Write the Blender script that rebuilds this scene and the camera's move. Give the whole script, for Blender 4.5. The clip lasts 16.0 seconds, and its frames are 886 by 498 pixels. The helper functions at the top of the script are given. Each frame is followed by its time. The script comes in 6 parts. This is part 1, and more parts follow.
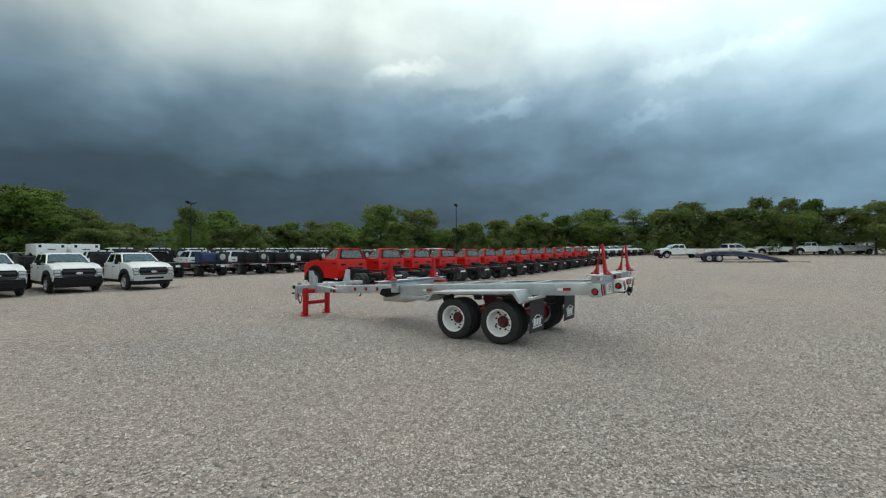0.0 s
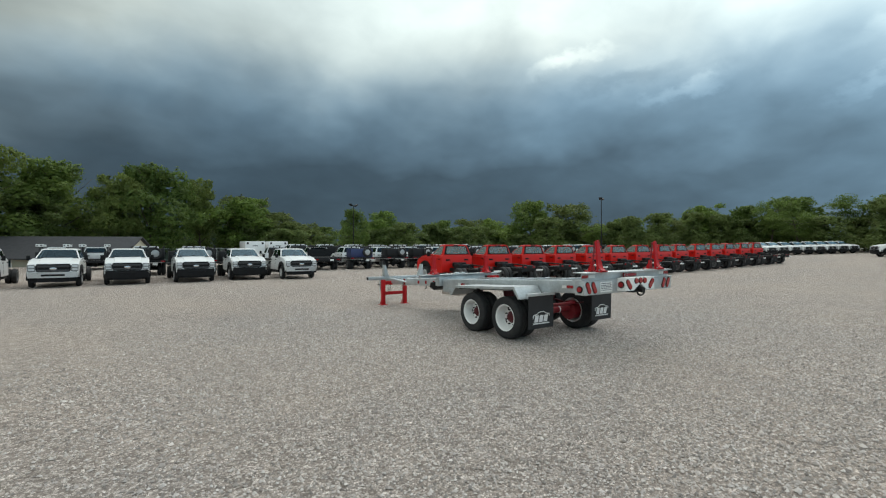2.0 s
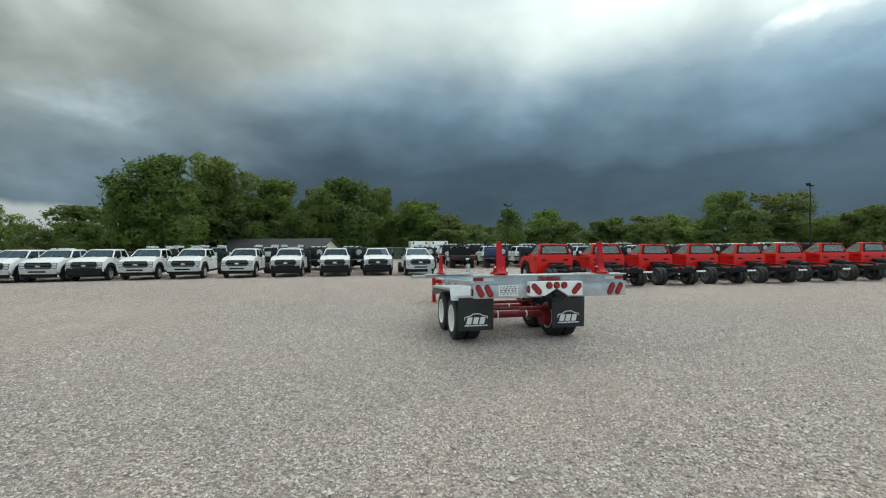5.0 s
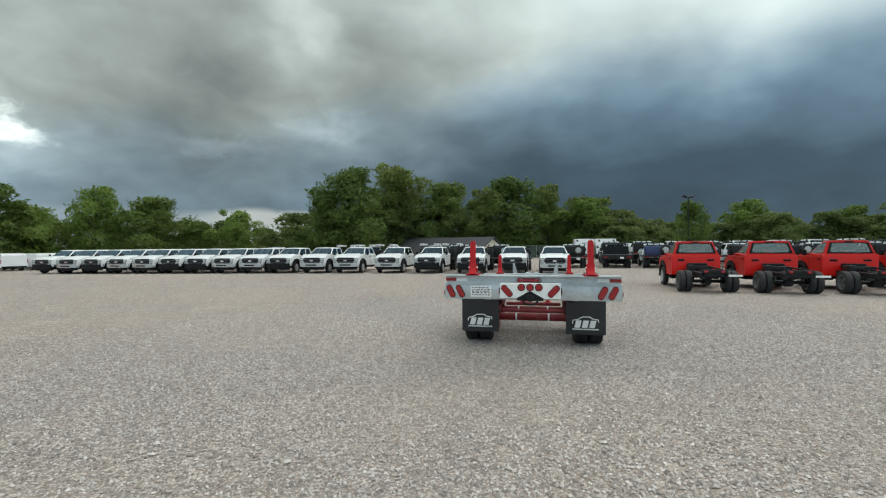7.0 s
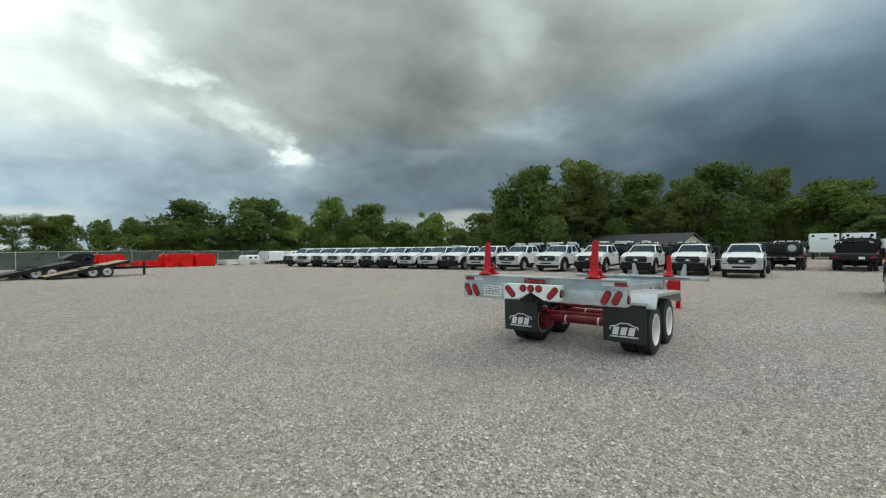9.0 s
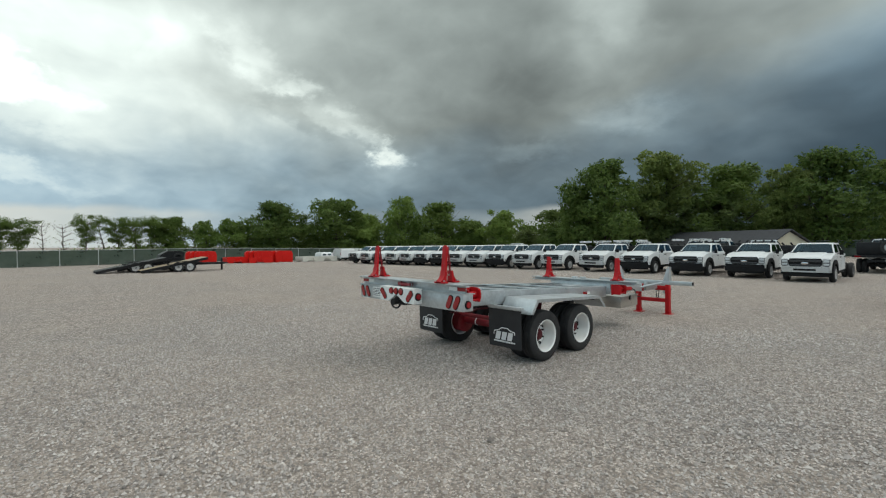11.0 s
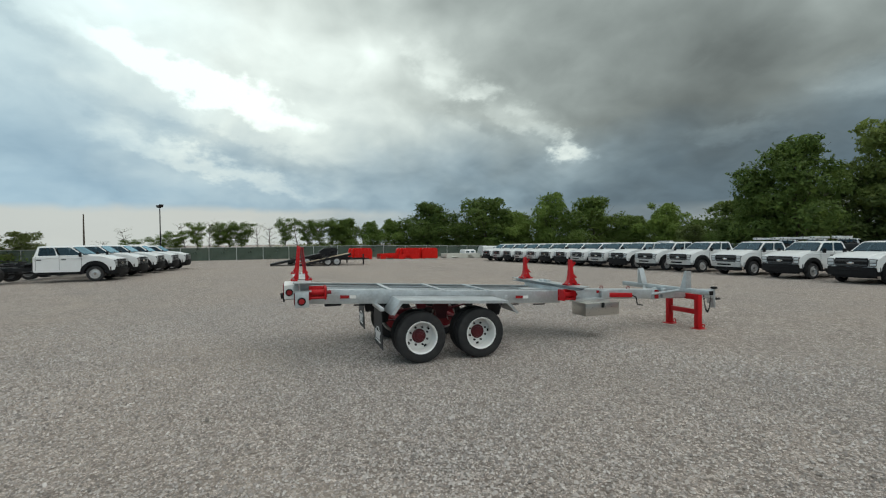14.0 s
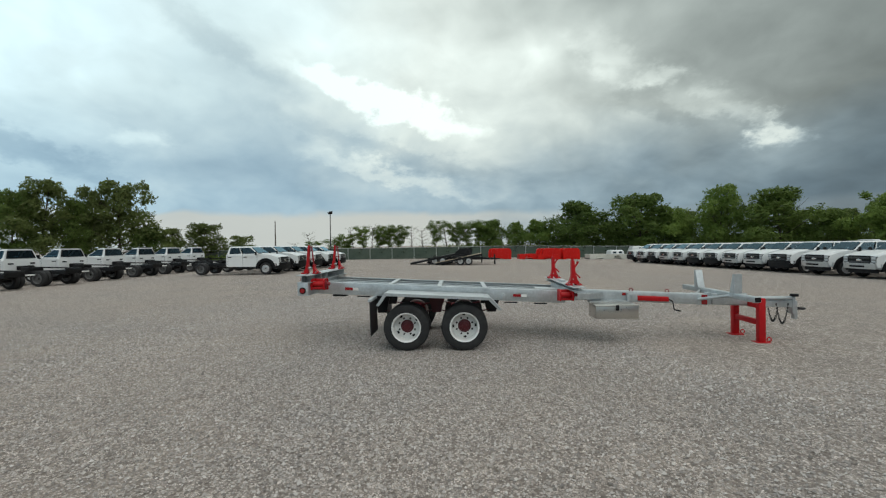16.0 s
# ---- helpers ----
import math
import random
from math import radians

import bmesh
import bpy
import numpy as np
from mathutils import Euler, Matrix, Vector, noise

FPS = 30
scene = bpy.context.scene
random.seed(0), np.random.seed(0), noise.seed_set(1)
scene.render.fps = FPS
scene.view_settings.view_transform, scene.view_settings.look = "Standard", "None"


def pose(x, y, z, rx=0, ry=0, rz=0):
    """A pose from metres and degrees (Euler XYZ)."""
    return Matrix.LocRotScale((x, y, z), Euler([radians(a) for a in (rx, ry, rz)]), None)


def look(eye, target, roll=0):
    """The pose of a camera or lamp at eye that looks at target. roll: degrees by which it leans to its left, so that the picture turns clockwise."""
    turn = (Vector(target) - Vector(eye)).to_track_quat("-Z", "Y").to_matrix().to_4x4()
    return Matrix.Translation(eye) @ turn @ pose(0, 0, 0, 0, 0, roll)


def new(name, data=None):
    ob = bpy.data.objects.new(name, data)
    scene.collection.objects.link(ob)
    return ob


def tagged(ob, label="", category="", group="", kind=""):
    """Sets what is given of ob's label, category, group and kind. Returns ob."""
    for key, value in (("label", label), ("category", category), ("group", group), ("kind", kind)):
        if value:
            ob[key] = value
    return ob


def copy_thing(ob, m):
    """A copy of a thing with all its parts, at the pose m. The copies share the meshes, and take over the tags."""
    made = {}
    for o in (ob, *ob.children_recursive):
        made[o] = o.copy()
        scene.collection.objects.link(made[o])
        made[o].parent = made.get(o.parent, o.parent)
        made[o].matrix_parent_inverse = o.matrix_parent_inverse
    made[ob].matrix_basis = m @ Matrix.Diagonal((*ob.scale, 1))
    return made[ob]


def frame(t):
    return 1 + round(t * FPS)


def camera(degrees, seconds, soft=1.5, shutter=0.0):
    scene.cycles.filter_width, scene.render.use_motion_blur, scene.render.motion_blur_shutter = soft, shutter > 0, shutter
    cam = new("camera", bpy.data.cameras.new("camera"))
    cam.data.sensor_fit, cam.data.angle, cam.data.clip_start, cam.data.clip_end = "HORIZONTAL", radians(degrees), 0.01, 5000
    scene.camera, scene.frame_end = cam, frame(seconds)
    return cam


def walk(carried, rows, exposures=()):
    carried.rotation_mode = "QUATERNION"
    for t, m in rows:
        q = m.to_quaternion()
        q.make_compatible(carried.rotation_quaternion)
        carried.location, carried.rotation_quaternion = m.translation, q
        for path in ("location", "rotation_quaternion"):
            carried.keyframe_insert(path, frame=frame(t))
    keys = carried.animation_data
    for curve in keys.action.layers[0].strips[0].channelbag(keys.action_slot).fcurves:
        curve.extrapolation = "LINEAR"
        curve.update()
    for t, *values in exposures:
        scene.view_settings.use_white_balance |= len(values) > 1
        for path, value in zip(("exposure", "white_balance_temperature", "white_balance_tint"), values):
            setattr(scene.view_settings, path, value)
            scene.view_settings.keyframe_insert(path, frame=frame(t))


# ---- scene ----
cam = camera(88.9, 16.0, 1.2)
PATH = [
    (0, (-8.846, -2.064, 1.751), (-7.193, -0.937, 1.764), -0.1),
    (0.5, (-8.531, -2.727, 1.735), (-6.965, -1.483, 1.738), 0.0),
    (1, (-8.119, -3.368, 1.742), (-6.641, -2.021, 1.741), 0.0),
    (1.5, (-7.71, -4.003, 1.757), (-6.392, -2.498, 1.763), -0.1),
    (2, (-7.227, -4.56, 1.751), (-6.073, -2.926, 1.748), -0.0),
    (2.5, (-6.709, -5.127, 1.746), (-5.695, -3.403, 1.744), -0.2),
    (3, (-6.116, -5.596, 1.758), (-5.241, -3.798, 1.75), -0.1),
    (3.5, (-5.502, -6.022, 1.76), (-4.81, -4.146, 1.751), -0.0),
    (4.0, (-4.815, -6.389, 1.77), (-4.255, -4.469, 1.761), -0.04),
    (4.5, (-4.002, -6.619, 1.783), (-3.528, -4.676, 1.775), -0.08),
    (5.0, (-3.124, -6.746, 1.797), (-2.731, -4.785, 1.789), -0.12),
    (5.5, (-2.241, -6.805, 1.808), (-1.965, -4.824, 1.8), -0.16),
    (6, (-1.416, -6.829, 1.812), (-1.336, -4.83, 1.804), -0.2),
    (6.5, (-0.625, -6.89, 1.803), (-0.803, -4.898, 1.794), -0.3),
    (7, (0.137, -6.866, 1.812), (-0.281, -4.91, 1.798), -0.3),
    (7.5, (0.859, -6.826, 1.834), (0.139, -4.96, 1.817), -0.6),
    (8, (1.578, -6.775, 1.845), (0.653, -5.002, 1.823), -0.5),
    (8.5, (2.267, -6.425, 1.838), (1.183, -4.745, 1.823), -0.6),
    (9.0, (2.992, -6.161, 1.847), (1.773, -4.575, 1.829), -0.6),
    (9.5, (3.731, -5.781, 1.865), (2.429, -4.262, 1.845), -0.6),
    (10.0, (4.441, -5.303, 1.887), (3.08, -3.838, 1.865), -0.6),
    (10.5, (5.082, -4.745, 1.908), (3.659, -3.34, 1.883), -0.6),
    (11, (5.611, -4.125, 1.921), (4.102, -2.812, 1.894), -0.6),
    (11.5, (6.082, -3.479, 1.93), (4.459, -2.311, 1.897), -0.6),
    (12, (6.529, -2.835, 1.936), (4.835, -1.772, 1.906), -0.6),
    (12.5, (6.96, -2.154, 1.952), (5.181, -1.24, 1.921), -0.7),
    (13, (7.32, -1.44, 1.957), (5.512, -0.586, 1.926), -0.7),
    (13.5, (7.703, -0.737, 1.942), (5.851, 0.017, 1.918), -0.6),
    (14, (8.072, -0.065, 1.921), (6.176, 0.571, 1.89), -0.7),
    (14.5, (8.442, 0.584, 1.917), (6.492, 1.025, 1.888), -0.7),
    (15, (8.698, 1.294, 1.886), (6.714, 1.548, 1.855), -0.8),
    (15.5, (8.87, 2.029, 1.864), (6.871, 2.099, 1.84), -0.8),
    (16, (9.088, 2.817, 1.854), (7.09, 2.743, 1.836), -0.9),
]
walk(cam, [(t, look(e, g, r)) for t, e, g, r in PATH], [(0, -0.13), (3.5, 0.15), (7.0, 0.18), (9.5, -0.02), (12.5, -0.26), (16.0, -0.36)])

# ---- world and light ----
def nodes_of(owner):
    owner.use_nodes = True
    t = owner.node_tree
    t.nodes.clear()
    return t


def nd(t, kind, **sets):
    n = t.nodes.new(kind)
    for k, v in sets.items():
        if k in n.inputs.keys():
            n.inputs[k].default_value = v
        else:
            setattr(n, k, v)
    return n


def mth(t, op, a, b=None, c=None, clamp=False):
    n = t.nodes.new("ShaderNodeMath")
    n.operation, n.use_clamp = op, clamp
    for i, v in enumerate((a, b, c)):
        if v is None:
            continue
        if isinstance(v, (int, float)):
            n.inputs[i].default_value = v
        else:
            t.links.new(v, n.inputs[i])
    return n.outputs[0]


def mixc(t, fac, a, b, blend="MIX"):
    n = t.nodes.new("ShaderNodeMix")
    n.data_type, n.blend_type = "RGBA", blend
    for sock, v in ((n.inputs[0], fac), (n.inputs[6], a), (n.inputs[7], b)):
        if isinstance(v, (int, float)):
            sock.default_value = v
        elif isinstance(v, tuple):
            sock.default_value = (*v, 1) if len(v) == 3 else v
        else:
            t.links.new(v, sock)
    return n.outputs[2]


def ramp(t, fac, stops):
    n = t.nodes.new("ShaderNodeValToRGB")
    while len(n.color_ramp.elements) < len(stops):
        n.color_ramp.elements.new(0.5)
    for e, (p, c) in zip(n.color_ramp.elements, stops):
        e.position = p
        e.color = (c, c, c, 1) if isinstance(c, (int, float)) else (*c, 1)
    t.links.new(fac, n.inputs[0])
    return n.outputs[0]


def noise_tex(t, vec, scale, detail=4.0, rough=0.55, distort=0.0):
    n = nd(t, "ShaderNodeTexNoise", Scale=scale, Detail=detail, Roughness=rough, Distortion=distort)
    if vec is not None:
        t.links.new(vec, n.inputs["Vector"])
    return n.outputs["Fac"]


def azel(az, el):
    a, e = radians(az), radians(el)
    return (math.sin(a) * math.cos(e), math.cos(a) * math.cos(e), math.sin(e))


world = bpy.data.worlds.new("storm_sky")
scene.world = world
wt = nodes_of(world)
co = nd(wt, "ShaderNodeTexCoord").outputs["Generated"]
sep = nd(wt, "ShaderNodeSeparateXYZ")
wt.links.new(co, sep.inputs[0])
up = mth(wt, "MAXIMUM", sep.outputs[2], 0.0)
lift = mth(wt, "ADD", up, 0.42)
flat = nd(wt, "ShaderNodeCombineXYZ")
wt.links.new(mth(wt, "DIVIDE", sep.outputs[0], lift), flat.inputs[0])
wt.links.new(mth(wt, "DIVIDE", sep.outputs[1], lift), flat.inputs[1])
sheet = flat.outputs[0]


def by_azimuth(stops):
    """Brightness of the cover by azimuth, in degrees clockwise from north; the ramp closes on itself at south."""
    return ramp(wt, turn, [((az + 180) / 360, v) for az, v in stops])


# the banks of cloud wander: azimuth and elevation are shifted by two sizes of noise
wander = nd(wt, "ShaderNodeTexNoise", Scale=2.8, Detail=3.0, Roughness=0.5)
wt.links.new(sheet, wander.inputs["Vector"])
wandering = nd(wt, "ShaderNodeSeparateColor")
wt.links.new(wander.outputs["Color"], wandering.inputs[0])
el_true = mth(wt, "MULTIPLY", mth(wt, "ARCSINE", up), 57.296)
el_soft = mth(wt, "ADD", el_true, mth(wt, "MULTIPLY", mth(wt, "SUBTRACT", wandering.outputs[1], 0.5), 9.0))
turn_true = mth(wt, "ADD", mth(wt, "DIVIDE", mth(wt, "ARCTAN2", sep.outputs[0], sep.outputs[1]), 2 * math.pi), 0.5)
turn = mth(wt, "ADD", turn_true, mth(wt, "MULTIPLY", mth(wt, "SUBTRACT", wandering.outputs[0], 0.5), 0.075))
bank_4 = by_azimuth([(-180, 0.44), (-140, 0.616), (-120, 0.55), (-100, 0.54), (-80, 0.40), (-60, 0.235), (-50, 0.18), (-40, 0.176), (-30, 0.154), (-20, 0.0869), (-10, 0.0613), (0, 0.0577), (20, 0.0613), (40, 0.0686), (60, 0.0902), (80, 0.154), (100, 0.231), (140, 0.44), (180, 0.44)])
bank_10 = by_azimuth([(-180, 0.462), (-140, 0.781), (-130, 0.715), (-120, 0.605), (-110, 0.506), (-100, 0.62), (-90, 0.64), (-80, 0.53), (-70, 0.44), (-60, 0.37), (-50, 0.21), (-40, 0.165), (-30, 0.18), (-20, 0.145), (-10, 0.085), (0, 0.076), (10, 0.068), (20, 0.067), (30, 0.0649), (40, 0.0794), (50, 0.0992), (60, 0.121), (70, 0.154), (80, 0.198), (90, 0.264), (100, 0.308), (140, 0.462), (180, 0.462)])
bank_14 = by_azimuth([(-180, 0.515), (-140, 1), (-130, 0.941), (-120, 0.65), (-110, 0.616), (-100, 0.795), (-90, 0.851), (-80, 0.683), (-70, 0.546), (-60, 0.39), (-50, 0.246), (-40, 0.19), (-30, 0.314), (-20, 0.22), (-10, 0.145), (0, 0.18), (10, 0.15), (20, 0.151), (30, 0.161), (40, 0.171), (50, 0.235), (60, 0.224), (70, 0.258), (80, 0.336), (90, 0.448), (100, 0.538), (140, 0.515), (180, 0.515)])
bank_19 = by_azimuth([(-180, 0.575), (-140, 1), (-130, 1), (-120, 0.713), (-110, 0.77), (-100, 1), (-90, 0.897), (-80, 0.828), (-70, 0.621), (-60, 0.391), (-50, 0.287), (-40, 0.207), (-30, 0.276), (-20, 0.23), (-10, 0.30), (0, 0.355), (10, 0.28), (20, 0.299), (30, 0.333), (40, 0.322), (50, 0.437), (60, 0.425), (70, 0.46), (80, 0.483), (90, 0.621), (100, 0.759), (140, 0.575), (180, 0.575)])
bank_24 = by_azimuth([(-180, 0.65), (-140, 1), (-130, 1), (-120, 0.887), (-110, 1), (-100, 1), (-90, 1), (-80, 0.887), (-70, 0.475), (-60, 0.375), (-50, 0.325), (-40, 0.275), (-30, 0.40), (-20, 0.25), (-10, 0.33), (0, 0.48), (10, 0.45), (20, 0.488), (30, 0.613), (40, 0.587), (50, 0.725), (60, 0.775), (70, 0.875), (80, 0.825), (90, 0.862), (100, 0.938), (140, 0.65), (180, 0.65)])
bank_28 = by_azimuth([(-180, 0.743), (-140, 1), (-130, 1), (-120, 1), (-110, 1), (-100, 0.959), (-90, 0.864), (-80, 0.567), (-70, 0.351), (-60, 0.351), (-50, 0.338), (-40, 0.311), (-30, 0.43), (-20, 0.36), (-10, 0.44), (0, 0.55), (10, 0.594), (20, 0.661), (30, 0.796), (40, 0.891), (50, 0.878), (60, 0.945), (70, 1), (80, 1), (90, 1), (100, 1), (140, 0.743), (180, 0.743)])
cover = bank_4
for bank, lo, hi in ((bank_10, 4, 10), (bank_14, 10, 14.5), (bank_19, 14.5, 19), (bank_24, 19, 23.5), (bank_28, 23.5, 28)):
    e = nd(wt, "ShaderNodeMapRange")
    wt.links.new(el_soft, e.inputs["Value"])
    e.inputs["From Min"].default_value, e.inputs["From Max"].default_value = lo, hi
    cover = mixc(wt, e.outputs[0], cover, bank)
top = nd(wt, "ShaderNodeMapRange", interpolation_type="SMOOTHSTEP")
wt.links.new(up, top.inputs["Value"])
top.inputs["From Min"].default_value, top.inputs["From Max"].default_value = 0.48, 0.75
cover = mixc(wt, top.outputs[0], cover, (0.80, 0.80, 0.80))
big = noise_tex(wt, sheet, 1.6, 4, 0.5, 0.3)
mid = noise_tex(wt, sheet, 3.2, 6, 0.5, 0.5)
fine = noise_tex(wt, sheet, 9.0, 5, 0.5, 0.4)
cloud = mth(wt, "ADD", mth(wt, "MULTIPLY", big, 0.30), mth(wt, "ADD", mth(wt, "MULTIPLY", mid, 0.46), mth(wt, "MULTIPLY", fine, 0.24)))
# broken cloud to the west, a smooth dark front to the north-east
rough_sky = by_azimuth([(-180, 0.6), (-100, 0.75), (-60, 1.2), (-30, 1.1), (-5, 0.75), (15, 0.7), (60, 0.8), (100, 0.8), (180, 0.6)])
stops = mth(wt, "MULTIPLY", mth(wt, "MULTIPLY", mth(wt, "SUBTRACT", cloud, 0.5), 2.3), rough_sky)
# torn breaks and dark rolls in the cover: azimuth, elevation, half length, half width, fall along it, gain in stops, softness
BREAKS = [(-99, 17.6, 11, 2, -0.31, 0.55, 0.5), (-97, 11.3, 13, 1.3, -0.27, -0.32, 1), (-97, 8.4, 11, 1.1, -0.28, 0.4, 0.9),
          (-66.6, 18.1, 2.5, 1.1, -0.1, 0.7, 0.9), (-56.2, 11.2, 2.0, 1.3, -0.2, 1.0, 0.9), (-61, 16, 2, 0.8, -0.3, 0.36, 1), (-59, 13.3, 3.6, 1.2, -0.4, 0.43, 1), (-72, 21, 3, 2.4, -0.6, 0.36, 1),
          (-66, 14.8, 5, 1.1, -0.5, -0.28, 1), (-26, 14.3, 4.5, 1.7, 0, 0.43, 1), (-28, 25, 5, 2.4, -0.5, 0.29, 1), (-38.5, 11, 4.5, 0.9, 0, 0.36, 1), (-37, 19, 5, 1.8, -0.1, -0.24, 1),
          (50.8, 21.6, 4.5, 1, 0.25, 0.36, 1), (63.5, 17.2, 4.5, 0.9, 0.2, 0.36, 1), (80, 15.5, 5, 0.8, 0.2, 0.29, 1), (85, 20, 8, 1, 0.2, 0.25, 1), (57, 19.2, 6, 1, 0.15, -0.24, 1),
          (-126, 11.6, 2.6, 1, 0, 0.25, 1), (-135, 9.6, 8, 1.4, -0.3, -0.4, 1), (-118, 22, 8, 1.6, -0.5, -0.24, 1)]
rag = nd(wt, "ShaderNodeTexNoise", Scale=8.0, Detail=8.0, Roughness=0.62)
wt.links.new(sheet, rag.inputs["Vector"])
ragged = nd(wt, "ShaderNodeSeparateColor")
wt.links.new(rag.outputs["Color"], ragged.inputs[0])
az_deg = mth(wt, "ADD", mth(wt, "MULTIPLY", mth(wt, "SUBTRACT", turn_true, 0.5), 360.0), mth(wt, "MULTIPLY", mth(wt, "SUBTRACT", ragged.outputs[0], 0.5), 11.0))
el_deg = mth(wt, "ADD", el_true, mth(wt, "MULTIPLY", mth(wt, "SUBTRACT", ragged.outputs[1], 0.5), 6.0))
glow = None
for az, el, hl, hw, fall, gain, soft in BREAKS:
    du = mth(wt, "SUBTRACT", az_deg, az)
    dv = mth(wt, "SUBTRACT", mth(wt, "SUBTRACT", el_deg, el), mth(wt, "MULTIPLY", du, fall))
    du, dv = mth(wt, "DIVIDE", du, hl), mth(wt, "DIVIDE", dv, hw)
    far = mth(wt, "SQRT", mth(wt, "ADD", mth(wt, "MULTIPLY", du, du), mth(wt, "MULTIPLY", dv, dv)))
    edge = nd(wt, "ShaderNodeMapRange", interpolation_type="SMOOTHSTEP")
    wt.links.new(far, edge.inputs["Value"])
    edge.inputs["From Min"].default_value, edge.inputs["From Max"].default_value = 1.0 + 0.55 * soft, 1.0 - 0.8 * soft
    one = mth(wt, "MULTIPLY", edge.outputs[0], gain)
    glow = one if glow is None else mth(wt, "ADD", glow, one)
lum = mth(wt, "MULTIPLY", cover, mth(wt, "POWER", 2.0, mth(wt, "ADD", stops, glow)))
lum = mth(wt, "MAXIMUM", mth(wt, "MINIMUM", lum, 1.15), 0.03)
warm = by_azimuth([(-180, 0.15), (-110, 0.35), (-85, 0.75), (-60, 1.0), (-38, 0.95), (-24, 0.72), (-12, 0.48), (8, 0.15), (60, 0.12), (100, 0.2), (180, 0.15)])
lofty = nd(wt, "ShaderNodeMapRange", interpolation_type="SMOOTHSTEP")
wt.links.new(el_soft, lofty.inputs["Value"])
lofty.inputs["From Min"].default_value, lofty.inputs["From Max"].default_value, lofty.inputs["To Min"].default_value = 5.0, 16.0, 0.5
warm = mth(wt, "MULTIPLY", warm, lofty.outputs[0])
grey_top = nd(wt, "ShaderNodeMapRange", interpolation_type="SMOOTHSTEP")
wt.links.new(el_soft, grey_top.inputs["Value"])
grey_top.inputs["From Min"].default_value, grey_top.inputs["From Max"].default_value = 13.0, 26.0
grey = by_azimuth([(-180, 0.25), (-100, 0.3), (-60, 0.7), (0, 0.75), (50, 0.7), (72, 0.42), (90, 0.22), (180, 0.25)])
warm = mth(wt, "ADD", warm, mth(wt, "MULTIPLY", grey_top.outputs[0], grey), clamp=True)
hue = mixc(wt, warm, (0.55, 0.98, 1.36), (0.865, 1.0, 0.955))
thin = nd(wt, "ShaderNodeMapRange", interpolation_type="SMOOTHSTEP")
wt.links.new(lum, thin.inputs["Value"])
thin.inputs["From Min"].default_value, thin.inputs["From Max"].default_value = 0.2, 0.95
mellow = by_azimuth([(-180, 0.2), (-140, 0.1), (-112, 0.55), (-95, 0.95), (-60, 1.0), (-30, 0.95), (-10, 0.8), (20, 0.8), (50, 0.9), (75, 0.55), (95, 0.15), (180, 0.2)])
hue = mixc(wt, thin.outputs[0], hue, mixc(wt, mellow, (0.74, 1.0, 1.09), (0.90, 1.0, 0.94)))
hue = mixc(wt, top.outputs[0], hue, (0.95, 1.0, 0.98))
tone = mixc(wt, 1.0, hue, lum, "MULTIPLY")
strip = nd(wt, "ShaderNodeMapRange", interpolation_type="SMOOTHSTEP")
wt.links.new(mth(wt, "ADD", up, mth(wt, "MULTIPLY", mth(wt, "SUBTRACT", mid, 0.5), 0.04)), strip.inputs["Value"])
strip.inputs["From Min"].default_value, strip.inputs["From Max"].default_value = 0.078, 0.060
west_rim = by_azimuth([(-180, 0.3), (-140, 0.5), (-120, 0.85), (-95, 0.9), (-84, 0.6), (-74, 0.12), (-46, 0.10), (-37, 0.5), (-28, 0.45), (-20, 0.0), (70, 0.0), (110, 0.2), (180, 0.3)])
tone = mixc(wt, mth(wt, "MULTIPLY", strip.outputs[0], west_rim), tone, (0.60, 0.62, 0.57))
sky = nd(wt, "ShaderNodeTexSky", sky_type="NISHITA", sun_disc=False, sun_elevation=radians(52), sun_rotation=radians(60), altitude=200.0, dust_density=2.0)
clear = mixc(wt, 1.0, sky.outputs[0], (0.07, 0.07, 0.07), "MULTIPLY")
tint = mixc(wt, 0.02, tone, clear)
bg = nd(wt, "ShaderNodeBackground", Strength=1.25)
wt.links.new(tint, bg.inputs[0])
wo = nd(wt, "ShaderNodeOutputWorld")
wt.links.new(bg.outputs[0], wo.inputs[0])

sun_data = bpy.data.lights.new("sun", "SUN")
sun_data.energy, sun_data.angle, sun_data.color = 1.05, radians(60), (1.0, 0.97, 0.92)
sun = new("sun", sun_data)
sun.matrix_world = look((0, 0, 30), tuple(30 * Vector((0, 0, 1)) - 10 * Vector(azel(60, 52))))


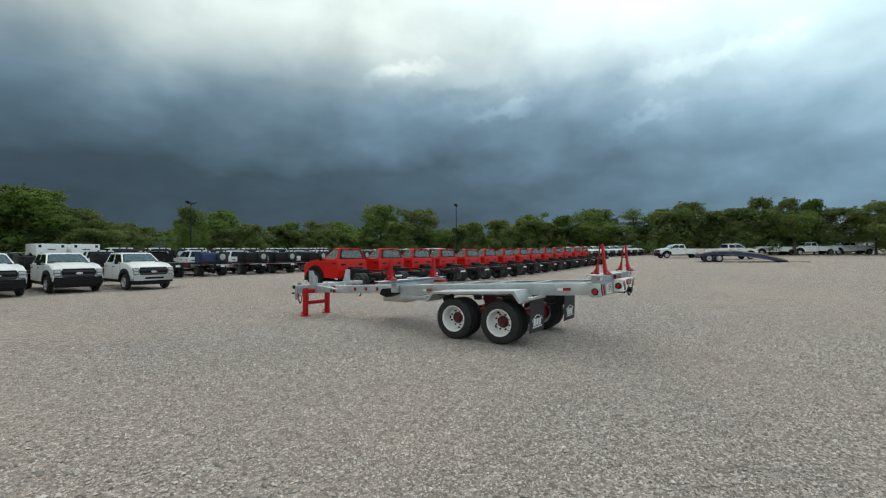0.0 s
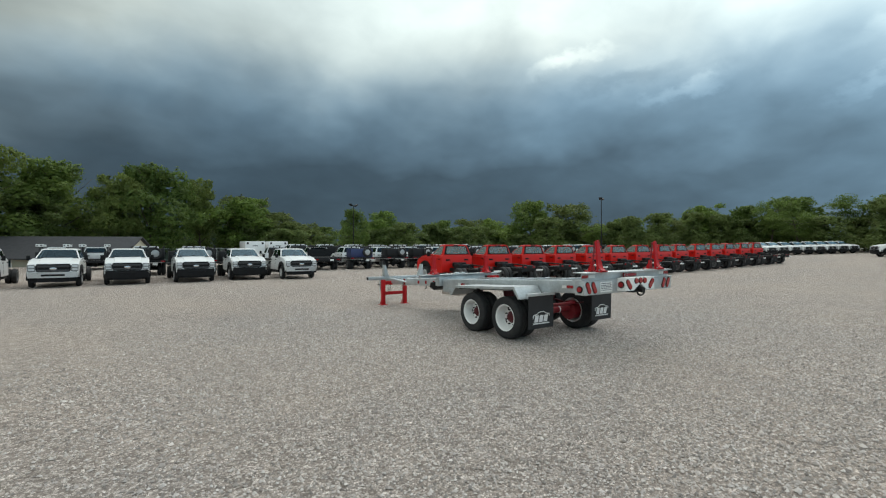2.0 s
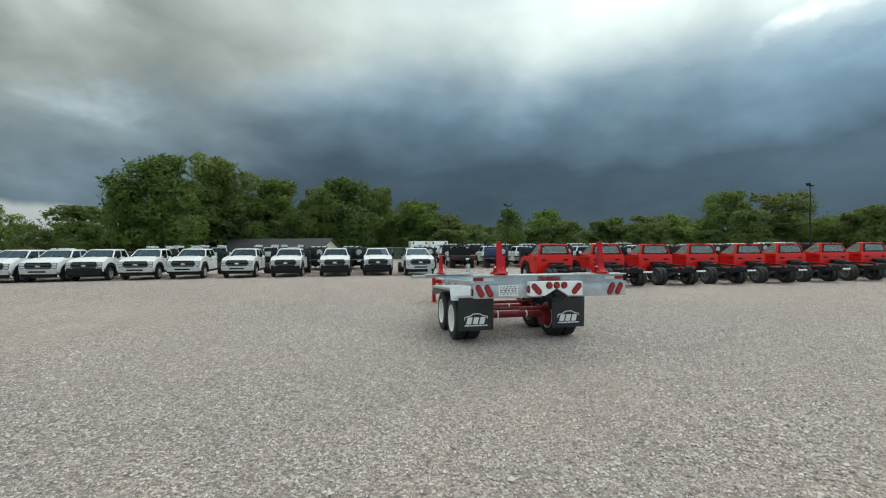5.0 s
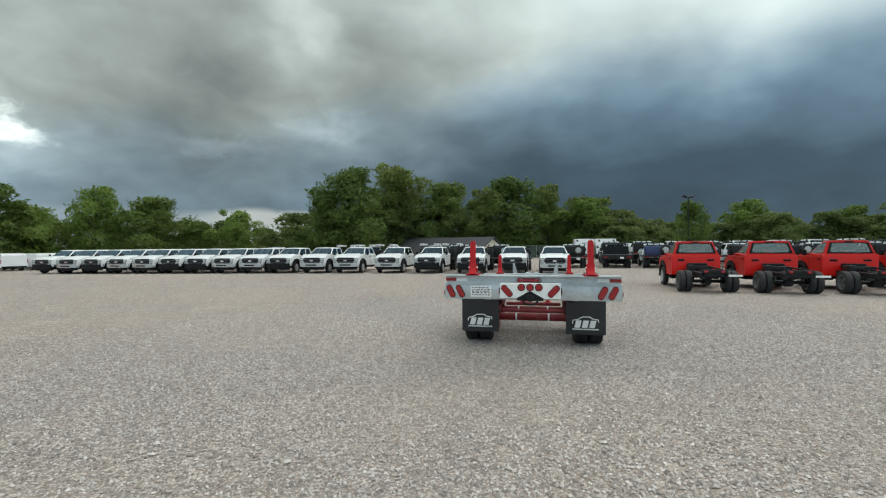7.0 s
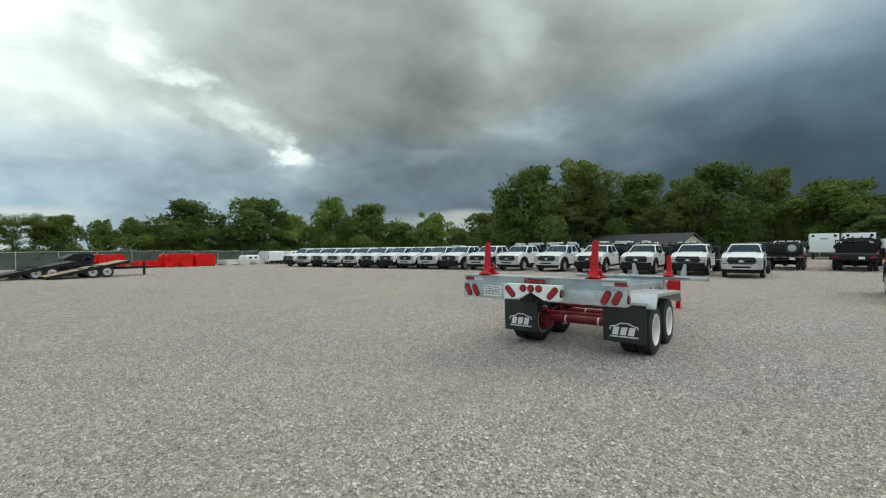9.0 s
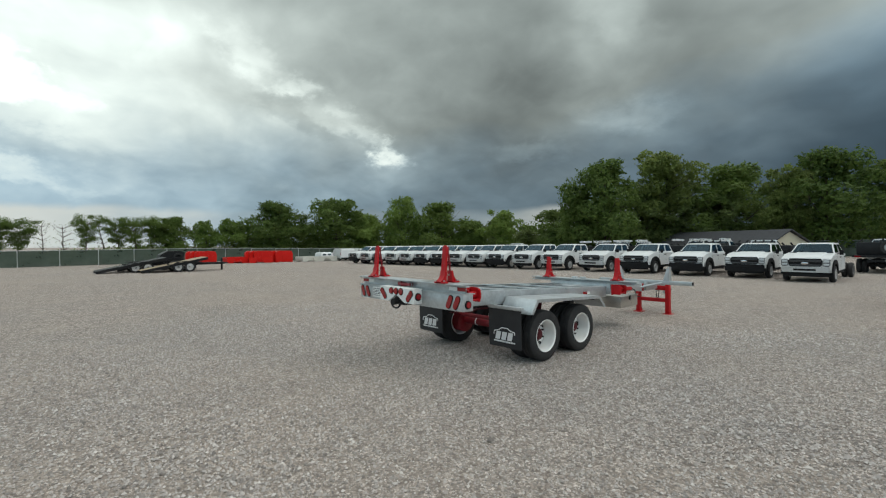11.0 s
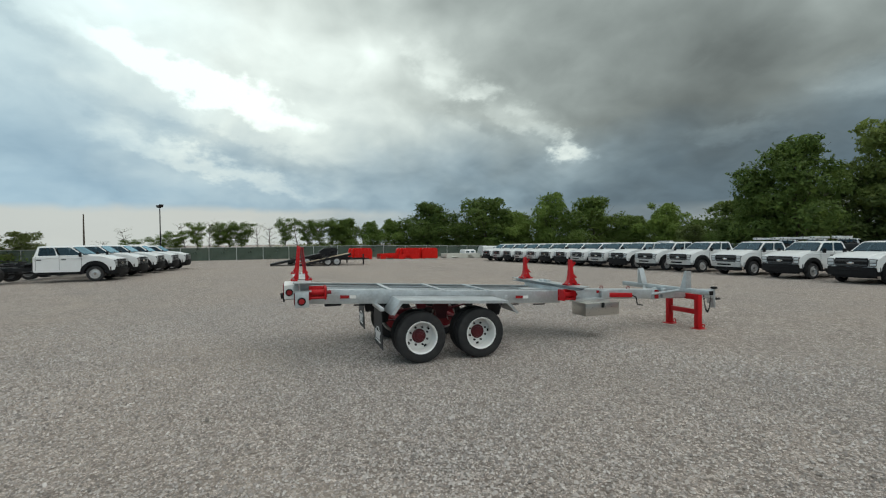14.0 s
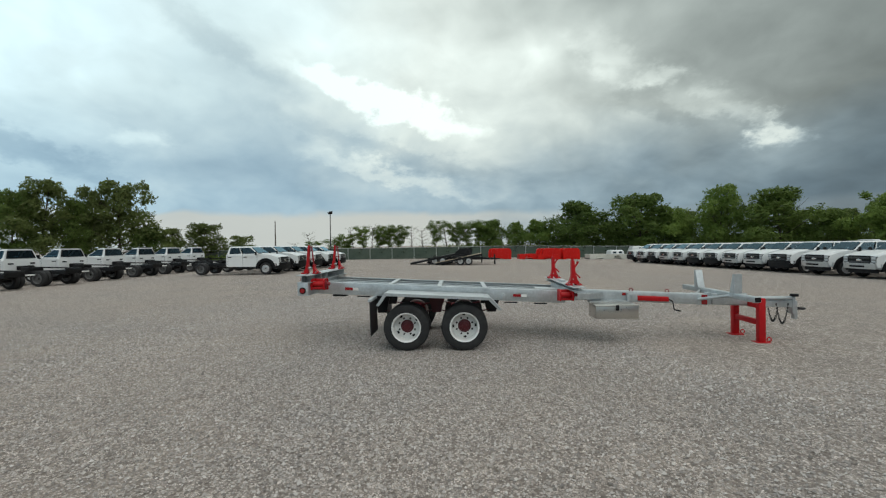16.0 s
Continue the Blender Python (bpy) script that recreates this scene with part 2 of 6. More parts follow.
# ---- materials ----
def material(name, color, rough=0.6, metal=0.0, vary=0.12, scale=6.0, bump=0.0, bump_scale=40.0, dirt=0.0, dirt_color=(0.22, 0.2, 0.17), coat=0.0, per_object=0.0, spec=0.5, space="Object"):
    m = bpy.data.materials.new(name)
    t = nodes_of(m)
    p = nd(t, "ShaderNodeBsdfPrincipled", Metallic=metal)
    p.inputs["Coat Weight"].default_value = coat
    p.inputs["Coat Roughness"].default_value = 0.06
    p.inputs["Specular IOR Level"].default_value = spec
    o = nd(t, "ShaderNodeOutputMaterial")
    t.links.new(p.outputs[0], o.inputs[0])
    c = nd(t, "ShaderNodeTexCoord").outputs[space]
    a = noise_tex(t, c, scale, 4)
    b = noise_tex(t, c, scale * 9, 3)
    f = mth(t, "ADD", mth(t, "MULTIPLY", a, 0.65), mth(t, "MULTIPLY", b, 0.35))
    g = ramp(t, f, [(0.3, tuple(max(0, v * (1 - vary)) for v in color)), (0.7, tuple(min(1, v * (1 + vary)) for v in color))])
    if dirt:
        d = ramp(t, noise_tex(t, c, scale * 0.7, 6, 0.65), [(0.48, 0.0), (0.75, 1.0)])
        g = mixc(t, mth(t, "MULTIPLY", d, dirt), g, dirt_color)
    if per_object:
        r = nd(t, "ShaderNodeObjectInfo").outputs["Random"]
        hv = nd(t, "ShaderNodeHueSaturation")
        t.links.new(g, hv.inputs["Color"])
        t.links.new(mth(t, "ADD", 1 - per_object / 2, mth(t, "MULTIPLY", r, per_object)), hv.inputs["Value"])
        g = hv.outputs[0]
    t.links.new(g, p.inputs["Base Color"])
    t.links.new(mth(t, "ADD", rough - 0.08, mth(t, "MULTIPLY", b, 0.16), clamp=True), p.inputs["Roughness"])
    if bump:
        bn = nd(t, "ShaderNodeBump", Strength=bump, Distance=0.01)
        t.links.new(noise_tex(t, c, bump_scale, 5, 0.6), bn.inputs["Height"])
        t.links.new(bn.outputs[0], p.inputs["Normal"])
    return m


def glass_material(name, color, rough=0.03, ior=1.9):
    m = bpy.data.materials.new(name)
    t = nodes_of(m)
    p = nd(t, "ShaderNodeBsdfPrincipled", Roughness=rough)
    p.inputs["Base Color"].default_value = (*color, 1)
    p.inputs["IOR"].default_value = ior
    o = nd(t, "ShaderNodeOutputMaterial")
    t.links.new(p.outputs[0], o.inputs[0])
    return m


def pane_material(name, tint, ior=1.5, dust_or_sheen=0.0):
    """A clear tinted pane, with reflected sky painted on as a pale diffuse layer if asked: what lies behind it shows
    through, and it mirrors more the flatter it is seen.
    """
    m = bpy.data.materials.new(name)
    t = nodes_of(m)
    see = nd(t, "ShaderNodeBsdfTransparent")
    see.inputs[0].default_value = (*tint, 1)
    shine = nd(t, "ShaderNodeBsdfGlossy", Roughness=0.02)
    shine.inputs["Color"].default_value = (0.50, 0.78, 0.97, 1)
    f = nd(t, "ShaderNodeFresnel", IOR=ior)
    mx = nd(t, "ShaderNodeMixShader")
    t.links.new(f.outputs[0], mx.inputs[0])
    # pale diffuse colour painted in for the bright sky mirrored in the pane
    sky_sheen = nd(t, "ShaderNodeBsdfDiffuse")
    sky_sheen.inputs[0].default_value = (0.47, 0.50, 0.43, 1)
    coat = nd(t, "ShaderNodeMixShader")
    coat.inputs[0].default_value = dust_or_sheen
    t.links.new(see.outputs[0], coat.inputs[1])
    t.links.new(sky_sheen.outputs[0], coat.inputs[2])
    t.links.new(coat.outputs[0], mx.inputs[1])
    t.links.new(shine.outputs[0], mx.inputs[2])
    o = nd(t, "ShaderNodeOutputMaterial")
    t.links.new(mx.outputs[0], o.inputs[0])
    return m


def leaf_material(name, dark, light):
    m = bpy.data.materials.new(name)
    t = nodes_of(m)
    p = nd(t, "ShaderNodeBsdfPrincipled", Roughness=0.62)
    p.inputs["Specular IOR Level"].default_value = 0.28
    o = nd(t, "ShaderNodeOutputMaterial")
    geo = nd(t, "ShaderNodeNewGeometry")
    rnd = geo.outputs["Random Per Island"]
    ob = nd(t, "ShaderNodeObjectInfo").outputs["Random"]
    mixed = mth(t, "ADD", mth(t, "MULTIPLY", rnd, 0.6), mth(t, "MULTIPLY", ob, 0.4))
    g = ramp(t, mixed, [(0.05, dark), (0.95, light)])
    t.links.new(g, p.inputs["Base Color"])
    tr = nd(t, "ShaderNodeBsdfTranslucent")
    t.links.new(g, tr.inputs[0])
    mx = nd(t, "ShaderNodeMixShader")
    mx.inputs[0].default_value = 0.5
    t.links.new(p.outputs[0], mx.inputs[1])
    t.links.new(tr.outputs[0], mx.inputs[2])
    t.links.new(mx.outputs[0], o.inputs[0])
    return m


def drift_tint(t, c):
    """Broad rosy and grey drifts in the crushed stone."""
    f = mth(t, "ADD", mth(t, "MULTIPLY", noise_tex(t, c, 0.22, 3, 0.5), 0.6), mth(t, "MULTIPLY", noise_tex(t, c, 1.1, 4, 0.6), 0.4))
    return ramp(t, f, [(0.36, (0.96, 0.95, 0.965)), (0.64, (1.065, 1.02, 1.0))])


def gravel_material():
    m = bpy.data.materials.new("crushed_limestone")
    t = nodes_of(m)
    p = nd(t, "ShaderNodeBsdfPrincipled", Roughness=0.92)
    p.inputs["Specular IOR Level"].default_value = 0.25
    o = nd(t, "ShaderNodeOutputMaterial")
    t.links.new(p.outputs[0], o.inputs[0])
    c = nd(t, "ShaderNodeTexCoord").outputs["Object"]
    warp = nd(t, "ShaderNodeTexNoise", Scale=30.0, Detail=2.0)
    t.links.new(c, warp.inputs["Vector"])
    vadd = nd(t, "ShaderNodeVectorMath", operation="MULTIPLY_ADD")
    t.links.new(warp.outputs["Color"], vadd.inputs[0])
    vadd.inputs[1].default_value = (0.018, 0.018, 0.018)
    t.links.new(c, vadd.inputs[2])

    def vor(scale, feature="F1"):
        v = nd(t, "ShaderNodeTexVoronoi", Scale=scale, feature=feature)
        t.links.new(vadd.outputs[0], v.inputs["Vector"])
        return v
    v1, v2 = vor(36.0), vor(72.0)
    e1, e2 = vor(36.0, "DISTANCE_TO_EDGE"), vor(72.0, "DISTANCE_TO_EDGE")
    s1, s2 = nd(t, "ShaderNodeSeparateColor"), nd(t, "ShaderNodeSeparateColor")
    t.links.new(v1.outputs["Color"], s1.inputs[0])
    t.links.new(v2.outputs["Color"], s2.inputs[0])
    large = noise_tex(t, c, 0.09, 5, 0.6)
    patch = noise_tex(t, c, 0.9, 5, 0.6)
    pick = mth(t, "GREATER_THAN", s1.outputs[1], mth(t, "SUBTRACT", 0.80, mth(t, "MULTIPLY", patch, 0.95)))
    val = mth(t, "ADD", mth(t, "MULTIPLY", s1.outputs[0], pick), mth(t, "MULTIPLY", s2.outputs[0], mth(t, "SUBTRACT", 1.0, pick)))
    stone = ramp(t, val, [(0.0, (0.175, 0.160, 0.145)), (0.35, (0.325, 0.302, 0.276)), (0.7, (0.485, 0.460, 0.426)), (1.0, (0.72, 0.70, 0.665))])
    dust_or_sheen = ramp(t, patch, [(0.3, (0.31, 0.282, 0.245)), (0.7, (0.425, 0.392, 0.345))])
    gap = mth(t, "MINIMUM", ramp(t, e1.outputs["Distance"], [(0.0, 0.0), (0.10, 1.0)]), ramp(t, e2.outputs["Distance"], [(0.0, 0.25), (0.12, 1.0)]))
    col = mixc(t, gap, mixc(t, 1.0, dust_or_sheen, (0.40, 0.40, 0.40), "MULTIPLY"), stone)
    tracks = noise_tex(t, c, 0.35, 6, 0.65, 1.2)
    worn = mth(t, "MAXIMUM", ramp(t, large, [(0.46, 0.0), (0.64, 0.40)]), ramp(t, tracks, [(0.54, 0.0), (0.68, 0.40)]))
    col = mixc(t, worn, col, dust_or_sheen)
    mottle = mth(t, "ADD", mth(t, "MULTIPLY", noise_tex(t, c, 7.0, 4, 0.7), 0.6), mth(t, "MULTIPLY", noise_tex(t, c, 19.0, 3, 0.7), 0.4))
    col = mixc(t, 1.0, col, ramp(t, mottle, [(0.34, (0.75, 0.71, 0.69)), (0.5, (1.06, 1.01, 0.98)), (0.66, (1.37, 1.31, 1.275))]), "MULTIPLY")
    col = mixc(t, 1.0, col, drift_tint(t, c), "MULTIPLY")
    t.links.new(col, p.inputs["Base Color"])
    dome = mth(t, "SUBTRACT", 1.0, mth(t, "MULTIPLY", v1.outputs["Distance"], 1.4))
    h = mth(t, "ADD", mth(t, "ADD", mth(t, "MULTIPLY", gap, 0.3), mth(t, "MULTIPLY", dome, 0.5)), mth(t, "ADD", mth(t, "MULTIPLY", s1.outputs[2], 0.5), mth(t, "MULTIPLY", s2.outputs[2], 0.35)))
    bn = nd(t, "ShaderNodeBump", Strength=0.6, Distance=0.02)
    t.links.new(h, bn.inputs["Height"])
    t.links.new(bn.outputs[0], p.inputs["Normal"])
    return m


GRAVEL = gravel_material()
def stone_material():
    m = bpy.data.materials.new("loose_stone")
    t = nodes_of(m)
    p = nd(t, "ShaderNodeBsdfPrincipled", Roughness=0.9)
    p.inputs["Specular IOR Level"].default_value = 0.25
    o = nd(t, "ShaderNodeOutputMaterial")
    t.links.new(p.outputs[0], o.inputs[0])
    r = nd(t, "ShaderNodeNewGeometry").outputs["Random Per Island"]
    c = nd(t, "ShaderNodeTexCoord").outputs["Object"]
    f = mth(t, "ADD", mth(t, "MULTIPLY", r, 0.8), mth(t, "MULTIPLY", noise_tex(t, c, 60.0, 3), 0.2))
    g = ramp(t, f, [(0.0, (0.14, 0.13, 0.12)), (0.4, (0.325, 0.303, 0.280)), (0.8, (0.50, 0.474, 0.444)), (1.0, (0.74, 0.72, 0.69))])
    g = mixc(t, 1.0, g, drift_tint(t, c), "MULTIPLY")
    t.links.new(g, p.inputs["Base Color"])
    return m


STONE = stone_material()
GALV = material("galvanized_steel", (0.51, 0.54, 0.55), 0.42, 0.6, vary=0.24, scale=3.0, bump=0.18, bump_scale=60, dirt=0.65, dirt_color=(0.29, 0.31, 0.315))
ALU = material("aluminium_sheet", (0.56, 0.54, 0.50), 0.3, 0.92, vary=0.08, scale=3.0)
RED = material("red_enamel", (0.44, 0.007, 0.011), 0.48, 0.0, vary=0.16, scale=5.0, spec=0.28, dirt=0.12, dirt_color=(0.22, 0.02, 0.018))
DARKRED = material("red_primer_axle", (0.22, 0.007, 0.014), 0.55, 0.0, vary=0.25, scale=7.0, dirt=0.2)
HUBRED = material("dull_red_hub", (0.085, 0.005, 0.010), 0.5, 0.0, vary=0.25, scale=7.0, dirt=0.25, dirt_color=(0.03, 0.02, 0.02))
RUBBER = material("tyre_rubber", (0.018, 0.018, 0.019), 0.82, vary=0.3, scale=8.0, bump=0.2, bump_scale=80, dirt=0.22, dirt_color=(0.09, 0.085, 0.075))
WHITEP = material("white_wheel_paint", (0.80, 0.80, 0.78), 0.4, vary=0.05, scale=5.0, dirt=0.18, dirt_color=(0.5, 0.47, 0.42))
BLACKP = material("black_plastic", (0.010, 0.010, 0.011), 0.55, vary=0.25, scale=6.0, spec=0.16)
FLAP = material("black_rubber_flap", (0.02, 0.02, 0.022), 0.62, vary=0.2, scale=5.0, dirt=0.15, dirt_color=(0.1, 0.1, 0.1))
CHASSIS = material("black_chassis_steel", (0.011, 0.011, 0.012), 0.52, 0.1, vary=0.3, scale=5.0, dirt=0.08, dirt_color=(0.06, 0.056, 0.052), spec=0.3)
LENS = material("red_lamp_lens", (0.29, 0.006, 0.010), 0.18, vary=0.15, scale=30.0, coat=0.5)
CHROME = material("bright_metal", (0.75, 0.75, 0.74), 0.2, 1.0, vary=0.05, scale=5.0)
SIGNW = material("white_sign_face", (0.78, 0.78, 0.76), 0.5, vary=0.05, scale=6.0)
WRITE = material("white_printed_ink", (0.75, 0.75, 0.74), 0.6, vary=0.05, scale=20.0)
GREYINK = material("dark_printed_ink", (0.09, 0.09, 0.10), 0.6, vary=0.1, scale=20.0)
TRUCKWHITE = material("truck_white_paint", (0.74, 0.75, 0.745), 0.34, vary=0.05, scale=2.0, coat=0.35, per_object=0.06)
TRUCKRED = material("truck_red_paint", (0.56, 0.011, 0.007), 0.36, vary=0.10, scale=2.0, coat=0.05, per_object=0.08, spec=0.25)
BLUEP = material("dark_blue_paint", (0.016, 0.028, 0.10), 0.4, vary=0.1, scale=2.0, coat=0.2)
GLASS = pane_material("tinted_auto_glass", (0.10, 0.145, 0.165), 1.62)
# panes of the red trucks: a third is painted sky reflection
CLEARGLASS = pane_material("dusty_auto_glass", (0.70, 0.76, 0.72), 1.6, 0.34)
DARKGLASS = pane_material("privacy_glass", (0.10, 0.115, 0.12), 1.5)
PLAINSTEEL = material("dull_steel", (0.32, 0.32, 0.32), 0.45, 0.8, vary=0.15)
SEAT = material("grey_seat_cloth", (0.05, 0.05, 0.055), 0.8, vary=0.2)
GRILLEBAR = material("dark_grille_plastic", (0.035, 0.035, 0.037), 0.35, vary=0.2)
HEADL = glass_material("headlight_lens", (0.52, 0.54, 0.55), 0.12)
GRILLE_SILVER = material("silver_bumper", (0.55, 0.56, 0.56), 0.3, 0.7, vary=0.05)
RIM_DARK = material("dusty_dark_rim", (0.16, 0.16, 0.16), 0.5, 0.4, vary=0.15, dirt=0.2)
RIM = material("steel_rim_grey", (0.5, 0.5, 0.5), 0.4, 0.5, vary=0.1, dirt=0.2)
BARK = material("bark", (0.075, 0.06, 0.045), 0.9, vary=0.4, scale=3.0, bump=0.6, bump_scale=12)
LEAVES = [leaf_material("leaves_deep", (0.074, 0.122, 0.028), (0.180, 0.252, 0.060)), leaf_material("leaves_fresh", (0.116, 0.186, 0.038), (0.240, 0.330, 0.078)), leaf_material("leaves_olive", (0.097, 0.130, 0.040), (0.208, 0.254, 0.080)),
          leaf_material("leaves_oak", (0.092, 0.132, 0.034), (0.198, 0.250, 0.066)), leaf_material("leaves_far", (0.085, 0.126, 0.040), (0.185, 0.240, 0.074))]


# ---- mesh helpers ----
def box(bm, x0, x1, y0, y1, z0, z1, bev=0.0, m=None):
    r = bmesh.ops.create_cube(bm, size=1.0)
    bmesh.ops.scale(bm, vec=(abs(x1 - x0), abs(y1 - y0), abs(z1 - z0)), verts=r["verts"])
    bmesh.ops.translate(bm, vec=((x0 + x1) / 2, (y0 + y1) / 2, (z0 + z1) / 2), verts=r["verts"])
    vs = r["verts"]
    if bev > 0:
        es = list({e for v in vs for e in v.link_edges})
        rb = bmesh.ops.bevel(bm, geom=es, offset=bev, segments=2, affect="EDGES", profile=0.5)
        vs = [v for v in rb["verts"]]
    if m is not None:
        bmesh.ops.transform(bm, matrix=m, verts=vs)
    return vs


def tube(bm, a, b, r, seg=10, r2=None):
    a, b = Vector(a), Vector(b)
    d = b - a
    ret = bmesh.ops.create_cone(bm, cap_ends=True, segments=seg, radius1=r, radius2=r if r2 is None else r2, depth=d.length)
    q = Vector((0, 0, 1)).rotation_difference(d.normalized())
    bmesh.ops.transform(bm, matrix=Matrix.Translation((a + b) / 2) @ q.to_matrix().to_4x4(), verts=ret["verts"])
    return ret["verts"]


def prism(bm, pts, axis, lo, hi):
    """Extrudes a closed outline along an axis ('x', 'y' or 'z') from lo to hi; the outline runs in the two other axes in order."""
    def at(p, v):
        return {"x": (v, p[0], p[1]), "y": (p[0], v, p[1]), "z": (p[0], p[1], v)}[axis]
    lows = [bm.verts.new(at(p, lo)) for p in pts]
    highs = [bm.verts.new(at(p, hi)) for p in pts]
    n = len(pts)
    for i in range(n):
        bm.faces.new((lows[i], lows[(i + 1) % n], highs[(i + 1) % n], highs[i]))
    bm.faces.new(list(reversed(lows)))
    bm.faces.new(highs)
    return lows + highs


def loft(bm, rings, cap=True):
    vs = [[bm.verts.new(p) for p in ring] for ring in rings]
    n = len(vs[0])
    for a, b in zip(vs, vs[1:]):
        for i in range(n):
            bm.faces.new((a[i], a[(i + 1) % n], b[(i + 1) % n], b[i]))
    if cap:
        bm.faces.new(list(reversed(vs[0])))
        bm.faces.new(vs[-1])
    return [v for r in vs for v in r]


def lathe(bm, prof, axis="x", seg=28, close=True):
    """Turns a profile of (along, radius) round an axis."""
    rings = []
    for k in range(seg):
        a = 2 * math.pi * k / seg
        c, s = math.cos(a), math.sin(a)
        rings.append([bm.verts.new((h, r * c, r * s) if axis == "x" else (r * c, h, r * s) if axis == "y" else (r * c, r * s, h)) for h, r in prof])
    n = len(prof)
    for k in range(seg):
        a, b = rings[k], rings[(k + 1) % seg]
        for i in range(n if close else n - 1):
            j = (i + 1) % n
            bm.faces.new((a[i], a[j], b[j], b[i]))


def bend(bm, pts, r, seg=8, closed=True, normal=(0, 1, 0)):
    """A round rod bent along points that lie in one plane with the given normal."""
    pts, side = [Vector(p) for p in pts], Vector(normal).normalized()
    n, rings = len(pts), []
    for i, p in enumerate(pts):
        a = pts[i - 1] if closed or i else p
        b = pts[(i + 1) % n] if closed or i < n - 1 else p
        out = (b - a).normalized().cross(side)
        rings.append([bm.verts.new(p + out * (r * math.cos(2 * math.pi * k / seg)) + side * (r * math.sin(2 * math.pi * k / seg))) for k in range(seg)])
    for i in range(n if closed else n - 1):
        a, b = rings[i], rings[(i + 1) % n]
        for k in range(seg):
            bm.faces.new((a[k], a[(k + 1) % seg], b[(k + 1) % seg], b[k]))
    if not closed:
        bm.faces.new(list(reversed(rings[0])))
        bm.faces.new(rings[-1])


def mesh_of(name, bm, mat, smooth=35):
    bmesh.ops.recalc_face_normals(bm, faces=bm.faces)
    me = bpy.data.meshes.new(name)
    bm.to_mesh(me)
    bm.free()
    me.materials.append(mat)
    if smooth:
        me.polygons.foreach_set("use_smooth", [True] * len(me.polygons))
        me.set_sharp_from_angle(angle=radians(smooth))
    return me


def part(name, bm, mat, parent=None, label="", smooth=35):
    ob = new(name, mesh_of(name, bm, mat, smooth))
    if parent is not None:
        ob.parent = parent
    if label:
        ob["label"] = label
    return ob


def again(ob, m, parent=None):
    """A further part on the same mesh, placed by m in its parent's space."""
    o = new(ob.name.split(".")[0], ob.data)
    o.parent = parent or ob.parent
    o.matrix_basis = m
    if "label" in ob:
        o["label"] = ob["label"]
    for ch in ob.children:
        again(ch, ch.matrix_basis.copy(), o)
    return o


def thing(name, label, category, group="", kind=""):
    e = new(name)
    e.empty_display_size = 0.3
    return tagged(e, label, category, group, kind)


def gz(x, y=0.0):
    """Height of the ground: level round the trailer, rising gently to the east, falling a little to the north-west, with a low swell to the south-west."""
    if x < -14.0 and y >= 8.0:
        return -0.00037 * (min(y, 45.0) - 8.0) * 1.15 * min(-x - 14.0, 45.0)
    if x < -9.0 and y < 8.0:
        return 0.2 * math.exp(-((x + 24.0) / 11.0) ** 2 - ((y + 9.0) / 7.0) ** 2)
    if abs(x) < 8.0 and 1.0 < y < 17.0:
        return -0.085 * math.exp(-((x / 3.2) ** 2) - ((y - 8.9) / 2.8) ** 2)
    s = max(0.0, x - 16.0)
    return 0.021 * s * s / (s + 14.0) if s < 160 else 0.021 * 160 * 160 / 174


# ---- ground ----
def build_ground():
    xs = [-1500, -700, -300, -150, -90] + [i * 3 for i in range(-25, 76)] + [300, 450, 700, 1000, 1500]
    ys = [-1500, -700, -300, -150, -90] + [i * 3 for i in range(-24, 33)] + [130, 180, 300, 700, 1500]
    vs = [(x, y, gz(x, y) + (0.015 * noise.noise(Vector((x * 0.13, y * 0.13, 2.0))) if abs(x) > 25 else 0.0)) for y in ys for x in xs]
    w = len(xs)
    fs = [(j * w + i, j * w + i + 1, (j + 1) * w + i + 1, (j + 1) * w + i) for j in range(len(ys) - 1) for i in range(w - 1)]
    me = bpy.data.meshes.new("ground")
    me.from_pydata(vs, [], fs)
    me.materials.append(GRAVEL)
    return tagged(new("ground", me), "wide yard of pale grey crushed limestone gravel", "ground", kind="structure")


build_ground()


# ---- trucks ----
def patch_panel(bm, c, u0, u1, v0, v1, off=0.012, r=0.0):
    """A thin plate on the quad c (four corners, anticlockwise seen from outside), inset by u and v."""
    p = [Vector(q) for q in c]
    nrm = (p[1] - p[0]).cross(p[3] - p[0]).normalized()
    if nrm.dot((p[0] + p[2]) / 2 - Vector((0, -1.3, 1.4))) < 0:
        nrm = -nrm

    def at(u, v):
        return (p[0] * (1 - u) + p[1] * u) * (1 - v) + (p[3] * (1 - u) + p[2] * u) * v
    k = 0.06
    du, dv = (u1 - u0) * k, (v1 - v0) * 0.14
    loop = [(u0 + du, v0), (u1 - du, v0), (u1, v0 + dv), (u1, v1 - dv), (u1 - du, v1), (u0 + du, v1), (u0, v1 - dv), (u0, v0 + dv)]
    a = [bm.verts.new(at(u, v) - nrm * 0.02) for u, v in loop]
    b = [bm.verts.new(at(u, v) + nrm * off) for u, v in loop]
    for i in range(8):
        bm.faces.new((a[i], a[(i + 1) % 8], b[(i + 1) % 8], b[i]))
    bm.faces.new(b)


TYRE_R = 0.42
_bm = bmesh.new()
lathe(_bm, [(-0.11, 0.26), (-0.118, 0.33), (-0.115, 0.385), (-0.092, 0.412), (-0.04, 0.42), (-0.036, 0.408), (-0.03, 0.408), (-0.026, 0.42), (0.026, 0.42), (0.03, 0.408), (0.036, 0.408), (0.04, 0.42), (0.092, 0.412), (0.115, 0.385), (0.118, 0.33), (0.11, 0.26)], "x", 36)
TYRE_MESH = mesh_of("tyre", _bm, RUBBER, 40)
_bm = bmesh.new()
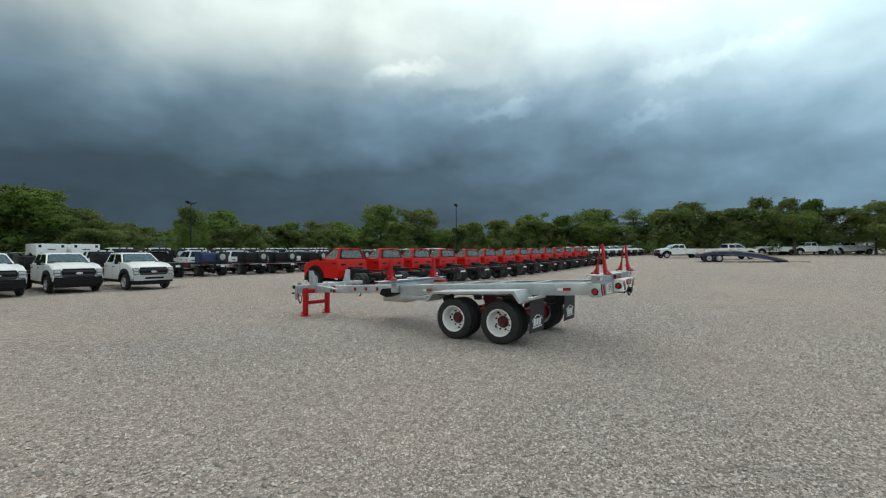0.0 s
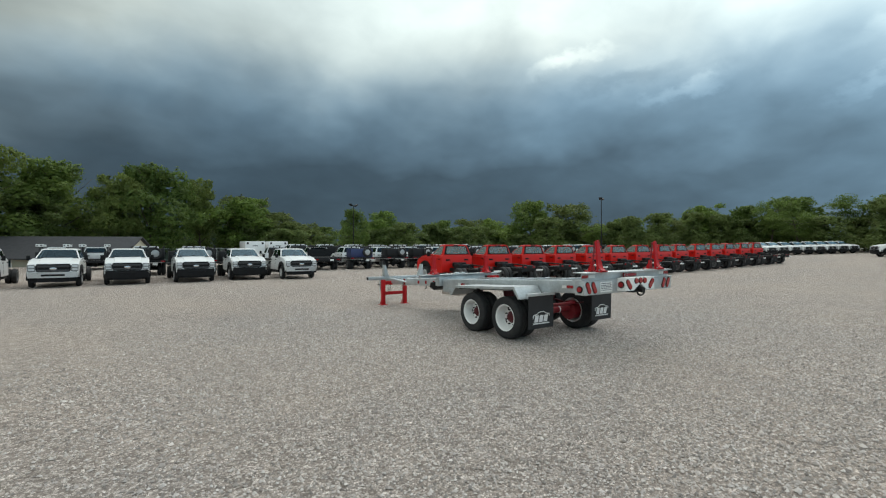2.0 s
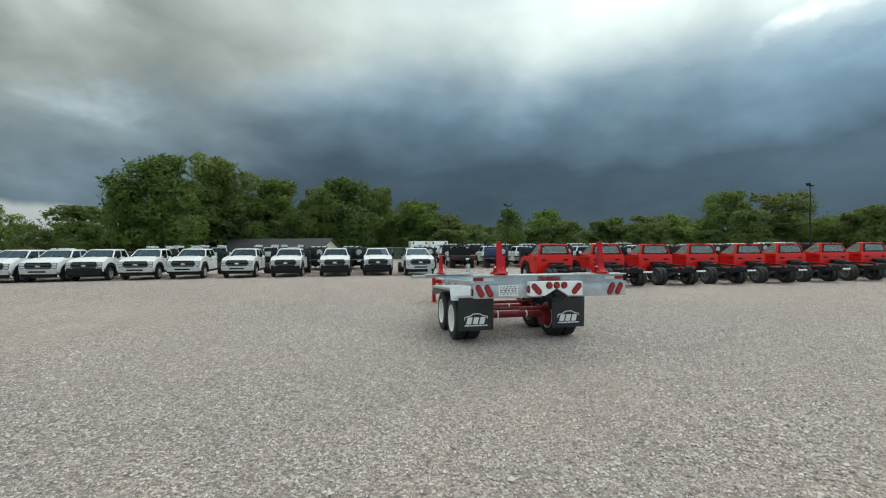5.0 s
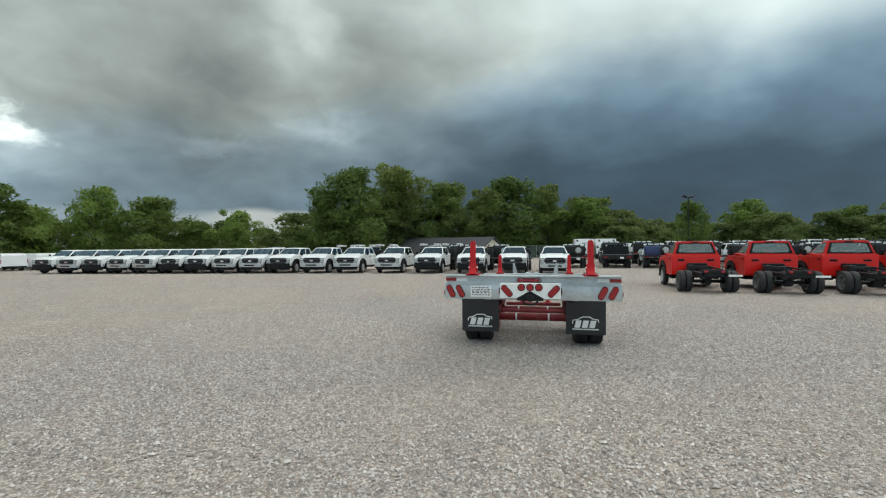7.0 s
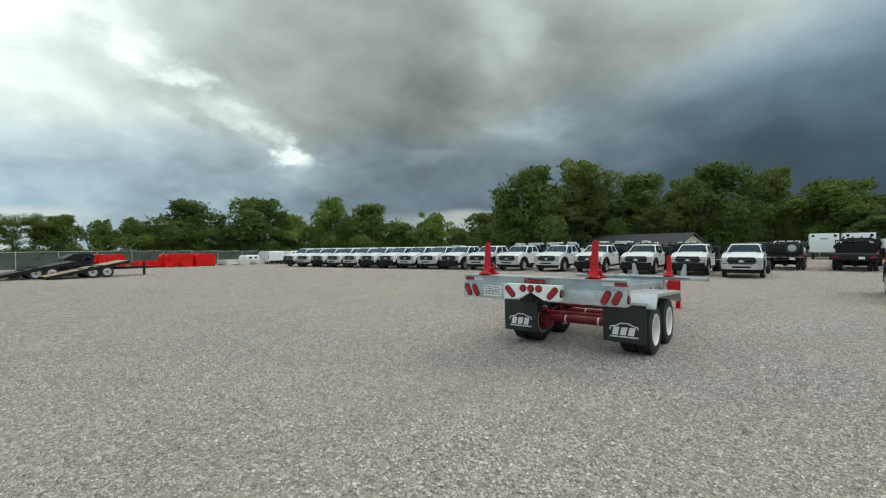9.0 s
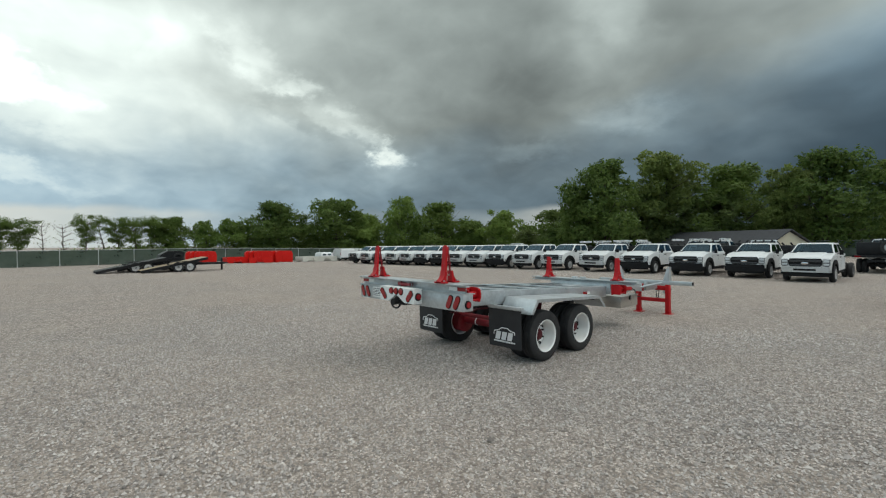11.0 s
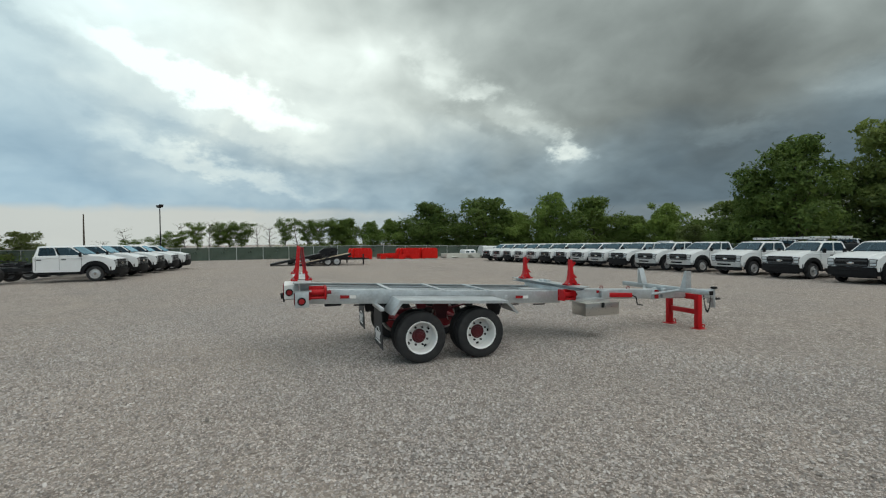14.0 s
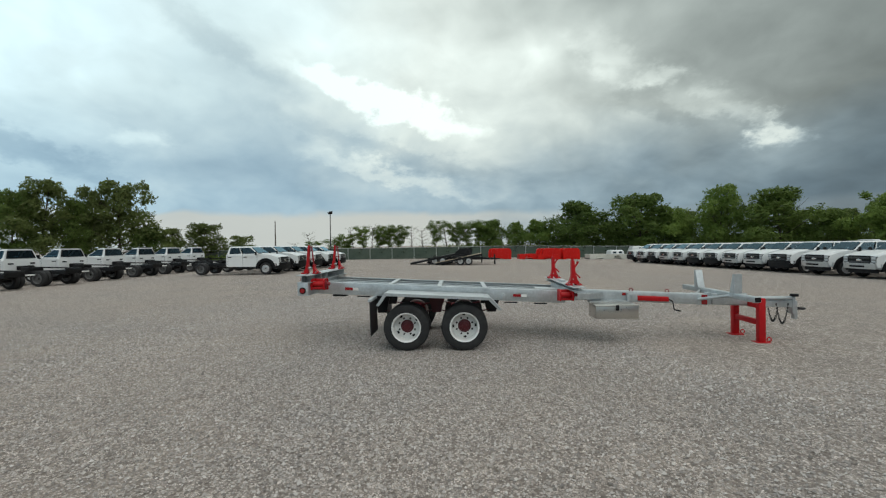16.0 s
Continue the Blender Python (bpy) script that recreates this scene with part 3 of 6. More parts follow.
lathe(_bm, [(-0.11, 0.26), (-0.118, 0.33), (-0.105, 0.398), (-0.06, 0.42), (0.06, 0.42), (0.105, 0.398), (0.118, 0.33), (0.11, 0.26)], "x", 24)
TRUCK_TYRE = mesh_of("tyre", _bm, RUBBER, 40)


def wheel_mesh(mat, deep, name, seg=18, nuts=8):
    """A steel disc wheel whose face looks to +x; deep: how far the disc sits behind the rim's outer edge."""
    bm = bmesh.new()
    lathe(bm, [(0.112, 0.268), (0.118, 0.262), (0.105, 0.243), (0.03, 0.235), (-0.10, 0.235), (-0.11, 0.262), (-0.112, 0.268)], "x", seg, close=False)
    d = 0.11 - deep
    lathe(bm, [(d, 0.24), (d + 0.012, 0.2), (d + 0.03, 0.12), (d + 0.03, 0.075), (d, 0.07)], "x", seg, close=False)
    for k in range(nuts):
        a = 2 * math.pi * (k + 0.5) / 8
        tube(bm, (d + 0.015, 0.097 * math.cos(a), 0.097 * math.sin(a)), (d + 0.05, 0.097 * math.cos(a), 0.097 * math.sin(a)), 0.011, 5)
    return mesh_of(name, bm, mat, 40)


RIM_GREY_OUT = wheel_mesh(RIM, 0.035, "rim")
RIM_GREY_DISH = wheel_mesh(RIM_DARK, 0.13, "rim", 16, 0)
RIM_WHITE_DISH = wheel_mesh(WHITEP, 0.215, "rim", 32, 0)


def wheel(parent, x, y, z, out, rim_mesh, tyre=TRUCK_TYRE):
    w = new("wheel", tyre)
    w.name = "wheel"
    w.parent = parent
    w.matrix_basis = pose(x, y, z, 0, 0, 0 if out > 0 else 180)
    r = new("rim", rim_mesh)
    r.parent = w
    return w


def build_truck(name, label, paint, cab="crew", bumper="black", rear="bare", group="", wheelbase=None):
    t = thing(name, label, "truck", group)
    yr = {"reg": 1.72, "crew": 2.78}[cab]
    wb = wheelbase or {"reg": 3.7, "crew": 4.55}[cab]
    # lower body with wheel arches
    bm = bmesh.new()
    arch = [(0.55 * math.cos(radians(a)), 0.44 + 0.55 * math.sin(radians(a))) for a in range(165, 14, -15)]
    out = [(0.90, 0.62), (0.95, 0.80), (0.945, 1.14), (0.86, 1.245), (0.3, 1.39), (-0.52, 1.48), (-yr + 0.03, 1.46), (-yr, 1.40), (-yr, 0.62), (-yr + 0.05, 0.56), (-0.66, 0.55)] + arch + [(0.62, 0.58)]
    vs = prism(bm, out, "x", -0.99, 0.99)
    es = [e for e in bm.edges if abs(e.verts[0].co.x - e.verts[1].co.x) < 0.001 and min(e.verts[0].co.z, e.verts[1].co.z) > 1.13 and min(e.verts[0].co.y, e.verts[1].co.y) > -yr + 0.01]
    bmesh.ops.bevel(bm, geom=es, offset=0.06, segments=3, affect="EDGES")
    part("body", bm, paint, t, smooth=28)
    # raised centre of the hood
    bm = bmesh.new()
    loft(bm, [[(-0.62, 0.80, 1.20), (0.62, 0.80, 1.20), (0.56, 0.80, 1.272), (-0.56, 0.80, 1.272)], [(-0.66, 0.3, 1.34), (0.66, 0.3, 1.34), (0.58, 0.3, 1.425), (-0.58, 0.3, 1.425)], [(-0.68, -0.5, 1.44), (0.68, -0.5, 1.44), (0.6, -0.5, 1.505), (-0.6, -0.5, 1.505)]])
    part("hood", bm, paint, t)
    # inner arches and underside
    bm = bmesh.new()
    box(bm, -0.93, 0.93, -yr + 0.1, 0.85, 0.58, 1.1)
    part("underbody", bm, BLACKP, t)
    # greenhouse
    g0, g1, zb, zt, wbm, wtp = -0.50, -1.16, 1.455, 1.98, 0.92, 0.73
    rb, rt = -yr + 0.02, -yr + 0.12
    bm = bmesh.new()

    def ring(y0, y1, w, z, c=0.1):
        return [(-w + c, y0, z), (w - c, y0, z), (w, y0 - c, z), (w, y1 + c * 0.5, z), (w - c * 0.5, y1, z), (-w + c * 0.5, y1, z), (-w, y1 + c * 0.5, z), (-w, y0 - c, z)]
    loft(bm, [ring(g1 + 0.07, rt - 0.01, wtp + 0.03, zt - 0.075), ring(g1 + 0.05, rt - 0.01, wtp + 0.02, zt - 0.04), ring(g1 - 0.03, rt, wtp - 0.02, zt - 0.005), ring(g1 - 0.25, rt + 0.15, wtp - 0.2, zt + 0.018)])
    # pillars carry the roof
    for sgn in (1, -1):
        posts = [(g0, g1, -0.085, 0.055), (rb, rt, 0.16, 0.10)]
        if cab == "crew":
            posts.append((rb + (g0 - rb) * 0.475, rt + (g1 - rt) * 0.475, -0.10, 0.045))
        for yb, yt, dy, dx in posts:
            loft(bm, [[(sgn * w, y, z), (sgn * (w - dx), y, z), (sgn * (w - dx), y + dy, z), (sgn * w, y + dy, z)] for w, y, z in ((wbm, yb, zb - 0.02), (wtp + 0.005, yt, zt - 0.05))])
    for y0, y1, z0 in ((rb, rb + 0.05, zb - 0.02),):
        box(bm, -wbm + 0.06, wbm - 0.06, y0, y1, z0, z0 + 0.07)
    part("cab_roof", bm, paint, t)
    # dark cabin seen through the panes
    bm = bmesh.new()
    box(bm, -wbm + 0.03, wbm - 0.03, rb + 0.03, g0 - 0.10, zb - 0.02, zb + 0.022)
    box(bm, -wbm + 0.06, wbm - 0.06, g0 - 0.34, g0 - 0.12, zb, zb + 0.07, 0.03)
    cabin = part("cabin_trim", bm, BLACKP, t)
    for yy in ((-1.50,) if cab == "reg" else (-1.55, -2.45)):
        for x in (-0.42, 0.42):
            bm = bmesh.new()
            loft(bm, [[(x - w, yy - 0.07, z), (x + w, yy - 0.07, z), (x + w, yy + 0.05, z), (x - w, yy + 0.05, z)] for z, w in ((zb, 0.25), (zb + 0.10, 0.22), (zb + 0.14, 0.12), (zb + 0.17, 0.13), (zb + 0.30, 0.12))])
            part("seat_back", bm, SEAT, cabin)
    # black cowl and wipers at the foot of the windshield
    bm = bmesh.new()
    box(bm, -wbm + 0.05, wbm - 0.05, g0 - 0.02, g0 + 0.07, zb + 0.012, zb + 0.04, 0.01)
    tube(bm, (-0.55, g0 + 0.0, zb + 0.045), (0.1, g0 - 0.10, zb + 0.12), 0.009, 4)
    tube(bm, (0.1, g0 + 0.0, zb + 0.045), (0.68, g0 - 0.08, zb + 0.11), 0.009, 4)
    part("cowl", bm, BLACKP, t)
    fr = [(-wbm, g0, zb), (wbm, g0, zb), (wtp, g1, zt - 0.02), (-wtp, g1, zt - 0.02)]
    fr = [(p[0], p[1] + 0.005, p[2]) for p in fr]
    bm = bmesh.new()
    patch_panel(bm, [fr[1], fr[0], fr[3], fr[2]], 0.05, 0.95, 0.03, 0.93)
    part("windshield", bm, CLEARGLASS if paint is TRUCKRED else GLASS, t)
    n = {"reg": 1, "crew": 2}[cab]
    for sgn in (1, -1):
        c = [(sgn * wbm, g0, zb), (sgn * wbm, rb, zb), (sgn * wtp, rt, zt - 0.02), (sgn * wtp, g1, zt - 0.02)]
        if sgn < 0:
            c = [c[1], c[0], c[3], c[2]]
        for k in range(n):
            if n == 1:
                u0, u1 = 0.08, 0.88
            else:
                u0, u1 = ((0.07, 0.47), (0.55, 0.93))[k]
            if sgn < 0:
                u0, u1 = 1 - u1, 1 - u0
            bm = bmesh.new()
            patch_panel(bm, [c[0], c[1], c[2], c[3]] if sgn > 0 else c, u0, u1, 0.03, 0.90, 0.002)
            part("side_window", bm, CLEARGLASS if paint is TRUCKRED else DARKGLASS if k else GLASS, t)
        # door handles, mirrors
        for k in range(n):
            yy = (-1.42, -2.5)[k]
            bm = bmesh.new()
            box(bm, sgn * 0.985, sgn * 1.02, yy - 0.12, yy + 0.1, 1.22, 1.27, 0.01)
            part("door_handle", bm, BLACKP, t)
        for k in range(n + 1):
            yy = (-0.62, -1.55 if n == 1 else -1.62, -2.66)[k]
            bm = bmesh.new()
            box(bm, sgn * 0.985, sgn * 0.993, yy - 0.006, yy + 0.006, 0.68, 1.44)
            part("door_seam", bm, BLACKP, t)
        bm = bmesh.new()
        tube(bm, (sgn * 0.95, -0.62, 1.42), (sgn * 1.14, -0.60, 1.45), 0.022, 6)
        box(bm, sgn * 1.08, sgn * 1.24, -0.655, -0.565, 1.38, 1.63, 0.025)
        part("mirror", bm, BLACKP, t)
        # flares round the front arches
        bm = bmesh.new()
        a0 = [(0.69 * math.cos(radians(a)), 0.46 + 0.69 * math.sin(radians(a))) for a in range(186, -7, -16)]
        a1 = [(0.51 * math.cos(radians(a)), 0.44 + 0.51 * math.sin(radians(a))) for a in range(0, 181, 15)]
        prism(bm, a0 + a1, "x", sgn * 0.93, sgn * 1.055)
        part("wheel_flare", bm, BLACKP, t)
        # headlights
        bm = bmesh.new()
        prism(bm, [(sgn * 0.68, 0.84), (sgn * 0.90, 0.80), (sgn * 0.975, 0.88), (sgn * 0.975, 1.17), (sgn * 0.72, 1.19), (sgn * 0.66, 1.10)], "y", 0.84, 0.958)
        hl_ = part("headlight", bm, RIM_DARK, t, "clear headlight in a grey housing")
        for z0, z1 in ((0.87, 0.975), (1.02, 1.145)):
            bm = bmesh.new()
            box(bm, sgn * 0.715, sgn * 0.945, 0.93, 0.972, z0, z1, 0.015)
            part("lamp_lens", bm, HEADL, hl_, "clear headlight lens")
        bm = bmesh.new()
        box(bm, sgn * 0.36, sgn * 0.50, -wb - 1.0, 0.7, 0.62, 0.80, 0.0)
        part("frame_rail", bm, CHASSIS, t)
    if cab == "reg" or rear != "none":
        c = [(wbm, rb, zb), (-wbm, rb, zb), (-wtp, rt, zt - 0.02), (wtp, rt, zt - 0.02)]
        c = [(p[0], p[1] - 0.012, p[2]) for p in c]
        bm = bmesh.new()
        patch_panel(bm, [c[1], c[0], c[3], c[2]], 0.10, 0.90, 0.13, 0.84, off=0.004)
        part("rear_window", bm, CLEARGLASS if paint is TRUCKRED else DARKGLASS, t)
        # black seal round the rear pane
        bm = bmesh.new()
        for u0, u1, v0, v1 in ((0.05, 0.10, 0.05, 0.90), (0.90, 0.95, 0.05, 0.90), (0.10, 0.90, 0.05, 0.13), (0.10, 0.90, 0.84, 0.90)):
            patch_panel(bm, [c[1], c[0], c[3], c[2]], u0, u1, v0, v1, off=0.006)
        part("window_seal", bm, BLACKP, t)
    # grille with bars and a plain oval emblem
    bm = bmesh.new()
    prism(bm, [(-0.60, 0.81), (0.60, 0.81), (0.655, 0.87), (0.68, 1.09), (0.62, 1.215), (-0.62, 1.215), (-0.68, 1.09), (-0.655, 0.86)], "y", 0.90, 0.966)
    gr = part("grille", bm, BLACKP, t)
    for z in (0.87, 1.09):
        bm = bmesh.new()
        box(bm, -0.62, 0.62, 0.955, 0.985, z - 0.05, z + 0.05, 0.012)
        part("grille_bar", bm, GRILLEBAR, gr)
    bm = bmesh.new()
    lathe(bm, [(0.0, 0.0001), (0.0, 0.1), (0.02, 0.094), (0.025, 0.0001)], "y", 20, close=False)
    bmesh.ops.scale(bm, vec=(1.55, 1, 0.62), verts=bm.verts)
    bmesh.ops.translate(bm, vec=(0, 0.985, 0.98), verts=bm.verts)
    part("emblem", bm, CHROME, gr)
    # bumper
    bm = bmesh.new()
    prism(bm, [(-1.0, 0.70), (-0.95, 0.98), (-0.6, 1.08), (0.6, 1.08), (0.95, 0.98), (1.0, 0.70), (0.9, 0.70), (0.8, 0.86), (-0.8, 0.86), (-0.9, 0.70)], "z", 0.40 if bumper == "black" else 0.52, 0.80)
    part("front_bumper", bm, BLACKP if bumper == "black" else GRILLE_SILVER, t, "" if bumper == "black" else "silver front bumper")
    bm = bmesh.new()
    prism(bm, [(-0.9, 0.78), (-0.6, 1.0), (0.6, 1.0), (0.9, 0.78), (0.85, 0.7), (-0.85, 0.7)], "z", 0.30, 0.395 if bumper == "black" else 0.515)
    part("valance", bm, BLACKP, t)
    bm = bmesh.new()
    box(bm, -0.45, 0.45, 1.072, 1.09, 0.60, 0.70, 0.01)
    part("bumper_inlet", bm, BLACKP, t)
    # running gear
    for x in (-0.93, 0.93):
        wheel(t, x, 0, TYRE_R, x, RIM_GREY_OUT)
    for x in (-0.72, -0.98, 0.72, 0.98):
        wheel(t, x, -wb, TYRE_R, x, RIM_GREY_DISH)
    bm = bmesh.new()
    tube(bm, (-0.8, -wb, 0.42), (0.8, -wb, 0.42), 0.07, 10)
    tube(bm, (0, -wb + 0.2, 0.42), (0, -wb - 0.2, 0.42), 0.19, 12, 0.15)
    tube(bm, (0, -wb + 0.1, 0.46), (0, -1.0, 0.6), 0.05, 8)
    part("rear_axle", bm, CHASSIS, t)
    for y in (-yr - 0.5, -wb + 0.6, -wb - 0.35, -wb - 0.95):
        bm = bmesh.new()
        box(bm, -0.42, 0.42, y - 0.05, y + 0.05, 0.66, 0.78)
        part("crossmember", bm, CHASSIS, t)
    for s in (-1, 1):
        bm = bmesh.new()
        box(bm, s * 0.55, s * 0.97, -yr + 0.1, -0.75, 0.40, 0.47, 0.02)
        part("running_board", bm, BLACKP, t)
    for x in (-0.60, 0.60):
        bm = bmesh.new()
        box(bm, x - 0.14, x + 0.14, -yr - 0.014, -yr + 0.01, 1.16, 1.24, 0.008)
        part("cab_vent", bm, BLACKP, t)
    # pressed crease under the windows; a high stop lamp
    for s in (-1, 1):
        bm = bmesh.new()
        prism(bm, [(s * 0.985, 1.315), (s * 1.006, 1.33), (s * 1.006, 1.345), (s * 0.985, 1.36)], "y", -yr + 0.04, 0.45)
        part("side_crease", bm, paint, t)
    if paint is TRUCKRED:
        bm = bmesh.new()
        box(bm, -0.16, 0.16, rt - 0.03, rt + 0.01, zt - 0.055, zt - 0.015, 0.008)
        part("stop_lamp", bm, BLACKP, t)
    if rear == "bare":
        bm = bmesh.new()
        box(bm, -0.4, 0.4, -yr - 0.35, -yr - 0.08, 0.85, 1.08, 0.05)
        part("air_tank", bm, BLACKP, t)
        for x in (-0.62, 0.62):
            bm = bmesh.new()
            for k in range(4):
                hl = 0.6 - 0.1 * k
                box(bm, x - 0.04, x + 0.04, -wb - hl, -wb + hl, 0.62 - 0.025 * k, 0.64 - 0.025 * k)
            part("leaf_spring", bm, CHASSIS, t)
        bm = bmesh.new()
        box(bm, -0.34, 0.34, -wb - 0.9, -wb - 0.1, 0.60, 0.84, 0.03)
        part("fuel_tank", bm, BLACKP, t)
        bm = bmesh.new()
        box(bm, 0.50, 0.98, -wb - 1.03, -wb - 0.98, 0.66, 0.73, 0.005)
        part("tail_lamp_bar", bm, SIGNW, t)
        for x in (-0.30, 0.30) if paint is TRUCKRED else ():
            bm = bmesh.new()
            box(bm, x - 0.07, x + 0.07, -wb - 1.06, -wb - 1.035, 0.80, 0.89, 0.01)
            part("tail_lamp", bm, LENS, t)
            bm = bmesh.new()
            tube(bm, (x * 2.0, -wb - 0.1, 0.44), (x * 1.4, -wb - 0.35, 0.76), 0.035, 6)
            part("shock_absorber", bm, CHASSIS, t)
        if paint is TRUCKRED:
            bm = bmesh.new()
            bend(bm, [(-0.2 + 0.08 * q, -yr - 1.0 - 0.05 * (q % 2), 0.86 + 0.05 * math.sin(q * 1.7)) for q in range(8)], 0.025, 5, False, (0, 0, 1))
            part("wiring_loom", bm, CHASSIS, t)
        bm = bmesh.new()
        box(bm, -0.52, -0.28, -yr - 0.95, -yr - 0.45, 0.70, 1.02, 0.03)
        box(bm, -0.30, 0.46, -yr - 0.80, -yr - 0.60, 0.80, 0.98, 0.03)
        part("battery_box", bm, CHASSIS, t)
        bm = bmesh.new()
        tube(bm, (0.30, -yr - 0.1, 0.98), (0.33, -wb - 0.9, 0.90), 0.035, 6)
        part("hose", bm, BLACKP, t)
        bm = bmesh.new()
        box(bm, -0.46, 0.46, -wb - 1.04, -wb - 0.96, 0.78, 0.92, 0.01)
        part("end_plate", bm, CHASSIS, t)
    elif rear == "pickup":
        for x in (-0.98, 0.98):
            bm = bmesh.new()
            ar = [(-wb + 0.55 * math.cos(radians(a)), 0.44 + 0.55 * math.sin(radians(a))) for a in range(0, 181, 20)]
            prism(bm, [(-yr - 0.06, 1.40), (-yr - 0.06, 0.66), (-wb + 0.6, 0.62)] + ar + [(-wb - 0.62, 0.66), (-wb - 1.15, 0.70), (-wb - 1.18, 1.38)], "x", x - 0.05, x + 0.05)
            part("bed_side", bm, paint, t)
        bm = bmesh.new()
        box(bm, -0.93, 0.93, -wb - 1.17, -yr - 0.07, 0.80, 0.86)
        part("bed_floor", bm, BLACKP, t)
        bm = bmesh.new()
        box(bm, -0.93, 0.93, -wb - 1.19, -wb - 1.14, 0.84, 1.38, 0.015)
        part("tailgate", bm, paint, t)
        bm = bmesh.new()
        box(bm, -0.98, 0.98, -wb - 1.40, -wb - 1.22, 0.55, 0.72, 0.03)
        part("rear_bumper", bm, GRILLE_SILVER, t)
    elif rear == "service":
        for x in (-0.85, 0.85):
            bm = bmesh.new()
            box(bm, x - 0.24, x + 0.24, -wb - 1.2, -yr - 0.15, 0.85, 1.56, 0.02)
            for yy in (-wb - 1.1, -wb - 0.42, -wb + 0.3, -wb + 0.8):
                tube(bm, (x, yy, 1.5), (x, yy, 2.01), 0.025, 6)
            cab_ = part("side_cabinet", bm, CHASSIS, t, "black steel side cabinet")
            bm = bmesh.new()
            box(bm, x - 0.22, x + 0.22, -wb - 1.15, -wb - 0.35, 2.005, 2.22, 0.02)
            part("top_box", bm, paint, cab_)
            bm = bmesh.new()
            box(bm, x - 0.22, x + 0.22, -wb + 0.25, -wb + 0.85, 2.005, 2.20, 0.02)
            part("top_box", bm, paint, cab_)
            for xx in (x - 0.12, x + 0.12):
                bm = bmesh.new()
                box(bm, xx - 0.05, xx + 0.05, -wb - 1.165, -wb - 1.14, 2.08, 2.16, 0.01)
                part("top_latch", bm, BLACKP, cab_)
        bm = bmesh.new()
        box(bm, -0.6, 0.6, -wb - 1.2, -yr - 0.15, 0.85, 0.95)
        part("bed_floor", bm, CHASSIS, t)
        bm = bmesh.new()
        box(bm, -1.09, 1.09, -wb - 1.45, -wb - 1.21, 0.62, 0.80, 0.01)
        part("rear_bumper", bm, CHASSIS, t)
    elif rear == "rack":
        bm = bmesh.new()
        box(bm, -1.15, 1.15, -wb - 1.1, -yr - 0.12, 0.92, 1.05, 0.01)
        bed = part("flatbed", bm, CHASSIS, t)
        bm = bmesh.new()
        box(bm, -1.0, 1.0, -wb - 0.9, -yr - 1.3, 1.051, 1.82, 0.06)
        bx = part("body_box", bm, CHASSIS, t, "black steel box body")
        for k in range(5):
            bm = bmesh.new()
            x = -0.9 + 0.45 * k
            tube(bm, (x, -wb - 0.5, 1.82), (x + 0.1, -wb - 0.4, 1.98), 0.05, 6)
            part("rack_fitting", bm, CHASSIS, bx)
        bm = bmesh.new()
        lathe(bm, [(-0.1, 0.24), (-0.115, 0.36), (-0.08, 0.41), (0.08, 0.41), (0.115, 0.36), (0.1, 0.24)], "y", 20)
        bmesh.ops.translate(bm, vec=(0.45, -wb - 1.02, 1.50), verts=bm.verts)
        sp = part("spare_tyre", bm, RUBBER, t)
        bm = bmesh.new()
        lathe(bm, [(-0.03, 0.245), (-0.05, 0.15), (-0.05, 0.0001)], "y", 18, close=False)
        bmesh.ops.translate(bm, vec=(0.45, -wb - 1.05, 1.50), verts=bm.verts)
        part("spare_rim", bm, RIM, sp)
        bm = bmesh.new()
        box(bm, 0.3, 0.6, -wb - 1.125, -wb - 1.10, 0.72, 0.86)
        part("tag_board", bm, SIGNW, t)
        for x in (-0.9, 0.9):
            bm = bmesh.new()
            box(bm, x - 0.13, x + 0.13, -wb - 1.125, -wb - 1.10, 0.93, 1.02)
            part("tail_lamp", bm, LENS, bed)
    elif rear in ("flatbed", "dump", "tank"):
        bm = bmesh.new()
        box(bm, -1.2, 1.2, -wb - 1.2, -yr - 0.12, 0.96, 1.10, 0.01)
        bed = part("flatbed", bm, CHASSIS, t)
        bm = bmesh.new()
        for x in (-1.0, -0.5, 0, 0.5, 1.0):
            box(bm, x - 0.03, x + 0.03, -yr - 0.2, -yr - 0.14, 1.10, 1.95)
        box(bm, -1.05, 1.05, -yr - 0.2, -yr - 0.13, 1.92, 2.0)
        box(bm, -1.05, 1.05, -yr - 0.2, -yr - 0.13, 1.45, 1.50)
        box(bm, -1.0, 1.0, -yr - 0.175, -yr - 0.165, 1.10, 1.78)
        part("headache_rack", bm, CHASSIS, t)
        bm = bmesh.new()
        box(bm, -1.2, 1.2, -wb - 1.26, -wb - 1.2, 0.72, 1.09, 0.01)
        tail = part("tail_skirt", bm, CHASSIS, t)
        for x in (-0.9, 0.9):
            bm = bmesh.new()
            box(bm, x - 0.13, x + 0.13, -wb - 1.275, -wb - 1.255, 0.86, 0.96)
            part("tail_lamp", bm, LENS, tail)
        bm = bmesh.new()
        box(bm, 0.2, 0.5, -wb - 1.275, -wb - 1.258, 0.78, 0.93)
        part("tag_board", bm, SIGNW, tail)
    return t


def place(ob, x, y, heading, size=1.0, tall=1.0):
    """Sets a thing on the ground, its front to the heading in degrees anticlockwise from north."""
    ob.matrix_basis = pose(x, y, gz(x, y), 0, 0, heading) @ Matrix.Diagonal((size, size, size * tall, 1))
    return ob


def row_of(template, spots, size=1.0, tall=1.0):
    place(template, *spots[0], size, tall)
    for s in spots[1:]:
        copy_thing(template, pose(s[0], s[1], gz(s[0], s[1]), 0, 0, s[2]))


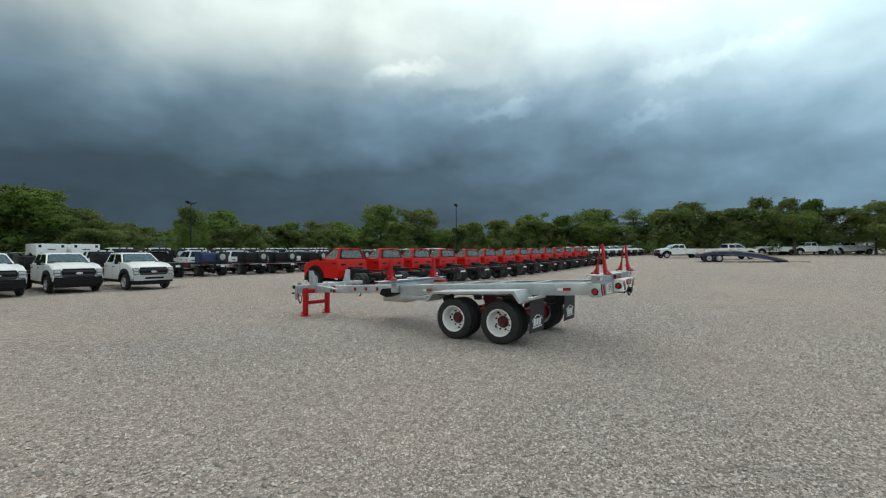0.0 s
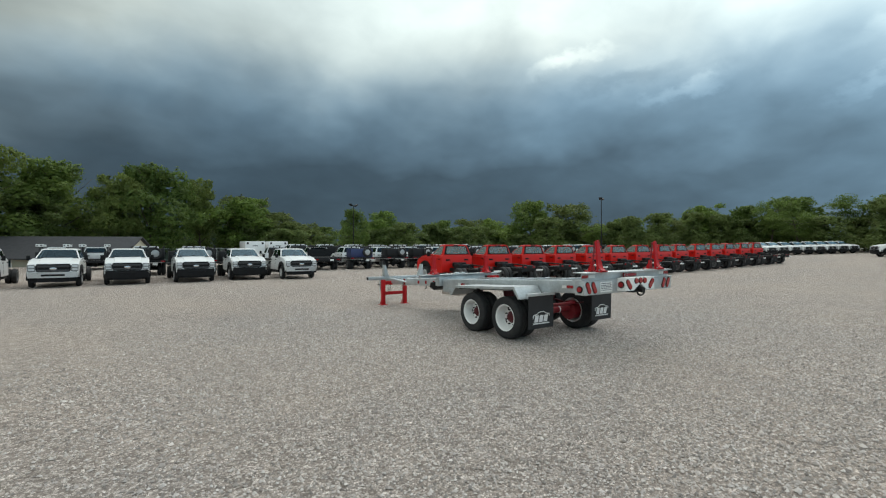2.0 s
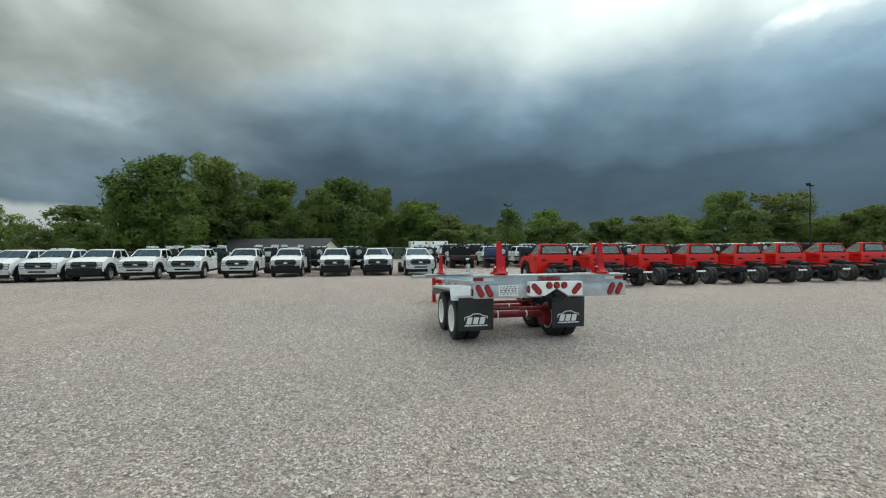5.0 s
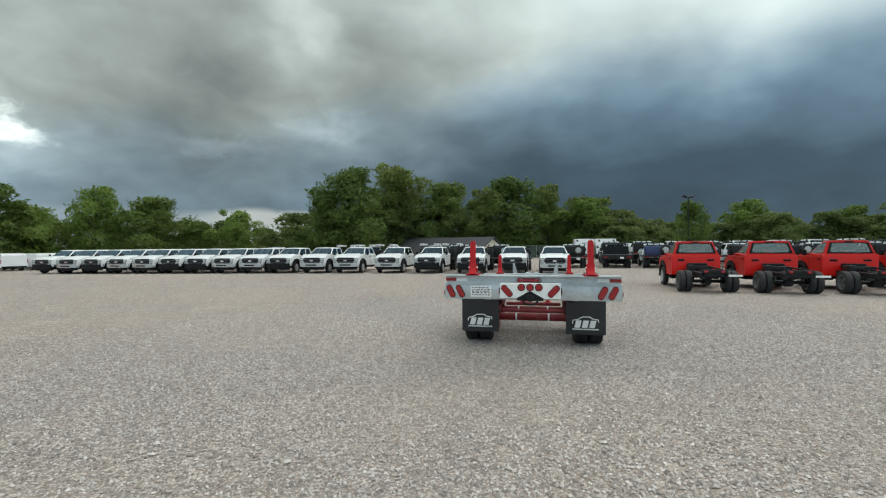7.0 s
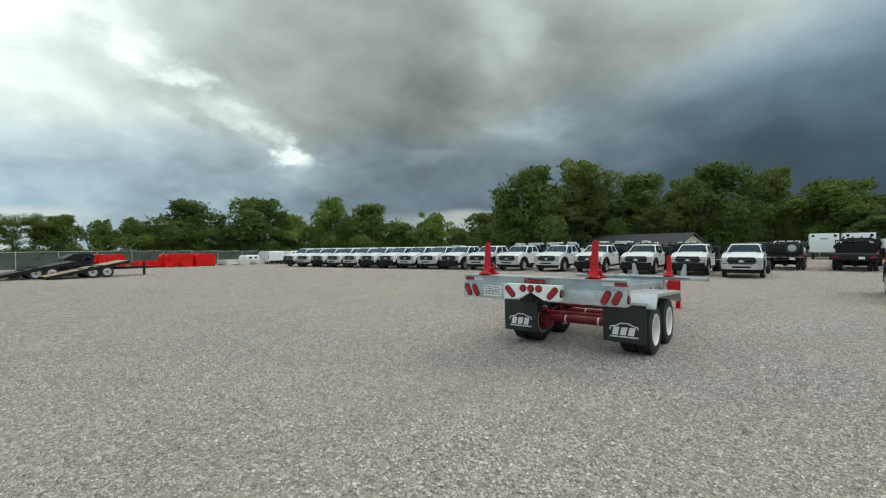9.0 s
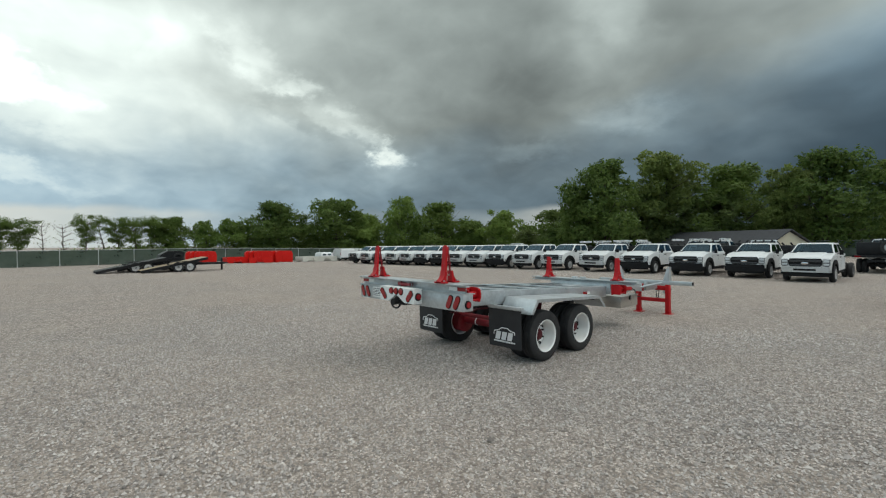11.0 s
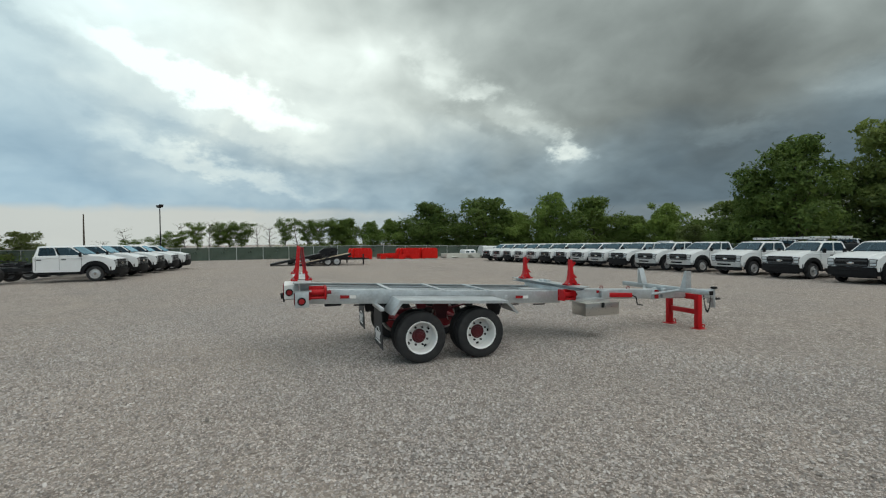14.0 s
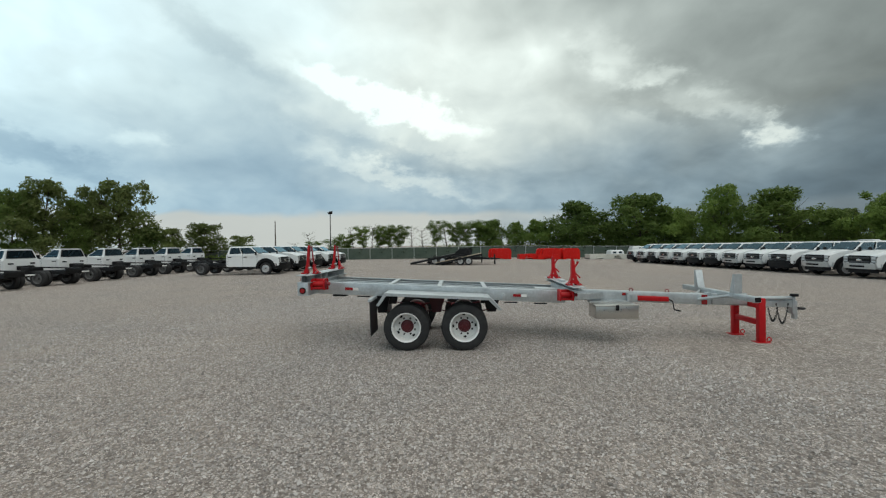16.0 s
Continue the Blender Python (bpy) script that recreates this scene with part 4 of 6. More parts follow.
wob = random.Random(4)
# the long white row that faces the trailer, from its east end; some bumpers are silver
blacks, silvers, bodied = [], [], []
EASTMOST = [(0.93, 21.98), (-1.64, 22.9), (-4.31, 22.6), (-7.2, 22.65), (-9.88, 22.5), (-12.7, 22.2), (-15.05, 21.95)]
for i in range(17):
    if i < 7:
        x, y = EASTMOST[i]
    else:
        x, y = -17.5 - 2.04 * (i - 7), 21.85 - 0.17 * (i - 7)
    (bodied if i in (1, 2, 3) else silvers if i in (0, 4, 5, 6, 8, 9, 12, 13, 15) else blacks).append((x + 0.12, y, 180 + wob.uniform(-1.5, 1.5)))
row_of(build_truck("chassis_truck", "white crew cab chassis truck with black bumper", TRUCKWHITE, "crew", "black", "bare", "white trucks in the long row"), blacks, 0.89, 0.98)
row_of(build_truck("service_truck", "white crew cab truck with black bumper and black steel body", TRUCKWHITE, "crew", "black", "rack", "white trucks in the long row"), bodied, 0.89, 0.98)
row_of(build_truck("chassis_truck", "white crew cab chassis truck with silver bumper", TRUCKWHITE, "crew", "silver", "bare", "white trucks in the long row"), silvers, 0.89, 0.98)
reds = [(6.52 + 2.715 * i, 15.1 - 0.03 * i + wob.uniform(-0.1, 0.1), -3 + wob.uniform(-1.0, 1.0)) for i in range(14)]
row_of(build_truck("chassis_truck", "bright red regular cab chassis truck with bare black rear frame", TRUCKRED, "reg", "black", "bare", "red trucks in a row", 3.25), reds, 0.92, 1.06)
tail_whites = [(62.0 + 1.95 * i, 21.0 - 0.78 * i + wob.uniform(-0.1, 0.1), 158 + wob.uniform(-1.0, 1.0)) for i in range(9)]
row_of(build_truck("chassis_truck", "white chassis truck parked beyond the red trucks", TRUCKWHITE, "reg", "black", "bare", "white trucks beyond the red ones"), tail_whites, 0.89)
# back row north of the red trucks, tails to the yard
place(build_truck("flatbed_truck", "white truck with a black steel flatbed and headache rack", TRUCKWHITE, "crew", "black", "flatbed"), 6.6, 35.6, -6, 0.95)
blue = place(build_truck("flatbed_truck", "white flatbed truck carrying a blue tool body and spare wheel", TRUCKWHITE, "crew", "black", "rack"), 9.6, 35.4, -6, 0.95)
for ch in blue.children:
    if ch.name.startswith("body_box"):
        ch.data.materials[0] = BLUEP
        ch["label"] = "dark blue tool body"
racks = [(12.6 + 3.0 * i, 35.3 + wob.uniform(-0.3, 0.3), -5 + wob.uniform(-3, 3)) for i in range(11)]
row_of(build_truck("service_truck", "white truck with a black box body and spare wheel", TRUCKWHITE, "crew", "black", "rack", "black bodied trucks in the back row"), racks, 0.95)
racks_far = [(7.5 + 3.0 * i, 44.0 + wob.uniform(-0.3, 0.3), -5 + wob.uniform(-2, 2)) for i in range(8)]
row_of(build_truck("service_truck", "white truck with a tall black box body", TRUCKWHITE, "crew", "black", "rack", "black bodied trucks in the far row"), racks_far, 1.08)
hidden = [(-3.2 - 2.75 * i, 34.0 + wob.uniform(-0.5, 0.5), wob.uniform(-2, 2)) for i in range(2)] + [(2.9, 34.2, -3), (-24.5, 33.5, 2)]
row_of(build_truck("service_truck", "white truck with a black box body behind the white row", TRUCKWHITE, "reg", "black", "rack", "black bodied trucks behind the white row"), hidden, 0.95)
services = [(-9.2, 45.2, 1), (-11.6, 45.4, -1), (-16.6, 44.8, 1), (-18.8, 44.6, 0), (-21.0, 44.2, 2)]
row_of(build_truck("service_truck", "white service truck with black cabinets and white top boxes", TRUCKWHITE, "reg", "black", "service", "white service trucks"), services, 0.93)
# west side: crew cabs nose north, bare frames nose south
lefts = [(-19.8 - 2.7 * i, -9.4 + 0.25 * i, 0) for i in range(5)]
row_of(build_truck("chassis_truck", "white crew cab chassis truck with long bare black frame", TRUCKWHITE, "crew", "black", "bare", "white trucks by the west fence"), lefts, 0.91, 0.98)
souths = [(-11.6 - 3.15 * i, -19.2 - 3.7 + 0.1 * i, 180 + wob.uniform(-2, 2)) for i in range(7)]
row_of(build_truck("chassis_truck", "white regular cab chassis truck seen from its bare rear frame", TRUCKWHITE, "reg", "black", "bare", "white trucks with tails to the yard"), souths)
# east side: pickups far across the yard
easts = [(64.0, 8.5, 34), (83.0, -8.0, 30), (86.0, -13.0, 30), (80.5, -3.0, 30), (84.0, 2.0, 28), (90.0, 7.0, 30)]
row_of(build_truck("pickup_truck", "white crew cab pickup truck parked far across the yard", TRUCKWHITE, "crew", "black", "pickup", "white pickups on the east side"), easts)
place(build_truck("pickup_truck", "white crew cab pickup parked behind a long flat trailer", TRUCKWHITE, "crew", "black", "pickup"), 62.0, -1.5, 212)


# ---- trees ----
def leaf_mesh(vs_centres, size, leaf, seed, outward=None):
    """One mesh of small pointed leaves, one triangle each, turned at random about the given centres, or lying loosely across the outward directions."""
    g = np.random.default_rng(seed)
    c = np.array(vs_centres, float)
    n = len(c)
    a = g.normal(size=(n, 3))
    if outward is not None:
        face = outward + g.normal(size=(n, 3)) * 0.45
        a = np.cross(face, a)
        b = np.cross(a, face)
    else:
        b = np.cross(a, g.normal(size=(n, 3)))
    a /= np.linalg.norm(a, axis=1)[:, None]
    b /= np.linalg.norm(b, axis=1)[:, None]
    s = (size * g.uniform(0.6, 1.2, n))[:, None]
    pts = np.stack([c + a * s, c - a * s * 0.7 + b * s * 0.5, c - a * s * 0.7 - b * s * 0.5], 1)
    me = bpy.data.meshes.new("crown")
    me.vertices.add(n * 3)
    me.vertices.foreach_set("co", pts.reshape(-1))
    me.loops.add(n * 3)
    me.loops.foreach_set("vertex_index", np.arange(n * 3))
    me.polygons.add(n)
    me.polygons.foreach_set("loop_start", np.arange(0, n * 3, 3))
    me.update()
    me.validate()
    me.materials.append(leaf)
    return me


def limb_work(r, bm, height, spread, low, count, open_top):
    """A leaning tapered leader and limbs at many heights; gives the limbs' ends and joints."""
    p, d = Vector((0, 0, -0.15)), Vector((0, 0, 1))
    rad, steps = height * 0.02, 9
    leader, spots = [p.copy()], []
    for k in range(steps):
        q = p + d * (height * (0.78 if open_top else 0.88) / steps)
        tube(bm, p, q, rad, 7, rad * 0.86)
        rad *= 0.84
        p = q
        leader.append(p.copy())
        d = (d + Vector((r.uniform(-0.1, 0.1), r.uniform(-0.1, 0.1), 0.1))).normalized()
    lobes = [r.uniform(0.7, 1.1) for _ in range(7)]
    for k in range(count):
        f = (k + r.random()) / count
        z = low + (0.93 * height - low) * f
        i = min(steps - 1, int(max(0.0, z / (height * 0.88)) * steps))
        base = leader[i].lerp(leader[i + 1], 0.5)
        ang = k * 2.4 + r.uniform(-0.5, 0.5)
        env = (0.45 + 0.6 * f) if open_top else math.sin(math.pi * min(1.0, 0.22 + 0.74 * f) ** 0.85) ** 0.6
        ln = max(0.16, env) * spread * lobes[int(ang / 6.283 * 7) % 7] * r.uniform(0.7, 1.05)
        rise = r.uniform(0.1, 0.5) + (0.35 - 0.3 * f if open_top else 0.15 + 0.6 * f)
        a, q = base.copy(), Vector((math.cos(ang), math.sin(ang), rise)).normalized()
        w = height * 0.006 * (1.2 - 0.6 * f)
        for j in range(3):
            b = a + q * (ln / 3)
            b.z = min(b.z, height)
            tube(bm, a, b, w, 5, w * 0.7)
            w *= 0.68
            a = b
            if j or not open_top:
                spots.append((a.copy(), 0.5 + 0.25 * j))
            if j:
                side = (q + Vector((r.uniform(-0.9, 0.9), r.uniform(-0.9, 0.9), r.uniform(-0.2, 0.5)))).normalized()
                c = a + side * ln * r.uniform(0.2, 0.34)
                c.z = min(c.z, height)
                tube(bm, a, c, w * 0.7, 4, w * 0.4)
                spots.append((c, 1.0))
            q = (q + Vector((r.uniform(-0.25, 0.25), r.uniform(-0.25, 0.25), r.uniform(-0.15, 0.2)))).normalized()
    return spots


def build_open_tree(name, seed, height, spread, low, leaf, per, size, label):
    """A bare trunk with flat tufts of leaves round the limbs' ends."""
    r = random.Random(seed)
    t = thing(name, label, "tree")
    bm = bmesh.new()
    spots = limb_work(r, bm, height, spread, low, 22, True)
    part("trunk", bm, BARK, t)
    pts = []
    for p, wgt in spots:
        rc = 1.15 * r.uniform(0.65, 1.25) * spread / 4.0
        for k in range(int(per * wgt * r.uniform(0.5, 1.3))):
            v = Vector((r.gauss(0, 1), r.gauss(0, 1), r.gauss(0, 1))).normalized() * rc * r.random() ** 0.42
            pts.append((p.x + v.x, p.y + v.y, p.z + v.z * 0.55))
    cr = new("crown", leaf_mesh(pts, size, leaf, seed))
    cr.parent = t
    return t


def build_tree(name, seed, height, spread, low, leaf, leaves, size, label, puffs=46):
    """A tapered trunk with limbs and a crown of many billows: leaves lie on the outer skin of the billows, sprays of twigs break the outline, coarse leaves fill the inside."""
    r = random.Random(seed)
    g = np.random.default_rng(seed)
    t = thing(name, label, "tree")
    bm = bmesh.new()
    spots = limb_work(r, bm, height, spread, low, 26, False)
    part("trunk", bm, BARK, t)
    r.shuffle(spots)
    # billows round the limbs' ends, larger low and wide, smaller at the top
    c = np.array([tuple(p) for p, w in spots[:puffs]])
    rad = spread * g.uniform(0.20, 0.36, len(c)) * np.clip(1.25 - 0.45 * c[:, 2] / height, 0.7, 1.2)
    share = rad ** 2 / np.sum(rad ** 2)
    pts, out = [], []
    for k in range(len(c)):
        n = int(leaves * 1.9 * share[k])
        v = g.normal(size=(n, 3))
        v /= np.linalg.norm(v, axis=1)[:, None]
        v[:, 2] = np.where(v[:, 2] < -0.45, -v[:, 2], v[:, 2])
        # the skin is itself lumpy
        lump = 1.0 + 0.13 * np.sin(v[:, 0] * 7 + k) * np.sin(v[:, 1] * 6 + 2 * k) + 0.10 * np.sin(v[:, 2] * 9 + v[:, 0] * 5 + k)
        p = c[k] + v * (rad[k] * lump * g.uniform(0.80, 1.10, n))[:, None] * np.array((1, 1, 0.9))
        d = np.linalg.norm((p[:, None] - c[None]) / np.array((1, 1, 0.9)), axis=2) / rad[None]
        d[:, k] = 9.0
        keep = d.min(axis=1) > 0.86
        pts.append(p[keep])
        out.append(v[keep])
        # sprays of twigs that reach past the skin, mostly upwards
        for q in range(4):
            w = g.normal(size=3) + np.array((0, 0, 0.9))
            w /= np.linalg.norm(w)
            m = 13
            f = g.uniform(0.85, 1.5, m)[:, None]
            sp = c[k] + w * rad[k] * f + g.normal(size=(m, 3)) * 0.085 * rad[k] * (1.7 - f)
            pts.append(sp)
            out.append(np.repeat(w[None], m, 0))
    pts, out = np.concatenate(pts), np.concatenate(out)
    ok = (pts[:, 2] > max(0.2, low * 0.6)) & (pts[:, 2] < height * 1.02)
    pts, out = pts[ok], out[ok]
    core = np.repeat(c, 16, 0) + (g.normal(size=(len(c) * 16, 3)) * 0.36) * np.repeat(rad, 16)[:, None]
    sizes = np.concatenate([np.full(len(pts), size), np.full(len(core), size * 2.6)])
    cr = new("crown", leaf_mesh(np.concatenate([pts, core]), sizes, leaf, seed, np.concatenate([out, g.normal(size=core.shape)])))
    cr.parent = t
    return t


tree_kinds = [
    build_tree("tree", 11, 10.0, 4.0, 0.9, LEAVES[0], 8000, 0.172, "broad leafy deciduous tree with a dense dark green crown"),
    build_tree("tree", 12, 10.0, 3.5, 0.8, LEAVES[1], 7600, 0.172, "leafy deciduous tree with a fresh green crown"),
    build_tree("tree", 13, 10.0, 3.6, 1.3, LEAVES[2], 6800, 0.166, "loose open deciduous tree with an olive green crown", 38),
    build_open_tree("tree", 14, 10.0, 3.2, 3.6, LEAVES[0], 125, 0.12, "thin tree with a flat open crown on a bare trunk"),
    build_open_tree("tree", 15, 10.0, 2.4, 3.2, LEAVES[2], 2, 0.14, "bare dead tree with grey limbs"),
    build_tree("tree", 16, 10.0, 4.0, 0.6, LEAVES[4], 2600, 0.245, "dense dull green tree in the rank behind", 40),
    build_tree("tree", 17, 10.0, 3.7, 2.4, LEAVES[3], 8500, 0.167, "tall broad tree with an olive green crown over bare trunks"),
]
CROWN = []
for t in tree_kinds:
    co_ = np.array([v.co[:2] for c in t.children if c.name.startswith("crown") for v in c.data.vertices])
    CROWN.append(2.0 * float(np.percentile(np.linalg.norm(co_, axis=1), 95)))
tr = random.Random(21)
used = set()


def tree_at(kind, x, y, h, wide):
    k = h / 10.0
    g = gz(x, y)
    m = pose(x, y, g - 0.1, 0, 0, tr.uniform(0, 360))
    src = tree_kinds[kind]
    w = min(1.5, max(0.6, wide / (CROWN[kind] * k)))
    size = Vector((k * w, k * w, k * (h - g) / h * 0.97))
    if kind not in used:
        used.add(kind)
        src.matrix_basis = m @ Matrix.Diagonal((*size, 1))
        return src
    keep = src.scale.copy()
    src.scale = size
    ob = copy_thing(src, m)
    src.scale = keep
    return ob


# each tree: place, height and width of its crown
NORTH_EAST = [(6.8, 66.9, 9.2, 9.6), (10.8, 66.6, 7.1, 5.5), (13.8, 66.2, 6.0, 4.3), (17.1, 65.5, 4.7, 4.5), (28.7, 65.3, 8.3, 6.2), (34.5, 66.2, 5.8, 4.7), (43.1, 66.6, 7.2, 5.1), (48.7, 66.4, 7.6, 6.5), (55.2, 65.5, 7.8, 6.8), (63.9, 63.5, 12.0, 7.8), (70.5, 58.7, 11.3, 10.3), (79.2, 50.8, 8.1, 9.0), (83.6, 44.5, 7.9, 9.0), (86.1, 38.0, 10.1, 8.9)]
EAST = [(88.0, 31.6, 9.7, 7.4), (89.4, 25.2, 10.9, 8.5), (90.5, 17.0, 11.3, 8.9), (90.5, 8.2, 11.2, 9.3), (89.9, 1.7, 9.3, 7.4), (89.1, -3.4, 11.3, 5.0), (88.3, -7.2, 10.8, 4.9), (87.4, -10.7, 10.4, 5.3), (86.3, -14.2, 8.8, 6.3), (85.1, -17.8, 9.3, 6.0), (84, -24, 9.5, 8.0)]
GROVE = [(-26.1, 46.2, 8.4, 4.3), (-23.5, 48.1, 12.0, 8.2), (-21.6, 59.6, 13.5, 7.8), (-13.9, 64.0, 11.9, 9.6), (-8.2, 60.9, 10.0, 4.9), (-4.7, 62.6, 12.2, 8.5), (1.5, 67.0, 11.2, 4.6), (7.5, 68.9, 9.6, 8.0), (12.4, 68.4, 7.4, 6.9), (16.3, 68.7, 6.0, 5.1)]
NORTH_WEST = [(-62.0, 8.3, 5.8, 3.8), (-61.6, 11.9, 5.3, 3.4), (-61.1, 15.2, 5.6, 4.3), (-59.9, 20.2, 8.2, 10.1), (-56.9, 28.9, 8.9, 8.0), (-54.9, 32.8, 6.9, 5.3), (-51.6, 37.0, 9.3, 5.3), (-47.6, 42.0, 8.3, 8.6), (-45.4, 46.7, 5.5, 4.3), (-40.4, 47.9, 7.0, 4.9), (-33.9, 45.6, 3.7, 4.4), (-29.6, 45.9, 3.9, 4.8)]
WEST = [(-59.0, -14.4, 4.2, 2.8), (-59.8, -11.9, 5.5, 2.2), (-60.4, -9.6, 5.2, 2.5), (-61.0, -6.8, 5.6, 3.1), (-61.7, -2.8, 5.7, 3.5), (-62.0, 0.8, 6.2, 3.3), (-62.1, 4.1, 6.1, 2.8), (-62.0, 7.3, 6.0, 3.4), (-61.8, 10.6, 5.7, 3.4)]
SOUTH_WEST = [(-39.9, -47.4, 8.9, 4.5), (-41.8, -45.6, 10.2, 6.0), (-43.6, -43.5, 8.2, 3.4), (-44.7, -42.3, 9.7, 3.9), (-46.5, -40.0, 10.6, 6.5), (-48.2, -37.6, 4.9, 3.7), (-49.5, -35.6, 4.7, 3.8), (-51.5, -32.2, 5.4, 6.2), (-53.5, -28.1, 3.7, 4.8)]
for spots, kinds in ((NORTH_EAST, (0, 1, 1, 2)), (EAST, (0, 2, 3, 2)), (GROVE, (6, 6, 6, 0, 2)), (NORTH_WEST, (1, 0, 1, 2)), (WEST, (3, 3, 4, 3)), (SOUTH_WEST, (0, 2, 2))):
    for x, y, h, w in spots:
        tree_at(tr.choice(kinds), x, y, h * 1.04, w * 1.28)
WEST_GAPS = [(-60.9, -8.2, 5.9, 3.2), (-61.6, -4.8, 6.3, 3.4), (-62.2, -1.0, 6.6, 3.2), (-62.6, 2.4, 6.3, 3.4), (-62.4, 5.7, 6.6, 3.2), (-60.5, -16.5, 3.6, 4.0), (-59.2, -19.5, 3.2, 4.2), (-58.4, -23.0, 3.4, 4.6), (-62.8, 9.0, 6.0, 3.6)]
tree_at(0, 17.3, 51.0, 7.3, 4.3)
for x, y, h, w in WEST_GAPS:
    tree_at(tr.choice((3, 3, 4)), x, y, h, w)
for x, y, h, w in ((-59.4, -13.2, 6.2, 3.0), (-60.2, -20.0, 5.4, 3.0), (-60.0, -10.6, 6.6, 3.2)):
    tree_at(4, x, y, h, w)
# a second, deeper rank closes the woods behind
RANK = [(-140, 66), (-112, 64), (-60, 70), (-42, 72), (-30, 60), (-12, 64), (0, 74), (22, 76), (45, 96), (62, 101), (82, 98), (110, 92)]


def rank_at(az):
    for (a0, d0), (a1, d1) in zip(RANK, RANK[1:]):
        if a0 <= az <= a1:
            return d0 + (d1 - d0) * (az - a0) / (a1 - a0)
    return 64.0


az = -74.0
while az < 108:
    d = rank_at(az) + tr.uniform(-1, 4)
    tall = 6.0 if -40 < az < -34 or 2 < az < 20 else 9.5 if -34 <= az < -12 else 7.0
    tree_at(5, math.sin(radians(az)) * d, math.cos(radians(az)) * d, tr.uniform(0.7, 1.0) * tall, tr.uniform(6, 9))
    az += tr.uniform(3.3, 4.3)


# trees of uneven height close the gaps along the north-east edge
az = 7.0
while az < 96:
    d = rank_at(az) - 10 + tr.uniform(-6, 4)
    tall = 0.85 if az < 24 else 1.0 if az < 45 else 1.3 if az < 58 else 1.55
    kind = 3 if az > 52 and tr.random() < 0.28 else 5
    tree_at(kind, math.sin(radians(az)) * d, math.cos(radians(az)) * d, tr.uniform(4.2, 6.4) * tall * (1.2 if kind == 3 else 1.0), tr.uniform(4.6, 6.8) * (tall ** 0.5))
    az += tr.uniform(2.3, 3.5)


def undergrowth():
    """Low brush along the edge of the woods, one mass of leaves."""
    r = random.Random(5)
    pts = []
    for k in range(22000):
        az = r.uniform(-142, 110)
        d = rank_at(az) - 3 + r.uniform(-2.5, 3.0) + (4.5 if -22 < az < -3 else 0.0)
        x, y = math.sin(radians(az)) * d, math.cos(radians(az)) * d
        top = (3.6 + 2.2 * noise.noise(Vector((x * 0.11, y * 0.11, 0.5)))) * (0.22 if az < -100 else 0.45 if az < -74 else 1.5 if az < -20 else 1.15)
        z = gz(x, y) + max(0.1, top * r.random() ** 0.7)
        for j in range(4):
            v = Vector((r.gauss(0, 1), r.gauss(0, 1), r.gauss(0, 1))).normalized() * 0.7 * r.random() ** 0.5
            pts.append((x + v.x, y + v.y, max(0.05, z + v.z * 0.7)))
    me = leaf_mesh(pts, 0.19, LEAVES[0], 5)
    tagged(new("undergrowth", me), "dense green brush along the edge of the woods", "undergrowth", kind="stuff")


undergrowth()


# ---- loose stones of the yard ----
def loose_gravel(count):
    """Broken stones, four facets each, strewn over the part of the yard that the camera circles."""
    g = np.random.default_rng(8)
    r, a = 9.6 * np.sqrt(g.random(int(count * 1.7))), g.uniform(0, 6.283, int(count * 1.7))
    keep = g.random(len(r)) < np.clip((9.6 - r) / 5.0, 0, 1)
    xy = np.stack([r * np.cos(a), 1.2 + r * np.sin(a)], 1)[keep][:count]
    # coarse drifts and finer, trodden patches
    patchy = np.array([0.78 + 0.42 * min(1.0, max(0.0, 0.5 + 0.9 * noise.noise(Vector((p[0] * 0.45, p[1] * 0.45, 3.0))))) for p in xy])
    count = len(xy)
    size = (g.gamma(7.0, 0.0014, count) + 0.0022) * patchy
    base = np.array([(1, 0, 0), (0, 1, 0), (-1, 0, 0), (0, -1, 0), (0, 0, 1)], float)
    tri = np.array([(0, 1, 4), (1, 2, 4), (2, 3, 4), (3, 0, 4)])
    pts = base[None] * (0.7 + 0.6 * g.random((count, 5, 1)))
    pts[:, :4, 2] = -0.25 + 0.5 * g.random((count, 4))
    pts[:, 4, :2] = 0.7 * (g.random((count, 2)) - 0.5)
    pts *= np.stack([np.ones(count), g.uniform(0.6, 1.0, count), g.uniform(0.65, 1.0, count)], 1)[:, None, :]
    ang = g.uniform(0, 6.283, count)
    c, s = np.cos(ang)[:, None], np.sin(ang)[:, None]
    x, y, z = pts[..., 0], pts[..., 1], pts[..., 2]
    out = np.stack([x * c - y * s, x * s + y * c, z], -1) * size[:, None, None]
    out[..., :2] += xy[:, None]
    out[..., 2] += (size * g.uniform(0.0, 0.5, count) + np.array([gz(p[0], p[1]) for p in xy]))[:, None]
    me = bpy.data.meshes.new("loose_gravel")
    me.vertices.add(count * 5)
    me.vertices.foreach_set("co", out.reshape(-1))
    idx = (tri[None] + (np.arange(count) * 5)[:, None, None]).reshape(-1)
    me.loops.add(len(idx))
    me.loops.foreach_set("vertex_index", idx)
    me.polygons.add(count * 4)
    me.polygons.foreach_set("loop_start", np.arange(0, len(idx), 3))
    me.polygons.foreach_set("use_smooth", np.ones(count * 4, bool))
    me.update()
    me.validate()
    me.materials.append(STONE)
    return tagged(new("loose_gravel", me), "loose pale grey crushed limestone pebbles strewn over the yard", "gravel", kind="stuff")


loose_gravel(215000)


# ---- the pole trailer ----
SLOPE = Matrix(((1, 0, 0, 0), (0, 1, 0, 0), (0, -0.051, 1, 1.097), (0, 0, 0, 1)))


